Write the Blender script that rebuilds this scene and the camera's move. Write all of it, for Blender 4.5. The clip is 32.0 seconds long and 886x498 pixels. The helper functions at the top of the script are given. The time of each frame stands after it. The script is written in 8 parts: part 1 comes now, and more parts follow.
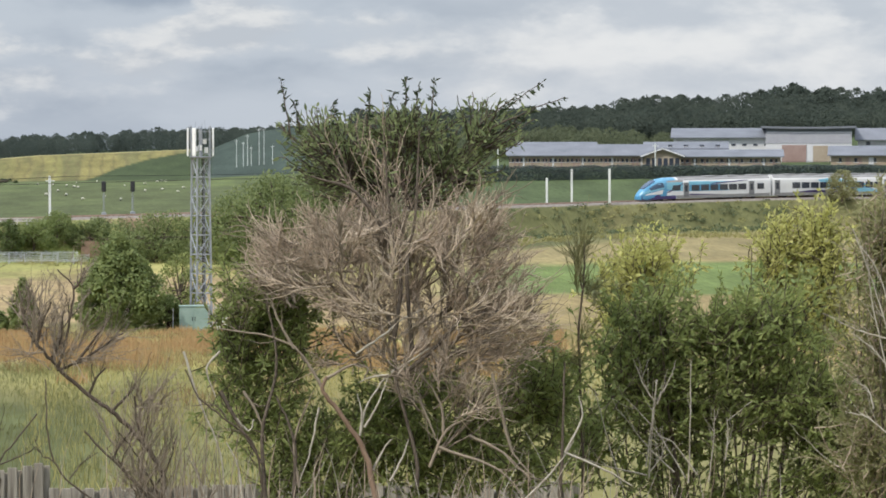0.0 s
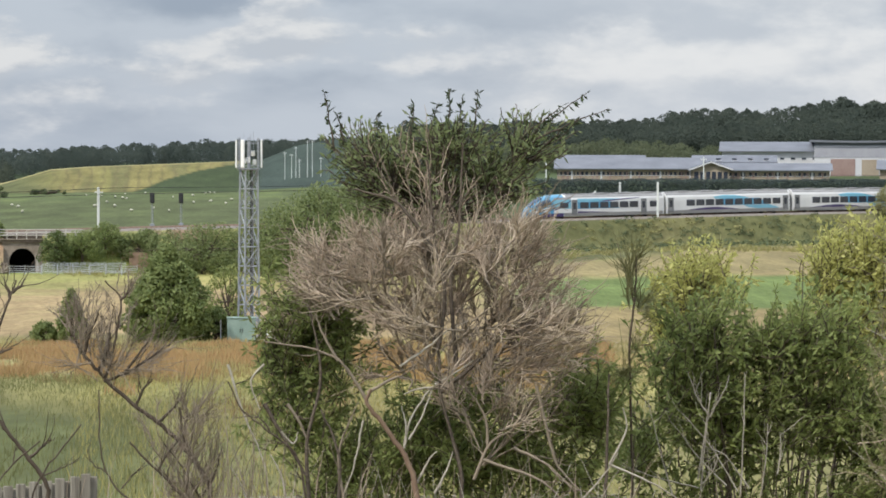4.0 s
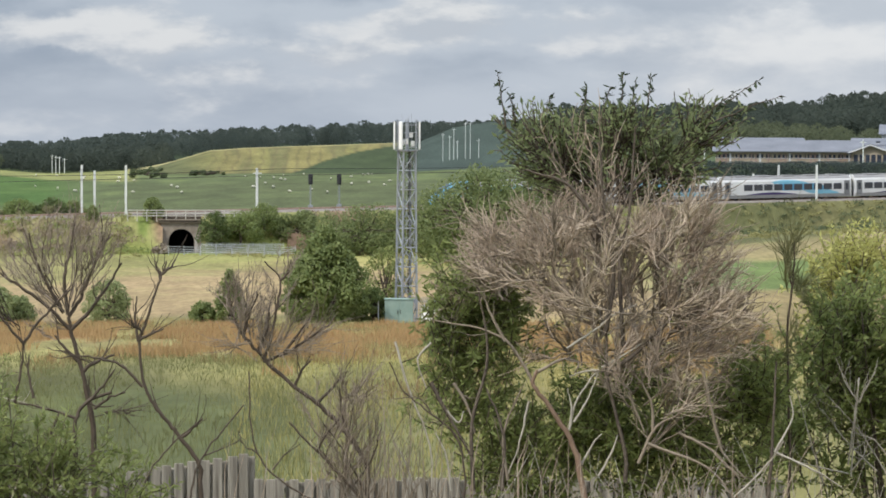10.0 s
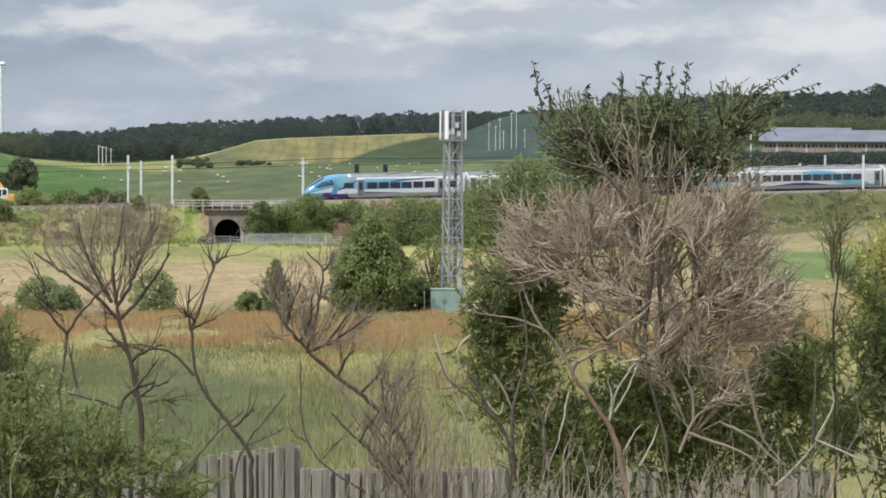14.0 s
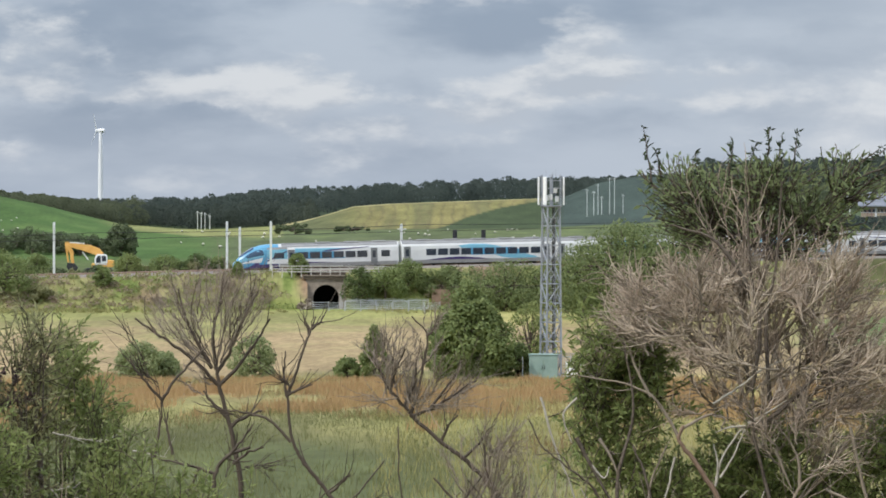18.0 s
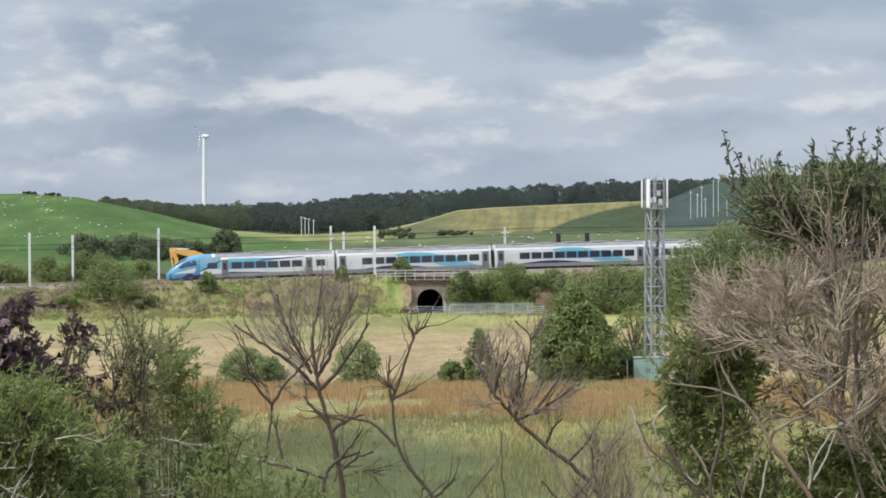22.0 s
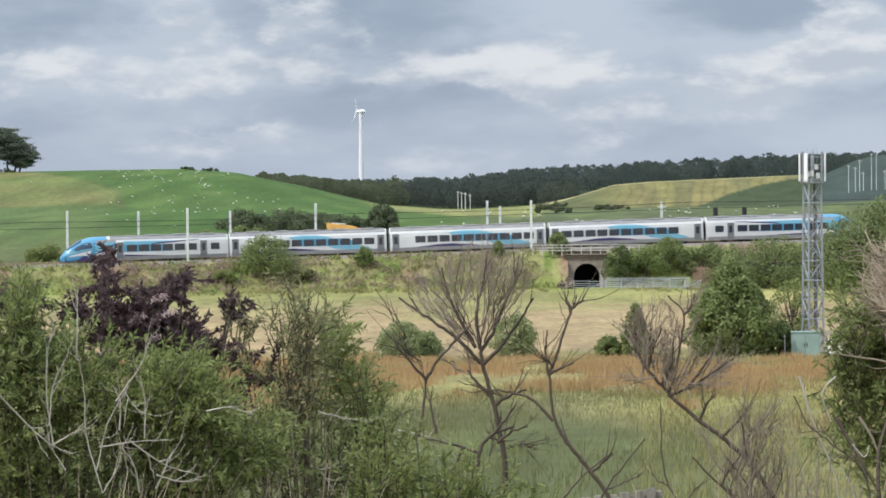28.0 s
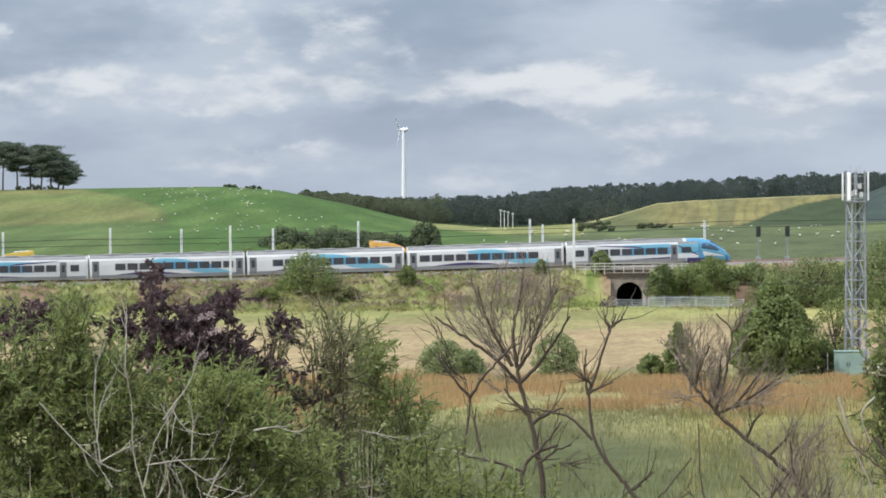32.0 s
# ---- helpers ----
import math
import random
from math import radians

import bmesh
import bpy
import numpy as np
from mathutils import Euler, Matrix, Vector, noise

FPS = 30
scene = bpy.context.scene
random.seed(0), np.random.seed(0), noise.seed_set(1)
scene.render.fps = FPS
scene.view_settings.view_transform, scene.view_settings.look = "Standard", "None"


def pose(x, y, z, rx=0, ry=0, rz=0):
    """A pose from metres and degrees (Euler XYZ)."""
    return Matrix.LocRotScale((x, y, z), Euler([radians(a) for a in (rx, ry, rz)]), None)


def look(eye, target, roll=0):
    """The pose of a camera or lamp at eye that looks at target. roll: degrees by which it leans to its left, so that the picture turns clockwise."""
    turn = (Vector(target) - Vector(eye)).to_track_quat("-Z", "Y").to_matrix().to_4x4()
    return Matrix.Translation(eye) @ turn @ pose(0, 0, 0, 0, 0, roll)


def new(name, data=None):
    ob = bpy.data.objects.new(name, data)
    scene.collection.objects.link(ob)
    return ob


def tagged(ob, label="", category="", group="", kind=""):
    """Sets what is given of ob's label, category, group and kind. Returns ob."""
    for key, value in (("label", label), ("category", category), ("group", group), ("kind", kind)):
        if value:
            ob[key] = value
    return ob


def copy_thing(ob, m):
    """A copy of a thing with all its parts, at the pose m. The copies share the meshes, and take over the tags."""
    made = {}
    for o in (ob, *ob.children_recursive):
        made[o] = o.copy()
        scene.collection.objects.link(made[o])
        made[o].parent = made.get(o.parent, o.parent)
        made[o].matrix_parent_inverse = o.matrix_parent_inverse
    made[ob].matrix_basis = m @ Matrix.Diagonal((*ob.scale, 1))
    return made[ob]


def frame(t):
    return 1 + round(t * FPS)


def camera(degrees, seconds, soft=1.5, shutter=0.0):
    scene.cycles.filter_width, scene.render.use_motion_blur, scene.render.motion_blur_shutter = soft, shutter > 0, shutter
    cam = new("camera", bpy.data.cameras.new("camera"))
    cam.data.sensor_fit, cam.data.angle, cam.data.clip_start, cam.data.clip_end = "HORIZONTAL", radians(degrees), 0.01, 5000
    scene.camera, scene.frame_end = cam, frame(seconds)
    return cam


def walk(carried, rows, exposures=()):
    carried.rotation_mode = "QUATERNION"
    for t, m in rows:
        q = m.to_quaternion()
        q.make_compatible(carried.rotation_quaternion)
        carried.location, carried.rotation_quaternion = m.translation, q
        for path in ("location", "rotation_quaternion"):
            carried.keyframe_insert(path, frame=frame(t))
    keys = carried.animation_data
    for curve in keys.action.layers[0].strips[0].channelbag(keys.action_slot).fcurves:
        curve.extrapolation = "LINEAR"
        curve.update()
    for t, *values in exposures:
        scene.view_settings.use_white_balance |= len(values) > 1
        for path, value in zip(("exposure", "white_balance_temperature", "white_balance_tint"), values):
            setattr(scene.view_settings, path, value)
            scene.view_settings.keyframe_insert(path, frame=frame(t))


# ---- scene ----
# ---- camera: held still at an upper window, 16 m above the rails, panning left ----
EYE = Vector((0, 0, 16))
PATH = [
    (0, 4.014, -1.816, -0.093), (0.5, 4.146, -1.748, 0.101), (1, 4.149, -1.694, 0.143), (1.5, 4.126, -1.667, 0.167),
    (2, 3.989, -1.655, 0.180), (2.5, 3.794, -1.643, 0.162), (3, 3.634, -1.637, 0.103), (3.5, 3.414, -1.614, 0.037),
    (4, 3.228, -1.609, 0.108), (4.5, 3.080, -1.647, 0.144), (6.5, 2.483, -1.834, 0.205), (7, 2.378, -1.833, 0.234),
    (7.5, 2.284, -1.815, 0.177), (8, 2.177, -1.789, 0.157), (8.5, 2.012, -1.764, 0.180), (9, 1.419, -1.842, 0.130),
    (9.5, 0.918, -1.883, 0.203), (10, 0.640, -1.914, 0.263), (10.5, 0.518, -1.932, 0.311), (11, 0.390, -1.994, 0.315),
    (11.5, 0.307, -2.049, 0.314), (12, 0.259, -2.068, 0.243), (12.5, 0.237, -2.070, 0.234), (13, 0.165, -2.079, 0.312),
    (13.5, -0.013, -2.114, 0.239), (15.5, -0.387, -1.701, 0.420), (16, -0.532, -1.535, 0.387), (16.5, -0.744, -1.394, 0.380),
    (17, -1.037, -1.232, 0.322), (17.5, -1.368, -1.100, 0.248), (18, -1.734, -1.009, 0.126), (18.5, -2.126, -0.920, 0.024),
    (19, -2.448, -0.931, -0.025), (19.5, -2.685, -0.970, -0.056), (20, -2.899, -0.984, -0.164), (20.5, -3.048, -0.976, -0.149),
    (21, -3.177, -0.978, -0.210), (21.5, -3.311, -0.972, -0.239), (22, -3.437, -0.945, -0.275), (22.5, -3.557, -0.909, -0.188),
    (23, -3.693, -0.880, -0.188), (23.5, -3.843, -0.805, -0.238), (24, -4.033, -0.761, -0.241), (24.5, -4.319, -0.764, -0.202),
    (25, -4.660, -0.856, -0.278), (25.5, -4.984, -0.956, -0.250), (27.5, -5.825, -1.297, -0.363), (28, -6.012, -1.347, -0.422),
    (28.5, -6.200, -1.366, -0.470), (29, -6.355, -1.326, -0.433), (29.5, -6.423, -1.285, -0.420), (30, -6.447, -1.268, -0.351),
    (30.5, -6.515, -1.250, -0.355), (31, -6.598, -1.203, -0.356), (31.5, -6.629, -1.120, -0.345), (32, -6.710, -1.044, -0.286),
]


def heading(yaw, pitch):
    a, b = radians(yaw), radians(pitch)
    return Vector((math.sin(a) * math.cos(b), math.cos(a) * math.cos(b), math.sin(b)))


cam = camera(14.48, 32.0, soft=1.75)
walk(cam, [(t, look(EYE, EYE + 100 * heading(yaw, pitch), roll)) for t, yaw, pitch, roll in PATH],
     exposures=[(0, 0.36, 6480, 10), (9, 0.31, 6420, 10), (13, 0.31, 6350, 10), (17, 0.25, 6250, 10), (22, 0.30, 6220, 10), (32, 0.38, 6200, 10)])

# ---- daylight: broken cloud, sun behind the camera to the left ----
SUN_EL, SUN_AZ = 48, 232
world = bpy.data.worlds.new("sky")
scene.world = world
world.use_nodes = True
wn, wl = world.node_tree.nodes, world.node_tree.links
wn.clear()


def wnode(kind, **values):
    n = wn.new(kind)
    for k, v in values.items():
        if k in n.inputs:
            n.inputs[k].default_value = v
    return n


w_out = wnode("ShaderNodeOutputWorld")
w_bg = wnode("ShaderNodeBackground", Strength=1.0)
w_sky = wnode("ShaderNodeTexSky")
w_sky.sky_type, w_sky.sun_disc = "NISHITA", False
w_sky.sun_elevation, w_sky.sun_rotation = radians(SUN_EL), radians(SUN_AZ)
w_dim = wnode("ShaderNodeVectorMath")
w_dim.operation = "SCALE"
w_dim.inputs["Scale"].default_value = 0.10
wl.new(w_sky.outputs[0], w_dim.inputs[0])
w_tc = wnode("ShaderNodeTexCoord")
w_xyz = wnode("ShaderNodeSeparateXYZ")
wl.new(w_tc.outputs["Generated"], w_xyz.inputs[0])


def cloud_noise(stretch, shift, scale, detail, rough):
    mp = wnode("ShaderNodeMapping")
    mp.inputs["Scale"].default_value, mp.inputs["Location"].default_value = (1.0, 1.0, stretch), shift
    nz = wnode("ShaderNodeTexNoise", Scale=scale, Detail=detail, Roughness=rough)
    wl.new(w_tc.outputs["Generated"], mp.inputs["Vector"])
    wl.new(mp.outputs[0], nz.inputs["Vector"])
    return nz.outputs["Fac"]


def mapped(value, lo, hi, to_lo=0.0, to_hi=1.0):
    mr = wnode("ShaderNodeMapRange")
    mr.interpolation_type = "SMOOTHSTEP"
    for k, v in (("From Min", lo), ("From Max", hi), ("To Min", to_lo), ("To Max", to_hi)):
        mr.inputs[k].default_value = v
    wl.new(value, mr.inputs["Value"])
    return mr.outputs[0]


def blend(factor, one, two):
    mx = wnode("ShaderNodeMix")
    mx.data_type = "RGBA"
    wl.new(factor, mx.inputs[0])
    for k, c in ((6, one), (7, two)):
        if isinstance(c, tuple):
            mx.inputs[k].default_value = (*c, 1)
        else:
            wl.new(c, mx.inputs[k])
    return mx.outputs[2]


# bearing and height angle of the sky in degrees, with ragged edges
def wmath(op, a, b=0.0):
    n = wnode("ShaderNodeMath")
    n.operation = op
    for k, v in ((0, a), (1, b)):
        if isinstance(v, (int, float)):
            n.inputs[k].default_value = v
        else:
            wl.new(v, n.inputs[k])
    return n.outputs[0]


def wvec(op, a, b, out=0):
    n = wnode("ShaderNodeVectorMath")
    n.operation = op
    for k, v in ((0, a), (1, b)):
        if isinstance(v, tuple):
            n.inputs[k].default_value = v
        else:
            wl.new(v, n.inputs[k])
    return n.outputs["Value" if out else 0]


w_flat = wnode("ShaderNodeCombineXYZ")
wl.new(wmath("MULTIPLY", wmath("ARCTAN2", w_xyz.outputs["X"], w_xyz.outputs["Y"]), 57.3), w_flat.inputs[0])
wl.new(wmath("MULTIPLY", wmath("ARCSINE", w_xyz.outputs["Z"]), 57.3), w_flat.inputs[1])
w_rag = wnode("ShaderNodeTexNoise", Scale=0.75, Detail=6.0, Roughness=0.58)
wl.new(wvec("MULTIPLY", w_flat.outputs[0], (1.0, 1.9, 1.0)), w_rag.inputs["Vector"])
w_warp = wvec("MULTIPLY", wvec("SUBTRACT", w_rag.outputs["Color"], (0.5, 0.5, 0.5)), (2.6, 1.15, 0.0))
w_where = wvec("ADD", w_flat.outputs[0], w_warp)
# heaps of bright cloud and the darker bellies between them: bearing, height, half width, half height, weight
HEAPS = [(-4.15, 1.62, 1.7, 0.50, 1.0), (0.2, 1.85, 1.5, 0.5, 1.0), (-8.1, 2.28, 1.0, 0.5, 0.9), (-10.2, 2.25, 0.8, 0.45, 0.8), (-10.15, 1.26, 0.6, 0.24, 0.9),
         (-12.3, 1.72, 2.4, 0.42, 0.7), (-13.9, 2.55, 0.5, 0.3, 0.9), (-7.5, 1.66, 2.6, 0.40, 0.55), (-9.3, 0.36, 1.3, 0.22, 0.5), (-2.3, 0.75, 2.2, 0.4, 0.5),
         (-1.0, 1.2, 1.2, 0.3, 0.7), (3.1, 1.65, 1.6, 0.5, 0.8), (6.0, 1.62, 1.8, 0.5, 0.8), (8.8, 1.62, 1.6, 0.55, 1.0), (10.7, 1.2, 0.9, 0.4, 0.8), (4.4, 0.8, 3.0, 0.4, 0.5)]
BELLIES = [(-11.9, 2.62, 1.2, 0.42, 1.0), (-6.0, 2.65, 1.7, 0.5, 1.0), (-1.4, 2.6, 1.8, 0.45, 1.0), (-9.0, 0.92, 3.6, 0.30, 0.8), (-6.4, 1.15, 1.8, 0.25, 0.6), (4.4, 2.3, 2.2, 0.4, 0.8),
           (1.9, 2.75, 1.0, 0.4, 0.6), (-2.4, 1.75, 0.7, 0.25, 0.5), (10.9, 2.1, 0.8, 0.35, 1.0), (-13.2, 0.8, 1.5, 0.3, 0.5), (2.0, 1.1, 1.6, 0.25, 0.5), (7.2, 2.1, 0.8, 0.25, 0.5)]


def gathered(spots):
    total = None
    for az, el, wa, we, k in spots:
        near = mapped(wvec("LENGTH", wvec("MULTIPLY", wvec("SUBTRACT", w_where, (az, el, 0.0)), (1 / wa, 1 / we, 0.0)), (0.0, 0.0, 0.0), 1), 0.25, 1.35, k, 0.0)
        total = near if total is None else wmath("ADD", total, near)
    return total


w_form = wmath("SUBTRACT", gathered(HEAPS), gathered(BELLIES))
# grey layer cloud, then brighter heaps lit from above
w_layer = cloud_noise(3.4, (0.31, 0.2, 0.06), 13.0, 5.0, 0.5)
w_base = blend(mapped(wmath("ADD", w_layer, wmath("MULTIPLY", w_form, 0.10)), 0.34, 0.66), (0.245, 0.295, 0.375), (0.405, 0.45, 0.515))
w_puff = cloud_noise(2.6, (0.9, 0.1, 0.47), 24.0, 7.0, 0.55)
w_above = cloud_noise(2.6, (0.9, 0.1, 0.480), 24.0, 7.0, 0.55)
w_tone = blend(mapped(wmath("SUBTRACT", w_puff, w_above), -0.09, 0.10), (0.40, 0.435, 0.49), (0.59, 0.60, 0.615))
w_heap = mapped(wmath("ADD", w_puff, wmath("MULTIPLY", w_form, 0.24)), 0.50, 0.74)
w_cloud = blend(w_heap, w_base, w_tone)
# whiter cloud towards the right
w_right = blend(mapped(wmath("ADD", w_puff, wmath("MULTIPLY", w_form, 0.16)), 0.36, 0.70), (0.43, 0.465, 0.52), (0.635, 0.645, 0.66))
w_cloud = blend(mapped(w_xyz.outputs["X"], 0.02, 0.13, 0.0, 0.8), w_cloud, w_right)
# thinner and paler down at the skyline
w_cloud = blend(mapped(w_xyz.outputs["Z"], 0.0, 0.028, 0.45, 0.0), w_cloud, (0.45, 0.49, 0.55))
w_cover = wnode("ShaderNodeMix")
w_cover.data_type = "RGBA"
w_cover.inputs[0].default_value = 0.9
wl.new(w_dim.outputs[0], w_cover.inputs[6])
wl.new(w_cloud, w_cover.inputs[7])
# an overcast sky is brighter overhead than at the horizon
w_up = wnode("ShaderNodeMapRange")
for k, v in (("From Min", 0.10), ("From Max", 0.9), ("To Min", 1.0), ("To Max", 2.9)):
    w_up.inputs[k].default_value = v
wl.new(w_xyz.outputs["Z"], w_up.inputs["Value"])
w_lift = wnode("ShaderNodeVectorMath")
w_lift.operation = "SCALE"
wl.new(w_cover.outputs[2], w_lift.inputs[0])
wl.new(w_up.outputs[0], w_lift.inputs["Scale"])
wl.new(w_lift.outputs[0], w_bg.inputs["Color"])
wl.new(w_bg.outputs[0], w_out.inputs[0])

sun = new("sun", bpy.data.lights.new("sun", "SUN"))
sun.data.energy, sun.data.angle, sun.data.color = 2.75, radians(3), (1.0, 0.95, 0.86)
a, b = radians(SUN_AZ), radians(SUN_EL)
sun.matrix_world = look((0, 0, 0), (-math.sin(a) * math.cos(b), -math.cos(a) * math.cos(b), -math.sin(b)))

# ---- materials ----


def mat(name, one, two=None, scale=1.0, rough=0.8, metal=0.0, bump=0.0, fine=None, island=0.0, spec=0.3, coords="Object", through_light=0.0):
    """A surface that wanders between two colours at two scales, with fine relief."""
    m = bpy.data.materials.new(name)
    m.use_nodes = True
    n, l = m.node_tree.nodes, m.node_tree.links
    b = n["Principled BSDF"]
    b.inputs["Roughness"].default_value, b.inputs["Metallic"].default_value = rough, metal
    b.inputs["Specular IOR Level"].default_value = spec
    two = two or tuple(c * 0.75 for c in one)
    tc = n.new("ShaderNodeTexCoord")
    n1, n2 = n.new("ShaderNodeTexNoise"), n.new("ShaderNodeTexNoise")
    n1.inputs["Scale"].default_value, n1.inputs["Detail"].default_value = scale, 4
    n2.inputs["Scale"].default_value, n2.inputs["Detail"].default_value = fine or scale * 9, 3
    for k in (n1, n2):
        l.new(tc.outputs[coords], k.inputs["Vector"])
    add = n.new("ShaderNodeMath")
    add.operation = "MULTIPLY_ADD"
    add.inputs[1].default_value = 0.45
    l.new(n2.outputs["Fac"], add.inputs[0])
    l.new(n1.outputs["Fac"], add.inputs[2])
    last = add.outputs[0]
    if island:
        geo, ma = n.new("ShaderNodeNewGeometry"), n.new("ShaderNodeMath")
        ma.operation = "MULTIPLY_ADD"
        ma.inputs[1].default_value = island
        l.new(geo.outputs["Random Per Island"], ma.inputs[0])
        l.new(last, ma.inputs[2])
        last = ma.outputs[0]
    mr = n.new("ShaderNodeMapRange")
    mr.inputs["From Min"].default_value, mr.inputs["From Max"].default_value = 0.45 , 1.0 + island
    l.new(last, mr.inputs["Value"])
    mix = n.new("ShaderNodeMix")
    mix.data_type = "RGBA"
    mix.inputs[6].default_value, mix.inputs[7].default_value = (*one, 1), (*two, 1)
    l.new(mr.outputs[0], mix.inputs[0])
    l.new(mix.outputs[2], b.inputs["Base Color"])
    if bump:
        bp = n.new("ShaderNodeBump")
        bp.inputs["Strength"].default_value, bp.inputs["Distance"].default_value = bump, 0.05
        l.new(n2.outputs["Fac"], bp.inputs["Height"])
        l.new(bp.outputs[0], b.inputs["Normal"])
    if through_light:
        tr, ms = n.new("ShaderNodeBsdfTranslucent"), n.new("ShaderNodeMixShader")
        ms.inputs[0].default_value = through_light
        l.new(mix.outputs[2], tr.inputs["Color"])
        l.new(b.outputs[0], ms.inputs[1])
        l.new(tr.outputs[0], ms.inputs[2])
        l.new(ms.outputs[0], n["Material Output"].inputs[0])
    return m


LEAF = dict(scale=0.8, fine=6, rough=0.6, island=0.7, through_light=0.48)
M_LEAF_DARK = mat("leaf dark", (0.065, 0.095, 0.03), (0.16, 0.20, 0.07), **LEAF)
M_LEAF_MID = mat("leaf mid", (0.105, 0.15, 0.048), (0.28, 0.32, 0.115), **LEAF)
M_LEAF_PALE = mat("leaf pale", (0.14, 0.185, 0.058), (0.32, 0.345, 0.125), **LEAF)
M_LEAF_YELLOW = mat("leaf yellow", (0.32, 0.325, 0.09), (0.62, 0.595, 0.225), **LEAF)
M_LEAF_YOUNG = mat("pale young leaf", (0.17, 0.215, 0.085), (0.36, 0.40, 0.19), **LEAF)
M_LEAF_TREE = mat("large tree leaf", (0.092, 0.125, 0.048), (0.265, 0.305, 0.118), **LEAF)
M_LEAF_OLIVE = mat("leaf olive", (0.17, 0.172, 0.078), (0.36, 0.35, 0.17), **LEAF)
M_LEAF_PURPLE = mat("leaf purple", (0.022, 0.015, 0.018), (0.19, 0.125, 0.125), **LEAF)
M_FLOWER = mat("pinkish elder flower", (0.42, 0.30, 0.30), (0.66, 0.53, 0.50), **LEAF)
# distance haze on the skyline wood is mixed into this bluish grey-green
M_WOODS_HAZED = mat("hazed skyline leaf", (0.066, 0.084, 0.074), (0.122, 0.143, 0.118), scale=0.05, fine=0.5, rough=0.9, island=0.06, through_light=0.6, spec=0.05)
M_WOODS_PALE = mat("valley hazed skyline leaf", (0.080, 0.096, 0.060), (0.175, 0.192, 0.115), scale=0.05, fine=0.5, rough=0.9, island=0.15, through_light=0.55, spec=0.05)
# colour darkened for shadow over the hill wood, then greyed for haze
M_WOODS_DARK = mat("hill hazed skyline leaf", (0.054, 0.069, 0.058), (0.108, 0.126, 0.100), scale=0.05, fine=0.5, rough=0.9, island=0.08, through_light=0.5, spec=0.05)
M_LEAF_BROOM = mat("leaf broom", (0.105, 0.135, 0.056), (0.27, 0.31, 0.135), **LEAF)
M_LEAF_FEATHER = mat("feathery broom leaf", (0.116, 0.158, 0.050), (0.345, 0.385, 0.132), **LEAF)
# near-black colour makes the spires look backlit against the sky
M_LEAF_SPIRE = mat("backlit spire leaf", (0.022, 0.034, 0.016), (0.065, 0.085, 0.038), scale=0.8, fine=6, rough=0.6, island=0.7, through_light=0.2)
M_PINE = mat("pine needles", (0.060, 0.079, 0.052), (0.125, 0.148, 0.098), scale=0.2, fine=2, rough=0.7, island=0.5)
M_BARK = mat("bark", (0.06, 0.045, 0.035), (0.15, 0.12, 0.09), scale=6, fine=40, rough=0.9, bump=0.4)
M_TWIG_GREY = mat("dead twig", (0.225, 0.166, 0.121), (0.515, 0.415, 0.315), scale=1.2, fine=20, rough=0.85, island=0.5)
M_TWIG_DARK = mat("dark twig", (0.038, 0.028, 0.020), (0.125, 0.095, 0.070), scale=2, fine=20, rough=0.85, island=0.5)
M_TWIG_BROWN = mat("brown twig", (0.125, 0.097, 0.072), (0.32, 0.262, 0.195), scale=2, fine=20, rough=0.85, island=0.5)
M_TWIG_ASH = mat("ash grey twig", (0.165, 0.128, 0.10), (0.37, 0.30, 0.238), scale=2, fine=20, rough=0.85, island=0.5)
M_STICK = mat("grey dead stick", (0.27, 0.238, 0.19), (0.48, 0.435, 0.365), scale=4, fine=30, rough=0.85)
M_TWIG_PALE = mat("bleached wood", (0.40, 0.315, 0.23), (0.58, 0.48, 0.37), scale=4, fine=30, rough=0.8)
M_FENCE = mat("grey fence board", (0.125, 0.108, 0.087), (0.40, 0.362, 0.305), scale=4, fine=24, rough=0.92, bump=0.5)
fence_nodes, fence_links = M_FENCE.node_tree.nodes, M_FENCE.node_tree.links
grain, tone, vary = fence_nodes.new("ShaderNodeMapping"), fence_nodes.new("ShaderNodeObjectInfo"), fence_nodes.new("ShaderNodeMapRange")
grain.inputs["Scale"].default_value = (6, 6, 0.35)
for k in [k for k in fence_nodes if k.type == "TEX_NOISE"]:
    fence_links.new(grain.outputs[0], k.inputs["Vector"])
fence_links.new([k for k in fence_nodes if k.type == "TEX_COORD"][0].outputs["Object"], grain.inputs["Vector"])
shift = fence_nodes.new("ShaderNodeCombineXYZ")
vary.inputs["To Max"].default_value = 40
fence_links.new(tone.outputs["Random"], vary.inputs["Value"])
fence_links.new(vary.outputs[0], shift.inputs[0])
fence_links.new(shift.outputs[0], grain.inputs["Location"])
M_STEEL = mat("galvanised steel", (0.42, 0.44, 0.46), (0.56, 0.58, 0.60), scale=2, fine=14, rough=0.45, metal=0.5)
M_MAST = mat("dull galvanised steel", (0.25, 0.27, 0.30), (0.37, 0.39, 0.42), scale=2, fine=14, rough=0.5, metal=0.4)
M_WHITE = mat("white paint", (0.72, 0.73, 0.72), (0.82, 0.82, 0.81), scale=2, rough=0.4)
M_POLE = mat("pale pole", (0.55, 0.57, 0.55), (0.70, 0.71, 0.68), scale=1, fine=8, rough=0.6)
M_DARK = mat("dark metal", (0.02, 0.02, 0.022), (0.05, 0.05, 0.052), scale=3, rough=0.6)
M_BALLAST = mat("ballast", (0.13, 0.11, 0.10), (0.26, 0.23, 0.20), scale=1.5, fine=14, rough=0.95, bump=0.5)
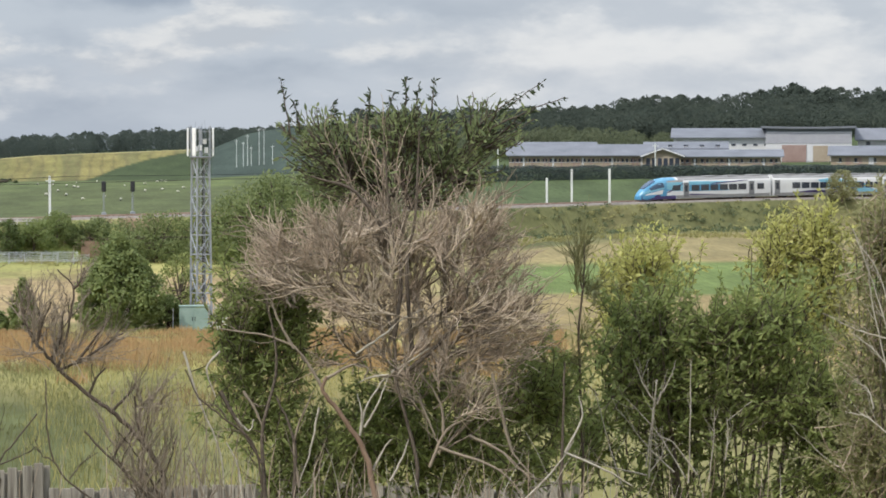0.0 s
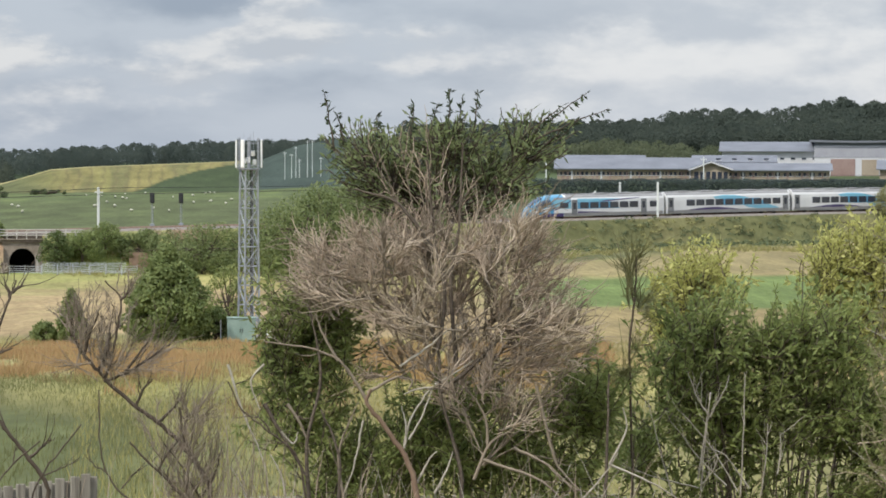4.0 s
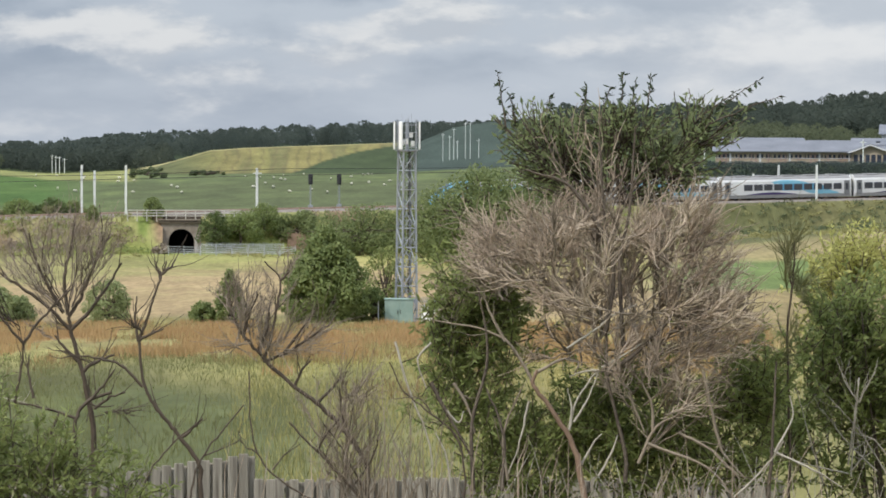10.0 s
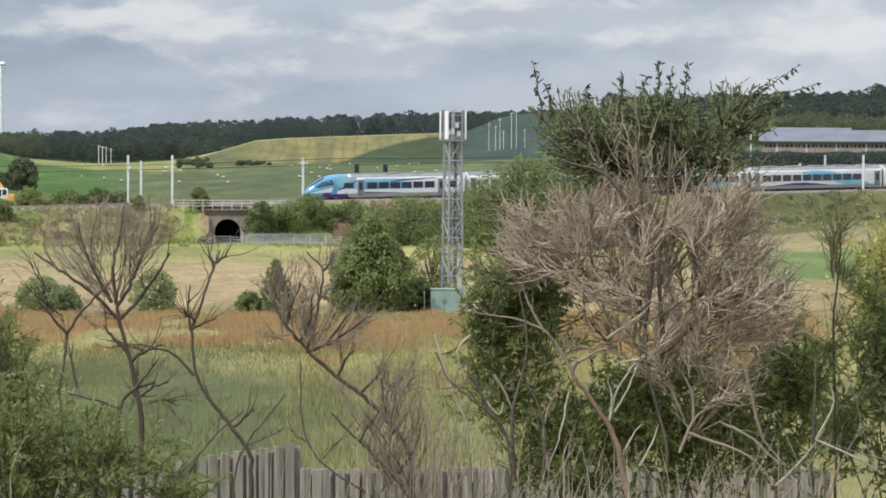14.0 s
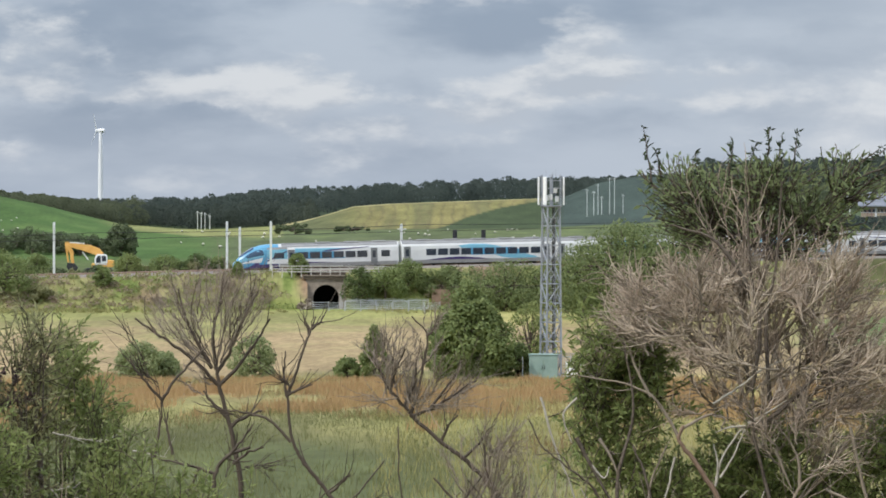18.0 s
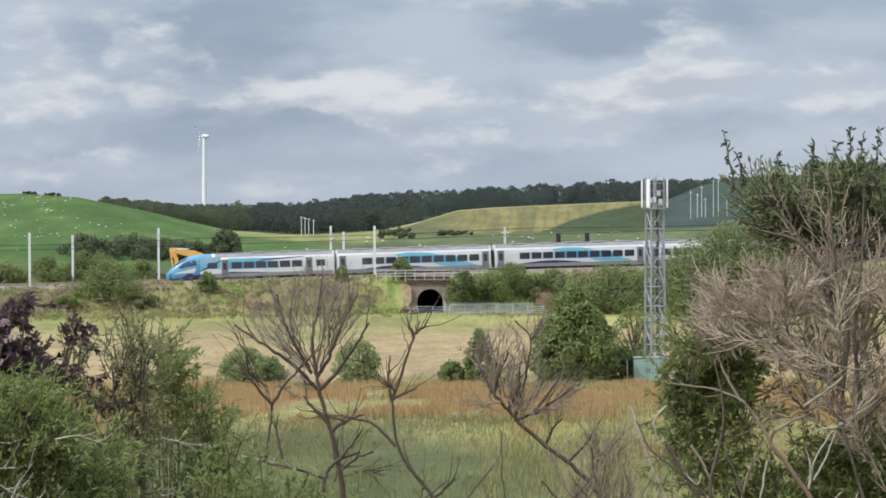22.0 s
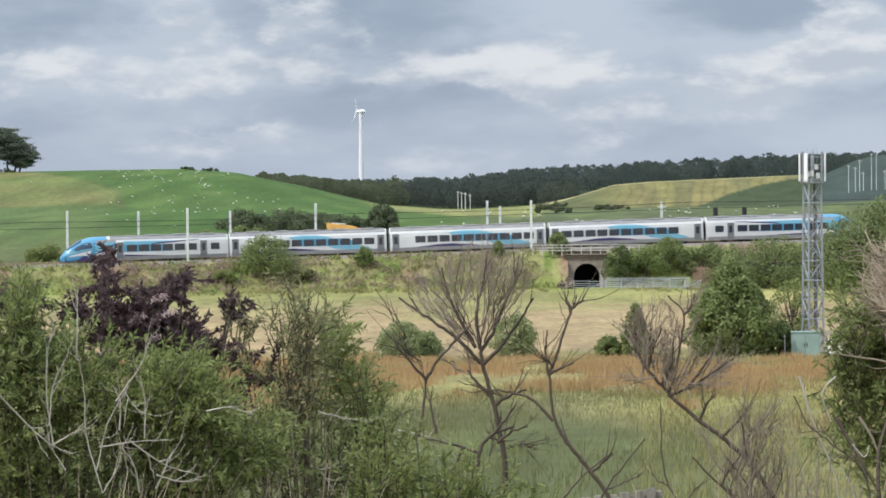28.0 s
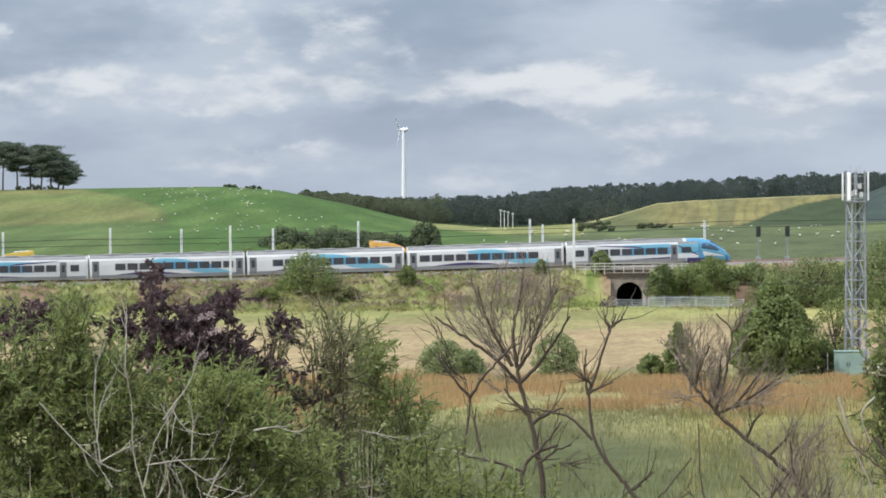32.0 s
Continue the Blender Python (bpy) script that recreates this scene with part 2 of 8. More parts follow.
M_RAIL = mat("rail steel", (0.16, 0.10, 0.07), (0.30, 0.22, 0.17), scale=2, rough=0.5, metal=0.6)
M_STONE = mat("bridge stone", (0.20, 0.165, 0.13), (0.34, 0.29, 0.235), scale=1.0, fine=10, rough=1.0, bump=0.4, spec=0.02)
M_SLEEPER = mat("dark sleeper timber", (0.06, 0.048, 0.038), (0.13, 0.105, 0.085), scale=2, fine=20, rough=1.0, spec=0.02)
M_TIMBER = mat("weathered timber", (0.27, 0.24, 0.20), (0.46, 0.42, 0.36), scale=1.5, fine=22, rough=0.9, bump=0.3)

# ---- building helpers ----


def place(az, d, z):
    """A point from its bearing in degrees, its distance and its height."""
    a = radians(az)
    return Vector((d * math.sin(a), d * math.cos(a), z))


def mesh_from(name, verts, faces, material, parent=None, smooth=False, label=""):
    """One mesh object from arrays; faces all of one size."""
    verts, faces = np.asarray(verts, dtype=np.float32), np.asarray(faces, dtype=np.int32)
    me = bpy.data.meshes.new(name)
    k = faces.shape[1]
    me.vertices.add(len(verts)), me.loops.add(faces.size), me.polygons.add(len(faces))
    me.vertices.foreach_set("co", verts.ravel())
    me.loops.foreach_set("vertex_index", faces.ravel())
    me.polygons.foreach_set("loop_start", np.arange(0, faces.size, k, dtype=np.int32))
    me.polygons.foreach_set("loop_total", np.full(len(faces), k, dtype=np.int32))
    if smooth:
        me.polygons.foreach_set("use_smooth", np.ones(len(faces), dtype=bool))
    me.update(calc_edges=True)
    if material:
        me.materials.append(material)
    ob = new(name, me)
    ob.parent = parent
    if label:
        tagged(ob, label)
    return ob


def part(name, bm, material, parent, label=""):
    me = bpy.data.meshes.new(name)
    bm.to_mesh(me)
    bm.free()
    me.materials.append(material)
    ob = new(name, me)
    ob.parent = parent
    if label:
        tagged(ob, label)
    return ob


def share(ob, name, m, parent):
    """Another part on the same mesh."""
    o = new(name, ob.data)
    o.parent = parent
    o.matrix_basis = m
    return o


def thing(name, at, label, category, group="", rz=0.0, kind=""):
    ob = new(name)
    ob.empty_display_size = 0.2
    ob.matrix_basis = pose(at[0], at[1], at[2], 0, 0, rz)
    return tagged(ob, label, category, group, kind)


def box(bm, x0, x1, y0, y1, z0, z1, bevel=0.0):
    r = bmesh.ops.create_cube(bm, size=1)
    for v in r["verts"]:
        v.co = Vector(((x0 + x1) / 2 + v.co.x * (x1 - x0), (y0 + y1) / 2 + v.co.y * (y1 - y0), (z0 + z1) / 2 + v.co.z * (z1 - z0)))
    if bevel:
        es = {e for v in r["verts"] for e in v.link_edges}
        bmesh.ops.bevel(bm, geom=list(es), offset=bevel, segments=1, affect="EDGES")
    return bm


def rod(bm, p0, p1, r0, r1=None, n=6):
    """A tapered bar between two points."""
    p0, p1 = Vector(p0), Vector(p1)
    r1 = r0 if r1 is None else r1
    q = (p1 - p0).to_track_quat("Z", "Y")
    rings = []
    for p, r in ((p0, r0), (p1, r1)):
        rings.append([bm.verts.new(p + q @ Vector((r * math.cos(6.2832 * i / n), r * math.sin(6.2832 * i / n), 0))) for i in range(n)])
    for i in range(n):
        bm.faces.new((rings[0][i], rings[0][(i + 1) % n], rings[1][(i + 1) % n], rings[1][i]))
    bm.faces.new(rings[0][::-1])
    bm.faces.new(rings[1])
    return bm


def slab(bm, outline, y0, y1):
    """A flat shape in x and z with thickness along y."""
    a = [bm.verts.new((x, y0, z)) for x, z in outline]
    b = [bm.verts.new((x, y1, z)) for x, z in outline]
    bm.faces.new(a)
    bm.faces.new(b[::-1])
    for i in range(len(a)):
        j = (i + 1) % len(a)
        bm.faces.new((a[j], a[i], b[i], b[j]))
    return bm


def tubes(segs, sides=4):
    """Vertices and faces of many tapered bars: rows of x0 y0 z0 x1 y1 z1 r0 r1."""
    s = np.asarray(segs, dtype=float)
    d = s[:, 3:6] - s[:, :3]
    d /= np.linalg.norm(d, axis=1, keepdims=True) + 1e-9
    ref = np.where(np.abs(d[:, 2:3]) > 0.9, [[1.0, 0, 0]], [[0, 0, 1.0]])
    u = np.cross(d, ref)
    u /= np.linalg.norm(u, axis=1, keepdims=True)
    w = np.cross(d, u)
    a = np.arange(sides) * 2 * np.pi / sides
    ring = u[:, None] * np.cos(a)[None, :, None] + w[:, None] * np.sin(a)[None, :, None]
    lo = s[:, None, :3] + ring * s[:, 6, None, None]
    hi = s[:, None, 3:6] + ring * s[:, 7, None, None]
    v = np.concatenate([lo, hi], 1).reshape(-1, 3)
    i = np.arange(sides)
    f = np.stack([i, (i + 1) % sides, (i + 1) % sides + sides, i + sides], -1)
    f = (np.arange(len(s))[:, None, None] * 2 * sides + f[None]).reshape(-1, 4)
    return v, f


def chain(segs, sides=4):
    """Vertices and faces of one bent, tapered bar through rows of x0 y0 z0 x1 y1 z1 r0 r1 that follow on one another."""
    s = np.asarray(segs, dtype=float)
    p = np.concatenate([s[:, :3], s[-1:, 3:6]])
    r = np.concatenate([s[:, 6], s[-1:, 7]])
    d = np.gradient(p, axis=0)
    d /= np.linalg.norm(d, axis=1, keepdims=True) + 1e-9
    ref = np.array([0.36, 0.93, 0.05])
    u = np.cross(d, ref)
    u /= np.linalg.norm(u, axis=1, keepdims=True) + 1e-9
    w = np.cross(d, u)
    a = np.arange(sides) * 2 * np.pi / sides
    v = p[:, None] + (u[:, None] * np.cos(a)[None, :, None] + w[:, None] * np.sin(a)[None, :, None]) * r[:, None, None]
    i = np.arange(sides)
    f = np.stack([i, (i + 1) % sides, (i + 1) % sides + sides, i + sides], -1)
    f = (np.arange(len(s))[:, None, None] * sides + f[None]).reshape(-1, 4)
    return v.reshape(-1, 3), f


def leaves(at, along, length, width, rng, droop=0.3, face=None):
    """Vertices and faces of small pointed leaves at points, each turned its own way about a heading."""
    n = len(at)
    d = along + rng.normal(0, 0.55, (n, 3))
    d[:, 2] -= droop * rng.random(n)
    d /= np.linalg.norm(d, axis=1, keepdims=True) + 1e-9
    u = np.cross(d, rng.normal(0, 1, (n, 3)) if face is None else face + rng.normal(0, 0.3, (n, 3)))
    u /= np.linalg.norm(u, axis=1, keepdims=True) + 1e-9
    ln = length * (0.6 + 0.8 * rng.random((n, 1)))
    wd = width * (0.6 + 0.8 * rng.random((n, 1)))
    mid = at + d * ln * 0.45
    v = np.stack([at, mid + u * wd / 2, at + d * ln, mid - u * wd / 2], 1).reshape(-1, 3)
    f = np.arange(4 * n).reshape(n, 4)
    return v, f


def vnoise(x, y, seed=0.0):
    """Smooth value noise of two arrays, 0 to 1."""
    x, y = np.asarray(x, dtype=float), np.asarray(y, dtype=float)
    xi, yi = np.floor(x), np.floor(y)
    xf, yf = x - xi, y - yi
    xf, yf = xf * xf * (3 - 2 * xf), yf * yf * (3 - 2 * yf)

    def h(i, j):
        s = np.sin(i * 127.1 + j * 311.7 + seed * 74.7) * 43758.5453
        return s - np.floor(s)

    return (h(xi, yi) * (1 - xf) + h(xi + 1, yi) * xf) * (1 - yf) + (h(xi, yi + 1) * (1 - xf) + h(xi + 1, yi + 1) * xf) * yf


def step(x, a, b):
    t = np.clip((np.asarray(x, dtype=float) - a) / (b - a), 0, 1)
    return t * t * (3 - 2 * t)


# ---- the land: bearings in degrees from the mast, distances in metres ----
T_AZ = [-40, -16, -13, -10, -5, -2, 0, 2, 4, 6, 8, 10, 13, 40]
T_D = [520, 548, 556, 563, 567, 572, 577, 584.5, 594, 605, 617.5, 631.5, 654, 750]
R_AZ = [-40, -14, -10, -7, -4.5, -1.8, 4.6, 7, 9, 10.4, 40]
R_EL = [-1.6, -1.545, -1.47, -1.40, -1.33, -1.25, -1.10, -1.03, -0.97, -0.94, -0.9]
_fine = np.linspace(-40, 40, 1601)


def _smooth(a):
    k = np.hanning(61)
    return np.convolve(np.pad(a, 30, mode="edge"), k / k.sum(), "valid")


TRACK_D = _smooth(np.interp(_fine, T_AZ, T_D))
TRACK_Z = _smooth(16 + np.interp(_fine, T_AZ, T_D) * np.tan(np.radians(np.interp(_fine, R_AZ, R_EL))))


def track_d(az):
    return np.interp(az, _fine, TRACK_D)


def track_z(az):
    return np.interp(az, _fine, TRACK_Z)


H_AZ = [-40, -16, -13.5, -11.6, -10.3, -9.4, -8.4, -7.5, -6.7, -5.8, -4.4, -3.8, -3.2, -2.6, -0.2, 0.25, 0.8, 1.4, 3, 5, 8, 11, 40]
FAR = {
    800: [3, 4, 5, 6, 6, 5.5, 4.5, 3.5, 2.2, 2, 2, 2, 2.4, 2.4, 2.6, 3, 3, 3, 5, 8.4, 9, 9, 9],
    1020: [14, 15, 15.4, 15.8, 16, 14.8, 11, 6.4, 4, 2.4, 2, 2, 2.5, 2.5, 2.8, 3, 3.2, 3.5, 6, 10, 11, 12, 12],
    1150: [14, 15, 15, 15, 15, 14, 10.5, 6, 2, 1.8, 1.5, 1.6, 1.8, 2, 2.4, 3, 3.6, 4, 8, 14, 16, 17, 17],
    1450: [8, 9, 9, 8, 8, 7, 5, 1, -0.5, -2.6, -0.6, 3.4, 8, 9.2, 11.5, 12, 18, 20.5, 20, 20, 22, 24, 24],
    1700: [6, 6, 6, 6, 6, 5, 3, 0, -1.5, -1.5, -1, 1, 5, 7, 10, 10, 14, 16, 18, 22, 26, 28, 28],
    2300: [-4, -4, -4, -4, -4, -4, -4, -5, -5, -4, 2, 4, 6, 8, 10, 11, 12, 13, 14, 15, 16, 16, 16],
    4900: [-30] * 23,
}
FAR_D = [620] + sorted(FAR)


def land(az, d):
    """Height of the ground at a bearing and a distance (arrays)."""
    az, d = np.broadcast_arrays(np.asarray(az, dtype=float), np.asarray(d, dtype=float))
    td, tz = track_d(az), track_z(az)
    o = d - td
    rise = 3.6 * step(az, 0, 8)
    near = np.interp(d, [0, 20, 36, 70, 150, 318, 420, 545, 700], [11.6, 11.5, 11.0, 9.2, 5.7, -1.6, -2.8, -3.5, -3.5])
    near = near + rise * step(d, 330, 560) + 0.35 * (vnoise(az * d / 900, d / 22, 3) - 0.5) * step(d, 60, 120)
    bank = near + (tz - 0.55 - near) * step(o, -15, -5.0)
    top = tz - 0.55
    behind = np.zeros_like(d)
    cols = [track_z(az) - 0.9] + [np.interp(az, H_AZ, FAR[k]) for k in sorted(FAR)]
    for i in range(len(FAR_D) - 1):
        lo, hi = FAR_D[i], FAR_D[i + 1]
        m = (d >= lo) & (d <= hi) if i else (d <= hi)
        t = np.clip((d - lo) / (hi - lo), 0, 1)
        t = t * t * (3 - 2 * t)
        behind = np.where(m, cols[i] * (1 - t) + cols[i + 1] * t, behind)
    behind = np.where(d > FAR_D[-1], cols[-1], behind)
    out = np.where(o < -15, near, np.where(o < -5.0, bank, np.where(o < 7, top, behind)))
    blend = step(o, 7, 14)
    return np.where((o >= 7) & (o < 14), top * (1 - blend) + behind * blend, out)


def land_at(az, d):
    return float(land(az, d))


def sorrel_patch(x, y):
    """Where sorrel grows thick in the meadow, 0 to 1."""
    return vnoise(x / 5, y / 55, 41) * 0.55 + vnoise(x / 1.6, y / 20, 42) * 0.45


def ground():
    az = np.concatenate([np.arange(-180, -18, 3), np.arange(-18, -4.62, 0.07), np.arange(-4.62, 0.1, 0.03), np.arange(0.12, 14, 0.07), np.arange(14, 180, 2), [180]])
    base = np.concatenate([np.array([0.0, 6, 12]), np.arange(18, 60, 3), np.geomspace(60, 330, 60)[:-1], np.geomspace(330, 540, 36)[:-1],
                           np.arange(540, 600, 1.6), np.arange(600, 660, 5), np.geomspace(660, 1750, 110)[:-1], np.geomspace(1750, 4900, 14)])
    A, B = np.meshgrid(az, base)
    shift = track_d(np.clip(A, -18, 14)) - 567
    w = step(B, 340, 530) * (1 - step(B, 640, 900))
    D = B + w * shift
    Ac = np.clip(A, -39, 39)
    Z = land(Ac, D)
    X, Y = D * np.sin(np.radians(A)), D * np.cos(np.radians(A))
    nr, nc = A.shape
    idx = np.arange(nr * nc).reshape(nr, nc)
    O = D - track_d(Ac)
    f = np.stack([idx[:-1, :-1], idx[1:, :-1], idx[1:, 1:], idx[:-1, 1:]], -1)[..., ::-1]
    cut = (A[:-1, :-1] > -3.985) & (A[1:, 1:] < -3.325) & (O[:-1, :-1] > -14.2) & (O[1:, 1:] < -4.4)
    f = f[~cut].reshape(-1, 4)
    # what grows where, with some cloud shade mixed into the colours
    n1 = vnoise(X / 9, Y / 9, 1)
    n2 = vnoise(X / 2.2, Y / 3.5, 2)
    n3 = vnoise(X / 40, Y / 40, 4)
    near_ = 1 - step(D, 330, 420)
    far_ = step(D, 640, 760)
    n2 = n2 * (1 - far_) + far_ * vnoise(X / 8, Y / 26, 2)
    n1 = n1 * (1 - far_) + far_ * vnoise(X / 16, Y / 40, 1)
    n1 = n1 * (1 - near_) + near_ * vnoise(X / 4, Y / 42, 1)
    n2 = n2 * (1 - near_) + near_ * vnoise(X / 1.3, Y / 15, 2)
    n3 = n3 * (1 - near_) + near_ * vnoise(X / 13, Y / 90, 4)
    wob = (n1 - 0.5) * 1.0
    col = np.empty(A.shape + (3,))
    col[:] = (0.102, 0.115, 0.040)

    def lay(mask, c):
        col[:] = col * (1 - mask[..., None]) + np.array(c) * mask[..., None]

    east = step(A + 3 * (vnoise(X / 30, Y / 50, 13) - 0.5), -3.2, 0.8)
    behind_ = step(np.abs(A), 25, 50)
    east = east * (1 - behind_) + 0.4 * behind_
    col[:] = col * (1 - 0.75 * east[..., None]) + np.array((0.42, 0.355, 0.11)) * 0.75 * east[..., None]
    lay(step(n3, 0.45, 0.7) * (B < 330) * (0.2 + 0.4 * east), (0.27, 0.235, 0.09))
    lay(step(n1, 0.45, 0.75) * (B < 330) * 0.5, (0.105, 0.118, 0.048))
    lay(step(vnoise(X / 5, Y / 50, 17), 0.5, 0.8) * (B < 240) * 0.45, (0.165, 0.145, 0.068))
    lay((1 - step(D + wob * 20, 70, 120)) * 0.5, (0.105, 0.114, 0.054))
    big = vnoise(X / 15, Y / 110, 8) - 0.5
    mid_ = vnoise(X / 6, Y / 60, 11) - 0.5
    tufty = sorrel_patch(X, Y)
    dock = step(D + mid_ * 40 + big * 60, 105, 150) * (1 - step(D + wob * 12, 320, 334))
    lay(step(D + mid_ * 30 + big * 40, 88, 112) * (1 - step(D + mid_ * 40 + big * 50, 125, 165)) * 0.55, (0.095, 0.105, 0.046))
    lay(dock * (0.25 + 0.5 * step(tufty, 0.4, 0.65)), (0.20, 0.165, 0.075))
    lay(dock * step(vnoise(X / 6, Y / 45, 51), 0.4, 0.8) * 0.6, (0.30, 0.275, 0.10))
    rust = step(D + mid_ * 50 + big * 50, 150, 250) * (1 - step(D + wob * 14, 318, 334))
    lay(rust * (0.15 + 0.7 * step(tufty, 0.40, 0.60)), (0.30, 0.19, 0.09))
    lay(rust * step(tufty, 0.5, 0.36) * 0.6, (0.33, 0.29, 0.115))
    lay(step(D + wob * 26, 318, 345) * (1 - step(D + wob * 50 + big * 60, 430, 560)), (0.29, 0.215, 0.115))
    lay(step(D + wob * 30, 330, 420) * step(n2 + n1, 0.8, 1.5) * (D < 500) * 0.4, (0.28, 0.25, 0.11))
    lay(step(D + wob * 30 + big * 90, 430, 540) * (D < 700) * 0.85, (0.245, 0.24, 0.085))
    lay(step(O + wob * 3, -22, -17), (0.20, 0.225, 0.062))
    lay(step(O + wob * 3, -14, -10), (0.225, 0.225, 0.085))
    lay(step(O + wob * 4, -16, -12) * (O < 0) * (0.35 + 0.5 * step(vnoise(X / 12, Y / 6, 71), 0.4, 0.7)) * step(-A, 4.5, 5.2) * (1 - step(-A, 10.4, 11.4)), (0.215, 0.19, 0.095))
    lay(step(O, -14, -10) * step(n1, 0.52, 0.7) * (O < 0), (0.24, 0.165, 0.105))
    lay(step(O, -14, -9) * step(n2, 0.6, 0.8) * (O < 0), (0.12, 0.15, 0.042))
    # right of the mast: rough dark bank, stubble, a green strip
    r = step(A, 3.5, 5.0)
    verge = np.interp(A, [3.5, 6.9, 9.0, 10.9], [-84, -64, -34, -10])
    rough = step(O + wob * 10 + big * 16 - verge, -7, 7)
    lay(r * rough * (O < 0), (0.098, 0.100, 0.043))
    lay(r * rough * (O < 0) * step(n1, 0.5, 0.75) * 0.6, (0.17, 0.155, 0.07))
    lay(r * step(D, 470, 485) * (1 - rough), (0.225, 0.185, 0.09))
    lay(r * step(D, 395, 400) * (1 - step(D, 470, 474)), (0.125, 0.165, 0.055))
    lay(r * step(D, 250, 270) * (1 - step(D, 395, 400)), (0.22, 0.172, 0.082))
    lay(step(O, -4.2, -3.8) * (1 - step(O, 6.2, 6.8)), (0.15, 0.13, 0.115))
    # behind the railway
    back = step(O, 6.5, 8)
    lay(back, (0.092, 0.112, 0.047))
    lay(back * step(n2, 0.5, 0.9) * 0.4, (0.13, 0.16, 0.05))
    lay(back * step(A, -5.0, -4.4) * (1 - step(A, 2.6, 3.4)) * (1 - step(D + wob * 30, 880, 1000)) * 0.7, (0.078, 0.090, 0.040))
    hill = step(-A + wob * 0.2, 5.0, 6.0) * back
    lay(hill, (0.060, 0.108, 0.027))
    rim = np.interp(D, [820, 850, 900, 942, 988, 1015], [11.2, 11.28, 11.32, 11.83, 12.42, 12.9])
    grazed = step(D + 14 * (n3 - 0.5) + 6 * wob, 846, 858)
    lay(hill * grazed * step(-A + wob * 0.12 - rim, -0.05, 0.08) * 0.85, (0.125, 0.138, 0.047))
    lay(hill * grazed * step(-A + wob * 0.12 - rim, 0.0, 0.3) * step(vnoise(X / 22, Y / 30, 61), 0.45, 0.8) * 0.5, (0.17, 0.148, 0.06))
    lay(hill * step(-A, 11.1, 11.8) * (1 - grazed) * 0.6, (0.10, 0.125, 0.047))
    lay(hill * step(D, 800, 840) * (D < 1000) * (1 - step(np.abs(-A + wob * 0.1 - rim), 0.03, 0.12)) * 0.55, (0.075, 0.085, 0.035))
    lay(hill * step(n3, 0.5, 0.75) * 0.2, (0.11, 0.15, 0.045))
    lay(hill * step(n2, 0.62, 0.8) * 0.18, (0.14, 0.17, 0.055))
    lay(hill * (1 - step(D + wob * 30, 630, 720)) * 0.7, (0.088, 0.092, 0.040))
    far = step(D, 1150, 1165)
    lay(far, (0.045, 0.062, 0.026))
    edge = np.interp(A, [-4.4, -1.85, -1.35, -0.8, -0.15, 0.3], [1165, 1165, 1270, 1335, 1390, 1420])
    gold = step(A, -4.6, -4.5) * (1 - step(A, -0.05, 0.1)) * step(D, edge, edge + 8) * (D < 1560)
    bow = A + 0.5 * np.abs((D - 1330) / 230) ** 2 * step(-A, 1.5, 3.5)
    tram = vnoise(bow * 6.5, D * 0.002, 31)
    lay(gold, (0.115, 0.115, 0.045))
    lay(gold * step(A + 0.5 * n1, -3.9, -2.2) * 0.95, (0.195, 0.170, 0.062))
    lay(gold * step(vnoise(bow * 2.2, D * 0.003, 33), 0.4, 0.95) * 0.35, (0.16, 0.165, 0.055))
    lay(gold * step(-A + 0.4 * n1, 3.2, 4.0) * 0.7, (0.085, 0.095, 0.040))
    lay(gold * step(tram, 0.5, 0.72) * 0.8 * step(A, -3.9, -3.2), (0.12, 0.115, 0.048))
    lay(gold * step(np.abs(np.sin(bow * 16.0 + 2.0 * n1)), 0.90, 0.98) * 0.6 * step(A, -3.6, -3.0), (0.115, 0.095, 0.045))
    lay(gold * step(D, 1418, 1438) * 0.9, (0.33, 0.29, 0.14))
    lay(step(A, -7.5, -6.7) * (1 - step(A, -4.5, -4.3)) * step(D, 950, 990) * (D < 1500), (0.20, 0.205, 0.075))
    # hillside darkened and blued for the cloud shadow lying on it
    blue = step(A, 0.1, 0.25) * step(D, 1155, 1170)
    lay(blue, (0.045, 0.062, 0.050))
    right = step(A, 3.2, 4) * back
    lay(right, (0.066, 0.088, 0.038))
    lay(step(D, 1700, 1750), (0.03, 0.045, 0.02))
    col *= (0.86 + 0.28 * n2)[..., None]
    # near meadow dimmed in its colour to allow for passing cloud
    col *= (1 - 0.13 * (1 - step(D + 30 * big, 110, 190)) * (1 - 0.6 * east))[..., None]
    ob = mesh_from("ground", np.stack([X, Y, Z], -1).reshape(-1, 3), f, None, smooth=True)
    ca = ob.data.color_attributes.new("soil", "FLOAT_COLOR", "POINT")
    rgba = np.ones((nr * nc, 4), dtype=np.float32)
    rgba[:, :3] = col.reshape(-1, 3)
    ca.data.foreach_set("color", rgba.ravel())
    m = bpy.data.materials.new("grassland")
    m.use_nodes = True
    n, l = m.node_tree.nodes, m.node_tree.links
    b = n["Principled BSDF"]
    b.inputs["Roughness"].default_value, b.inputs["Specular IOR Level"].default_value = 0.95, 0.1
    at, tc = n.new("ShaderNodeAttribute"), n.new("ShaderNodeTexCoord")
    at.attribute_name = "soil"
    mp = n.new("ShaderNodeMapping")
    mp.inputs["Scale"].default_value = (1, 0.16, 1)
    l.new(tc.outputs["Object"], mp.inputs["Vector"])
    a1, a2 = n.new("ShaderNodeTexNoise"), n.new("ShaderNodeTexNoise")
    a1.inputs["Scale"].default_value, a1.inputs["Detail"].default_value = 1.4, 6
    a2.inputs["Scale"].default_value, a2.inputs["Detail"].default_value = 0.16, 5
    mu = n.new("ShaderNodeMath")
    mu.operation = "MULTIPLY"
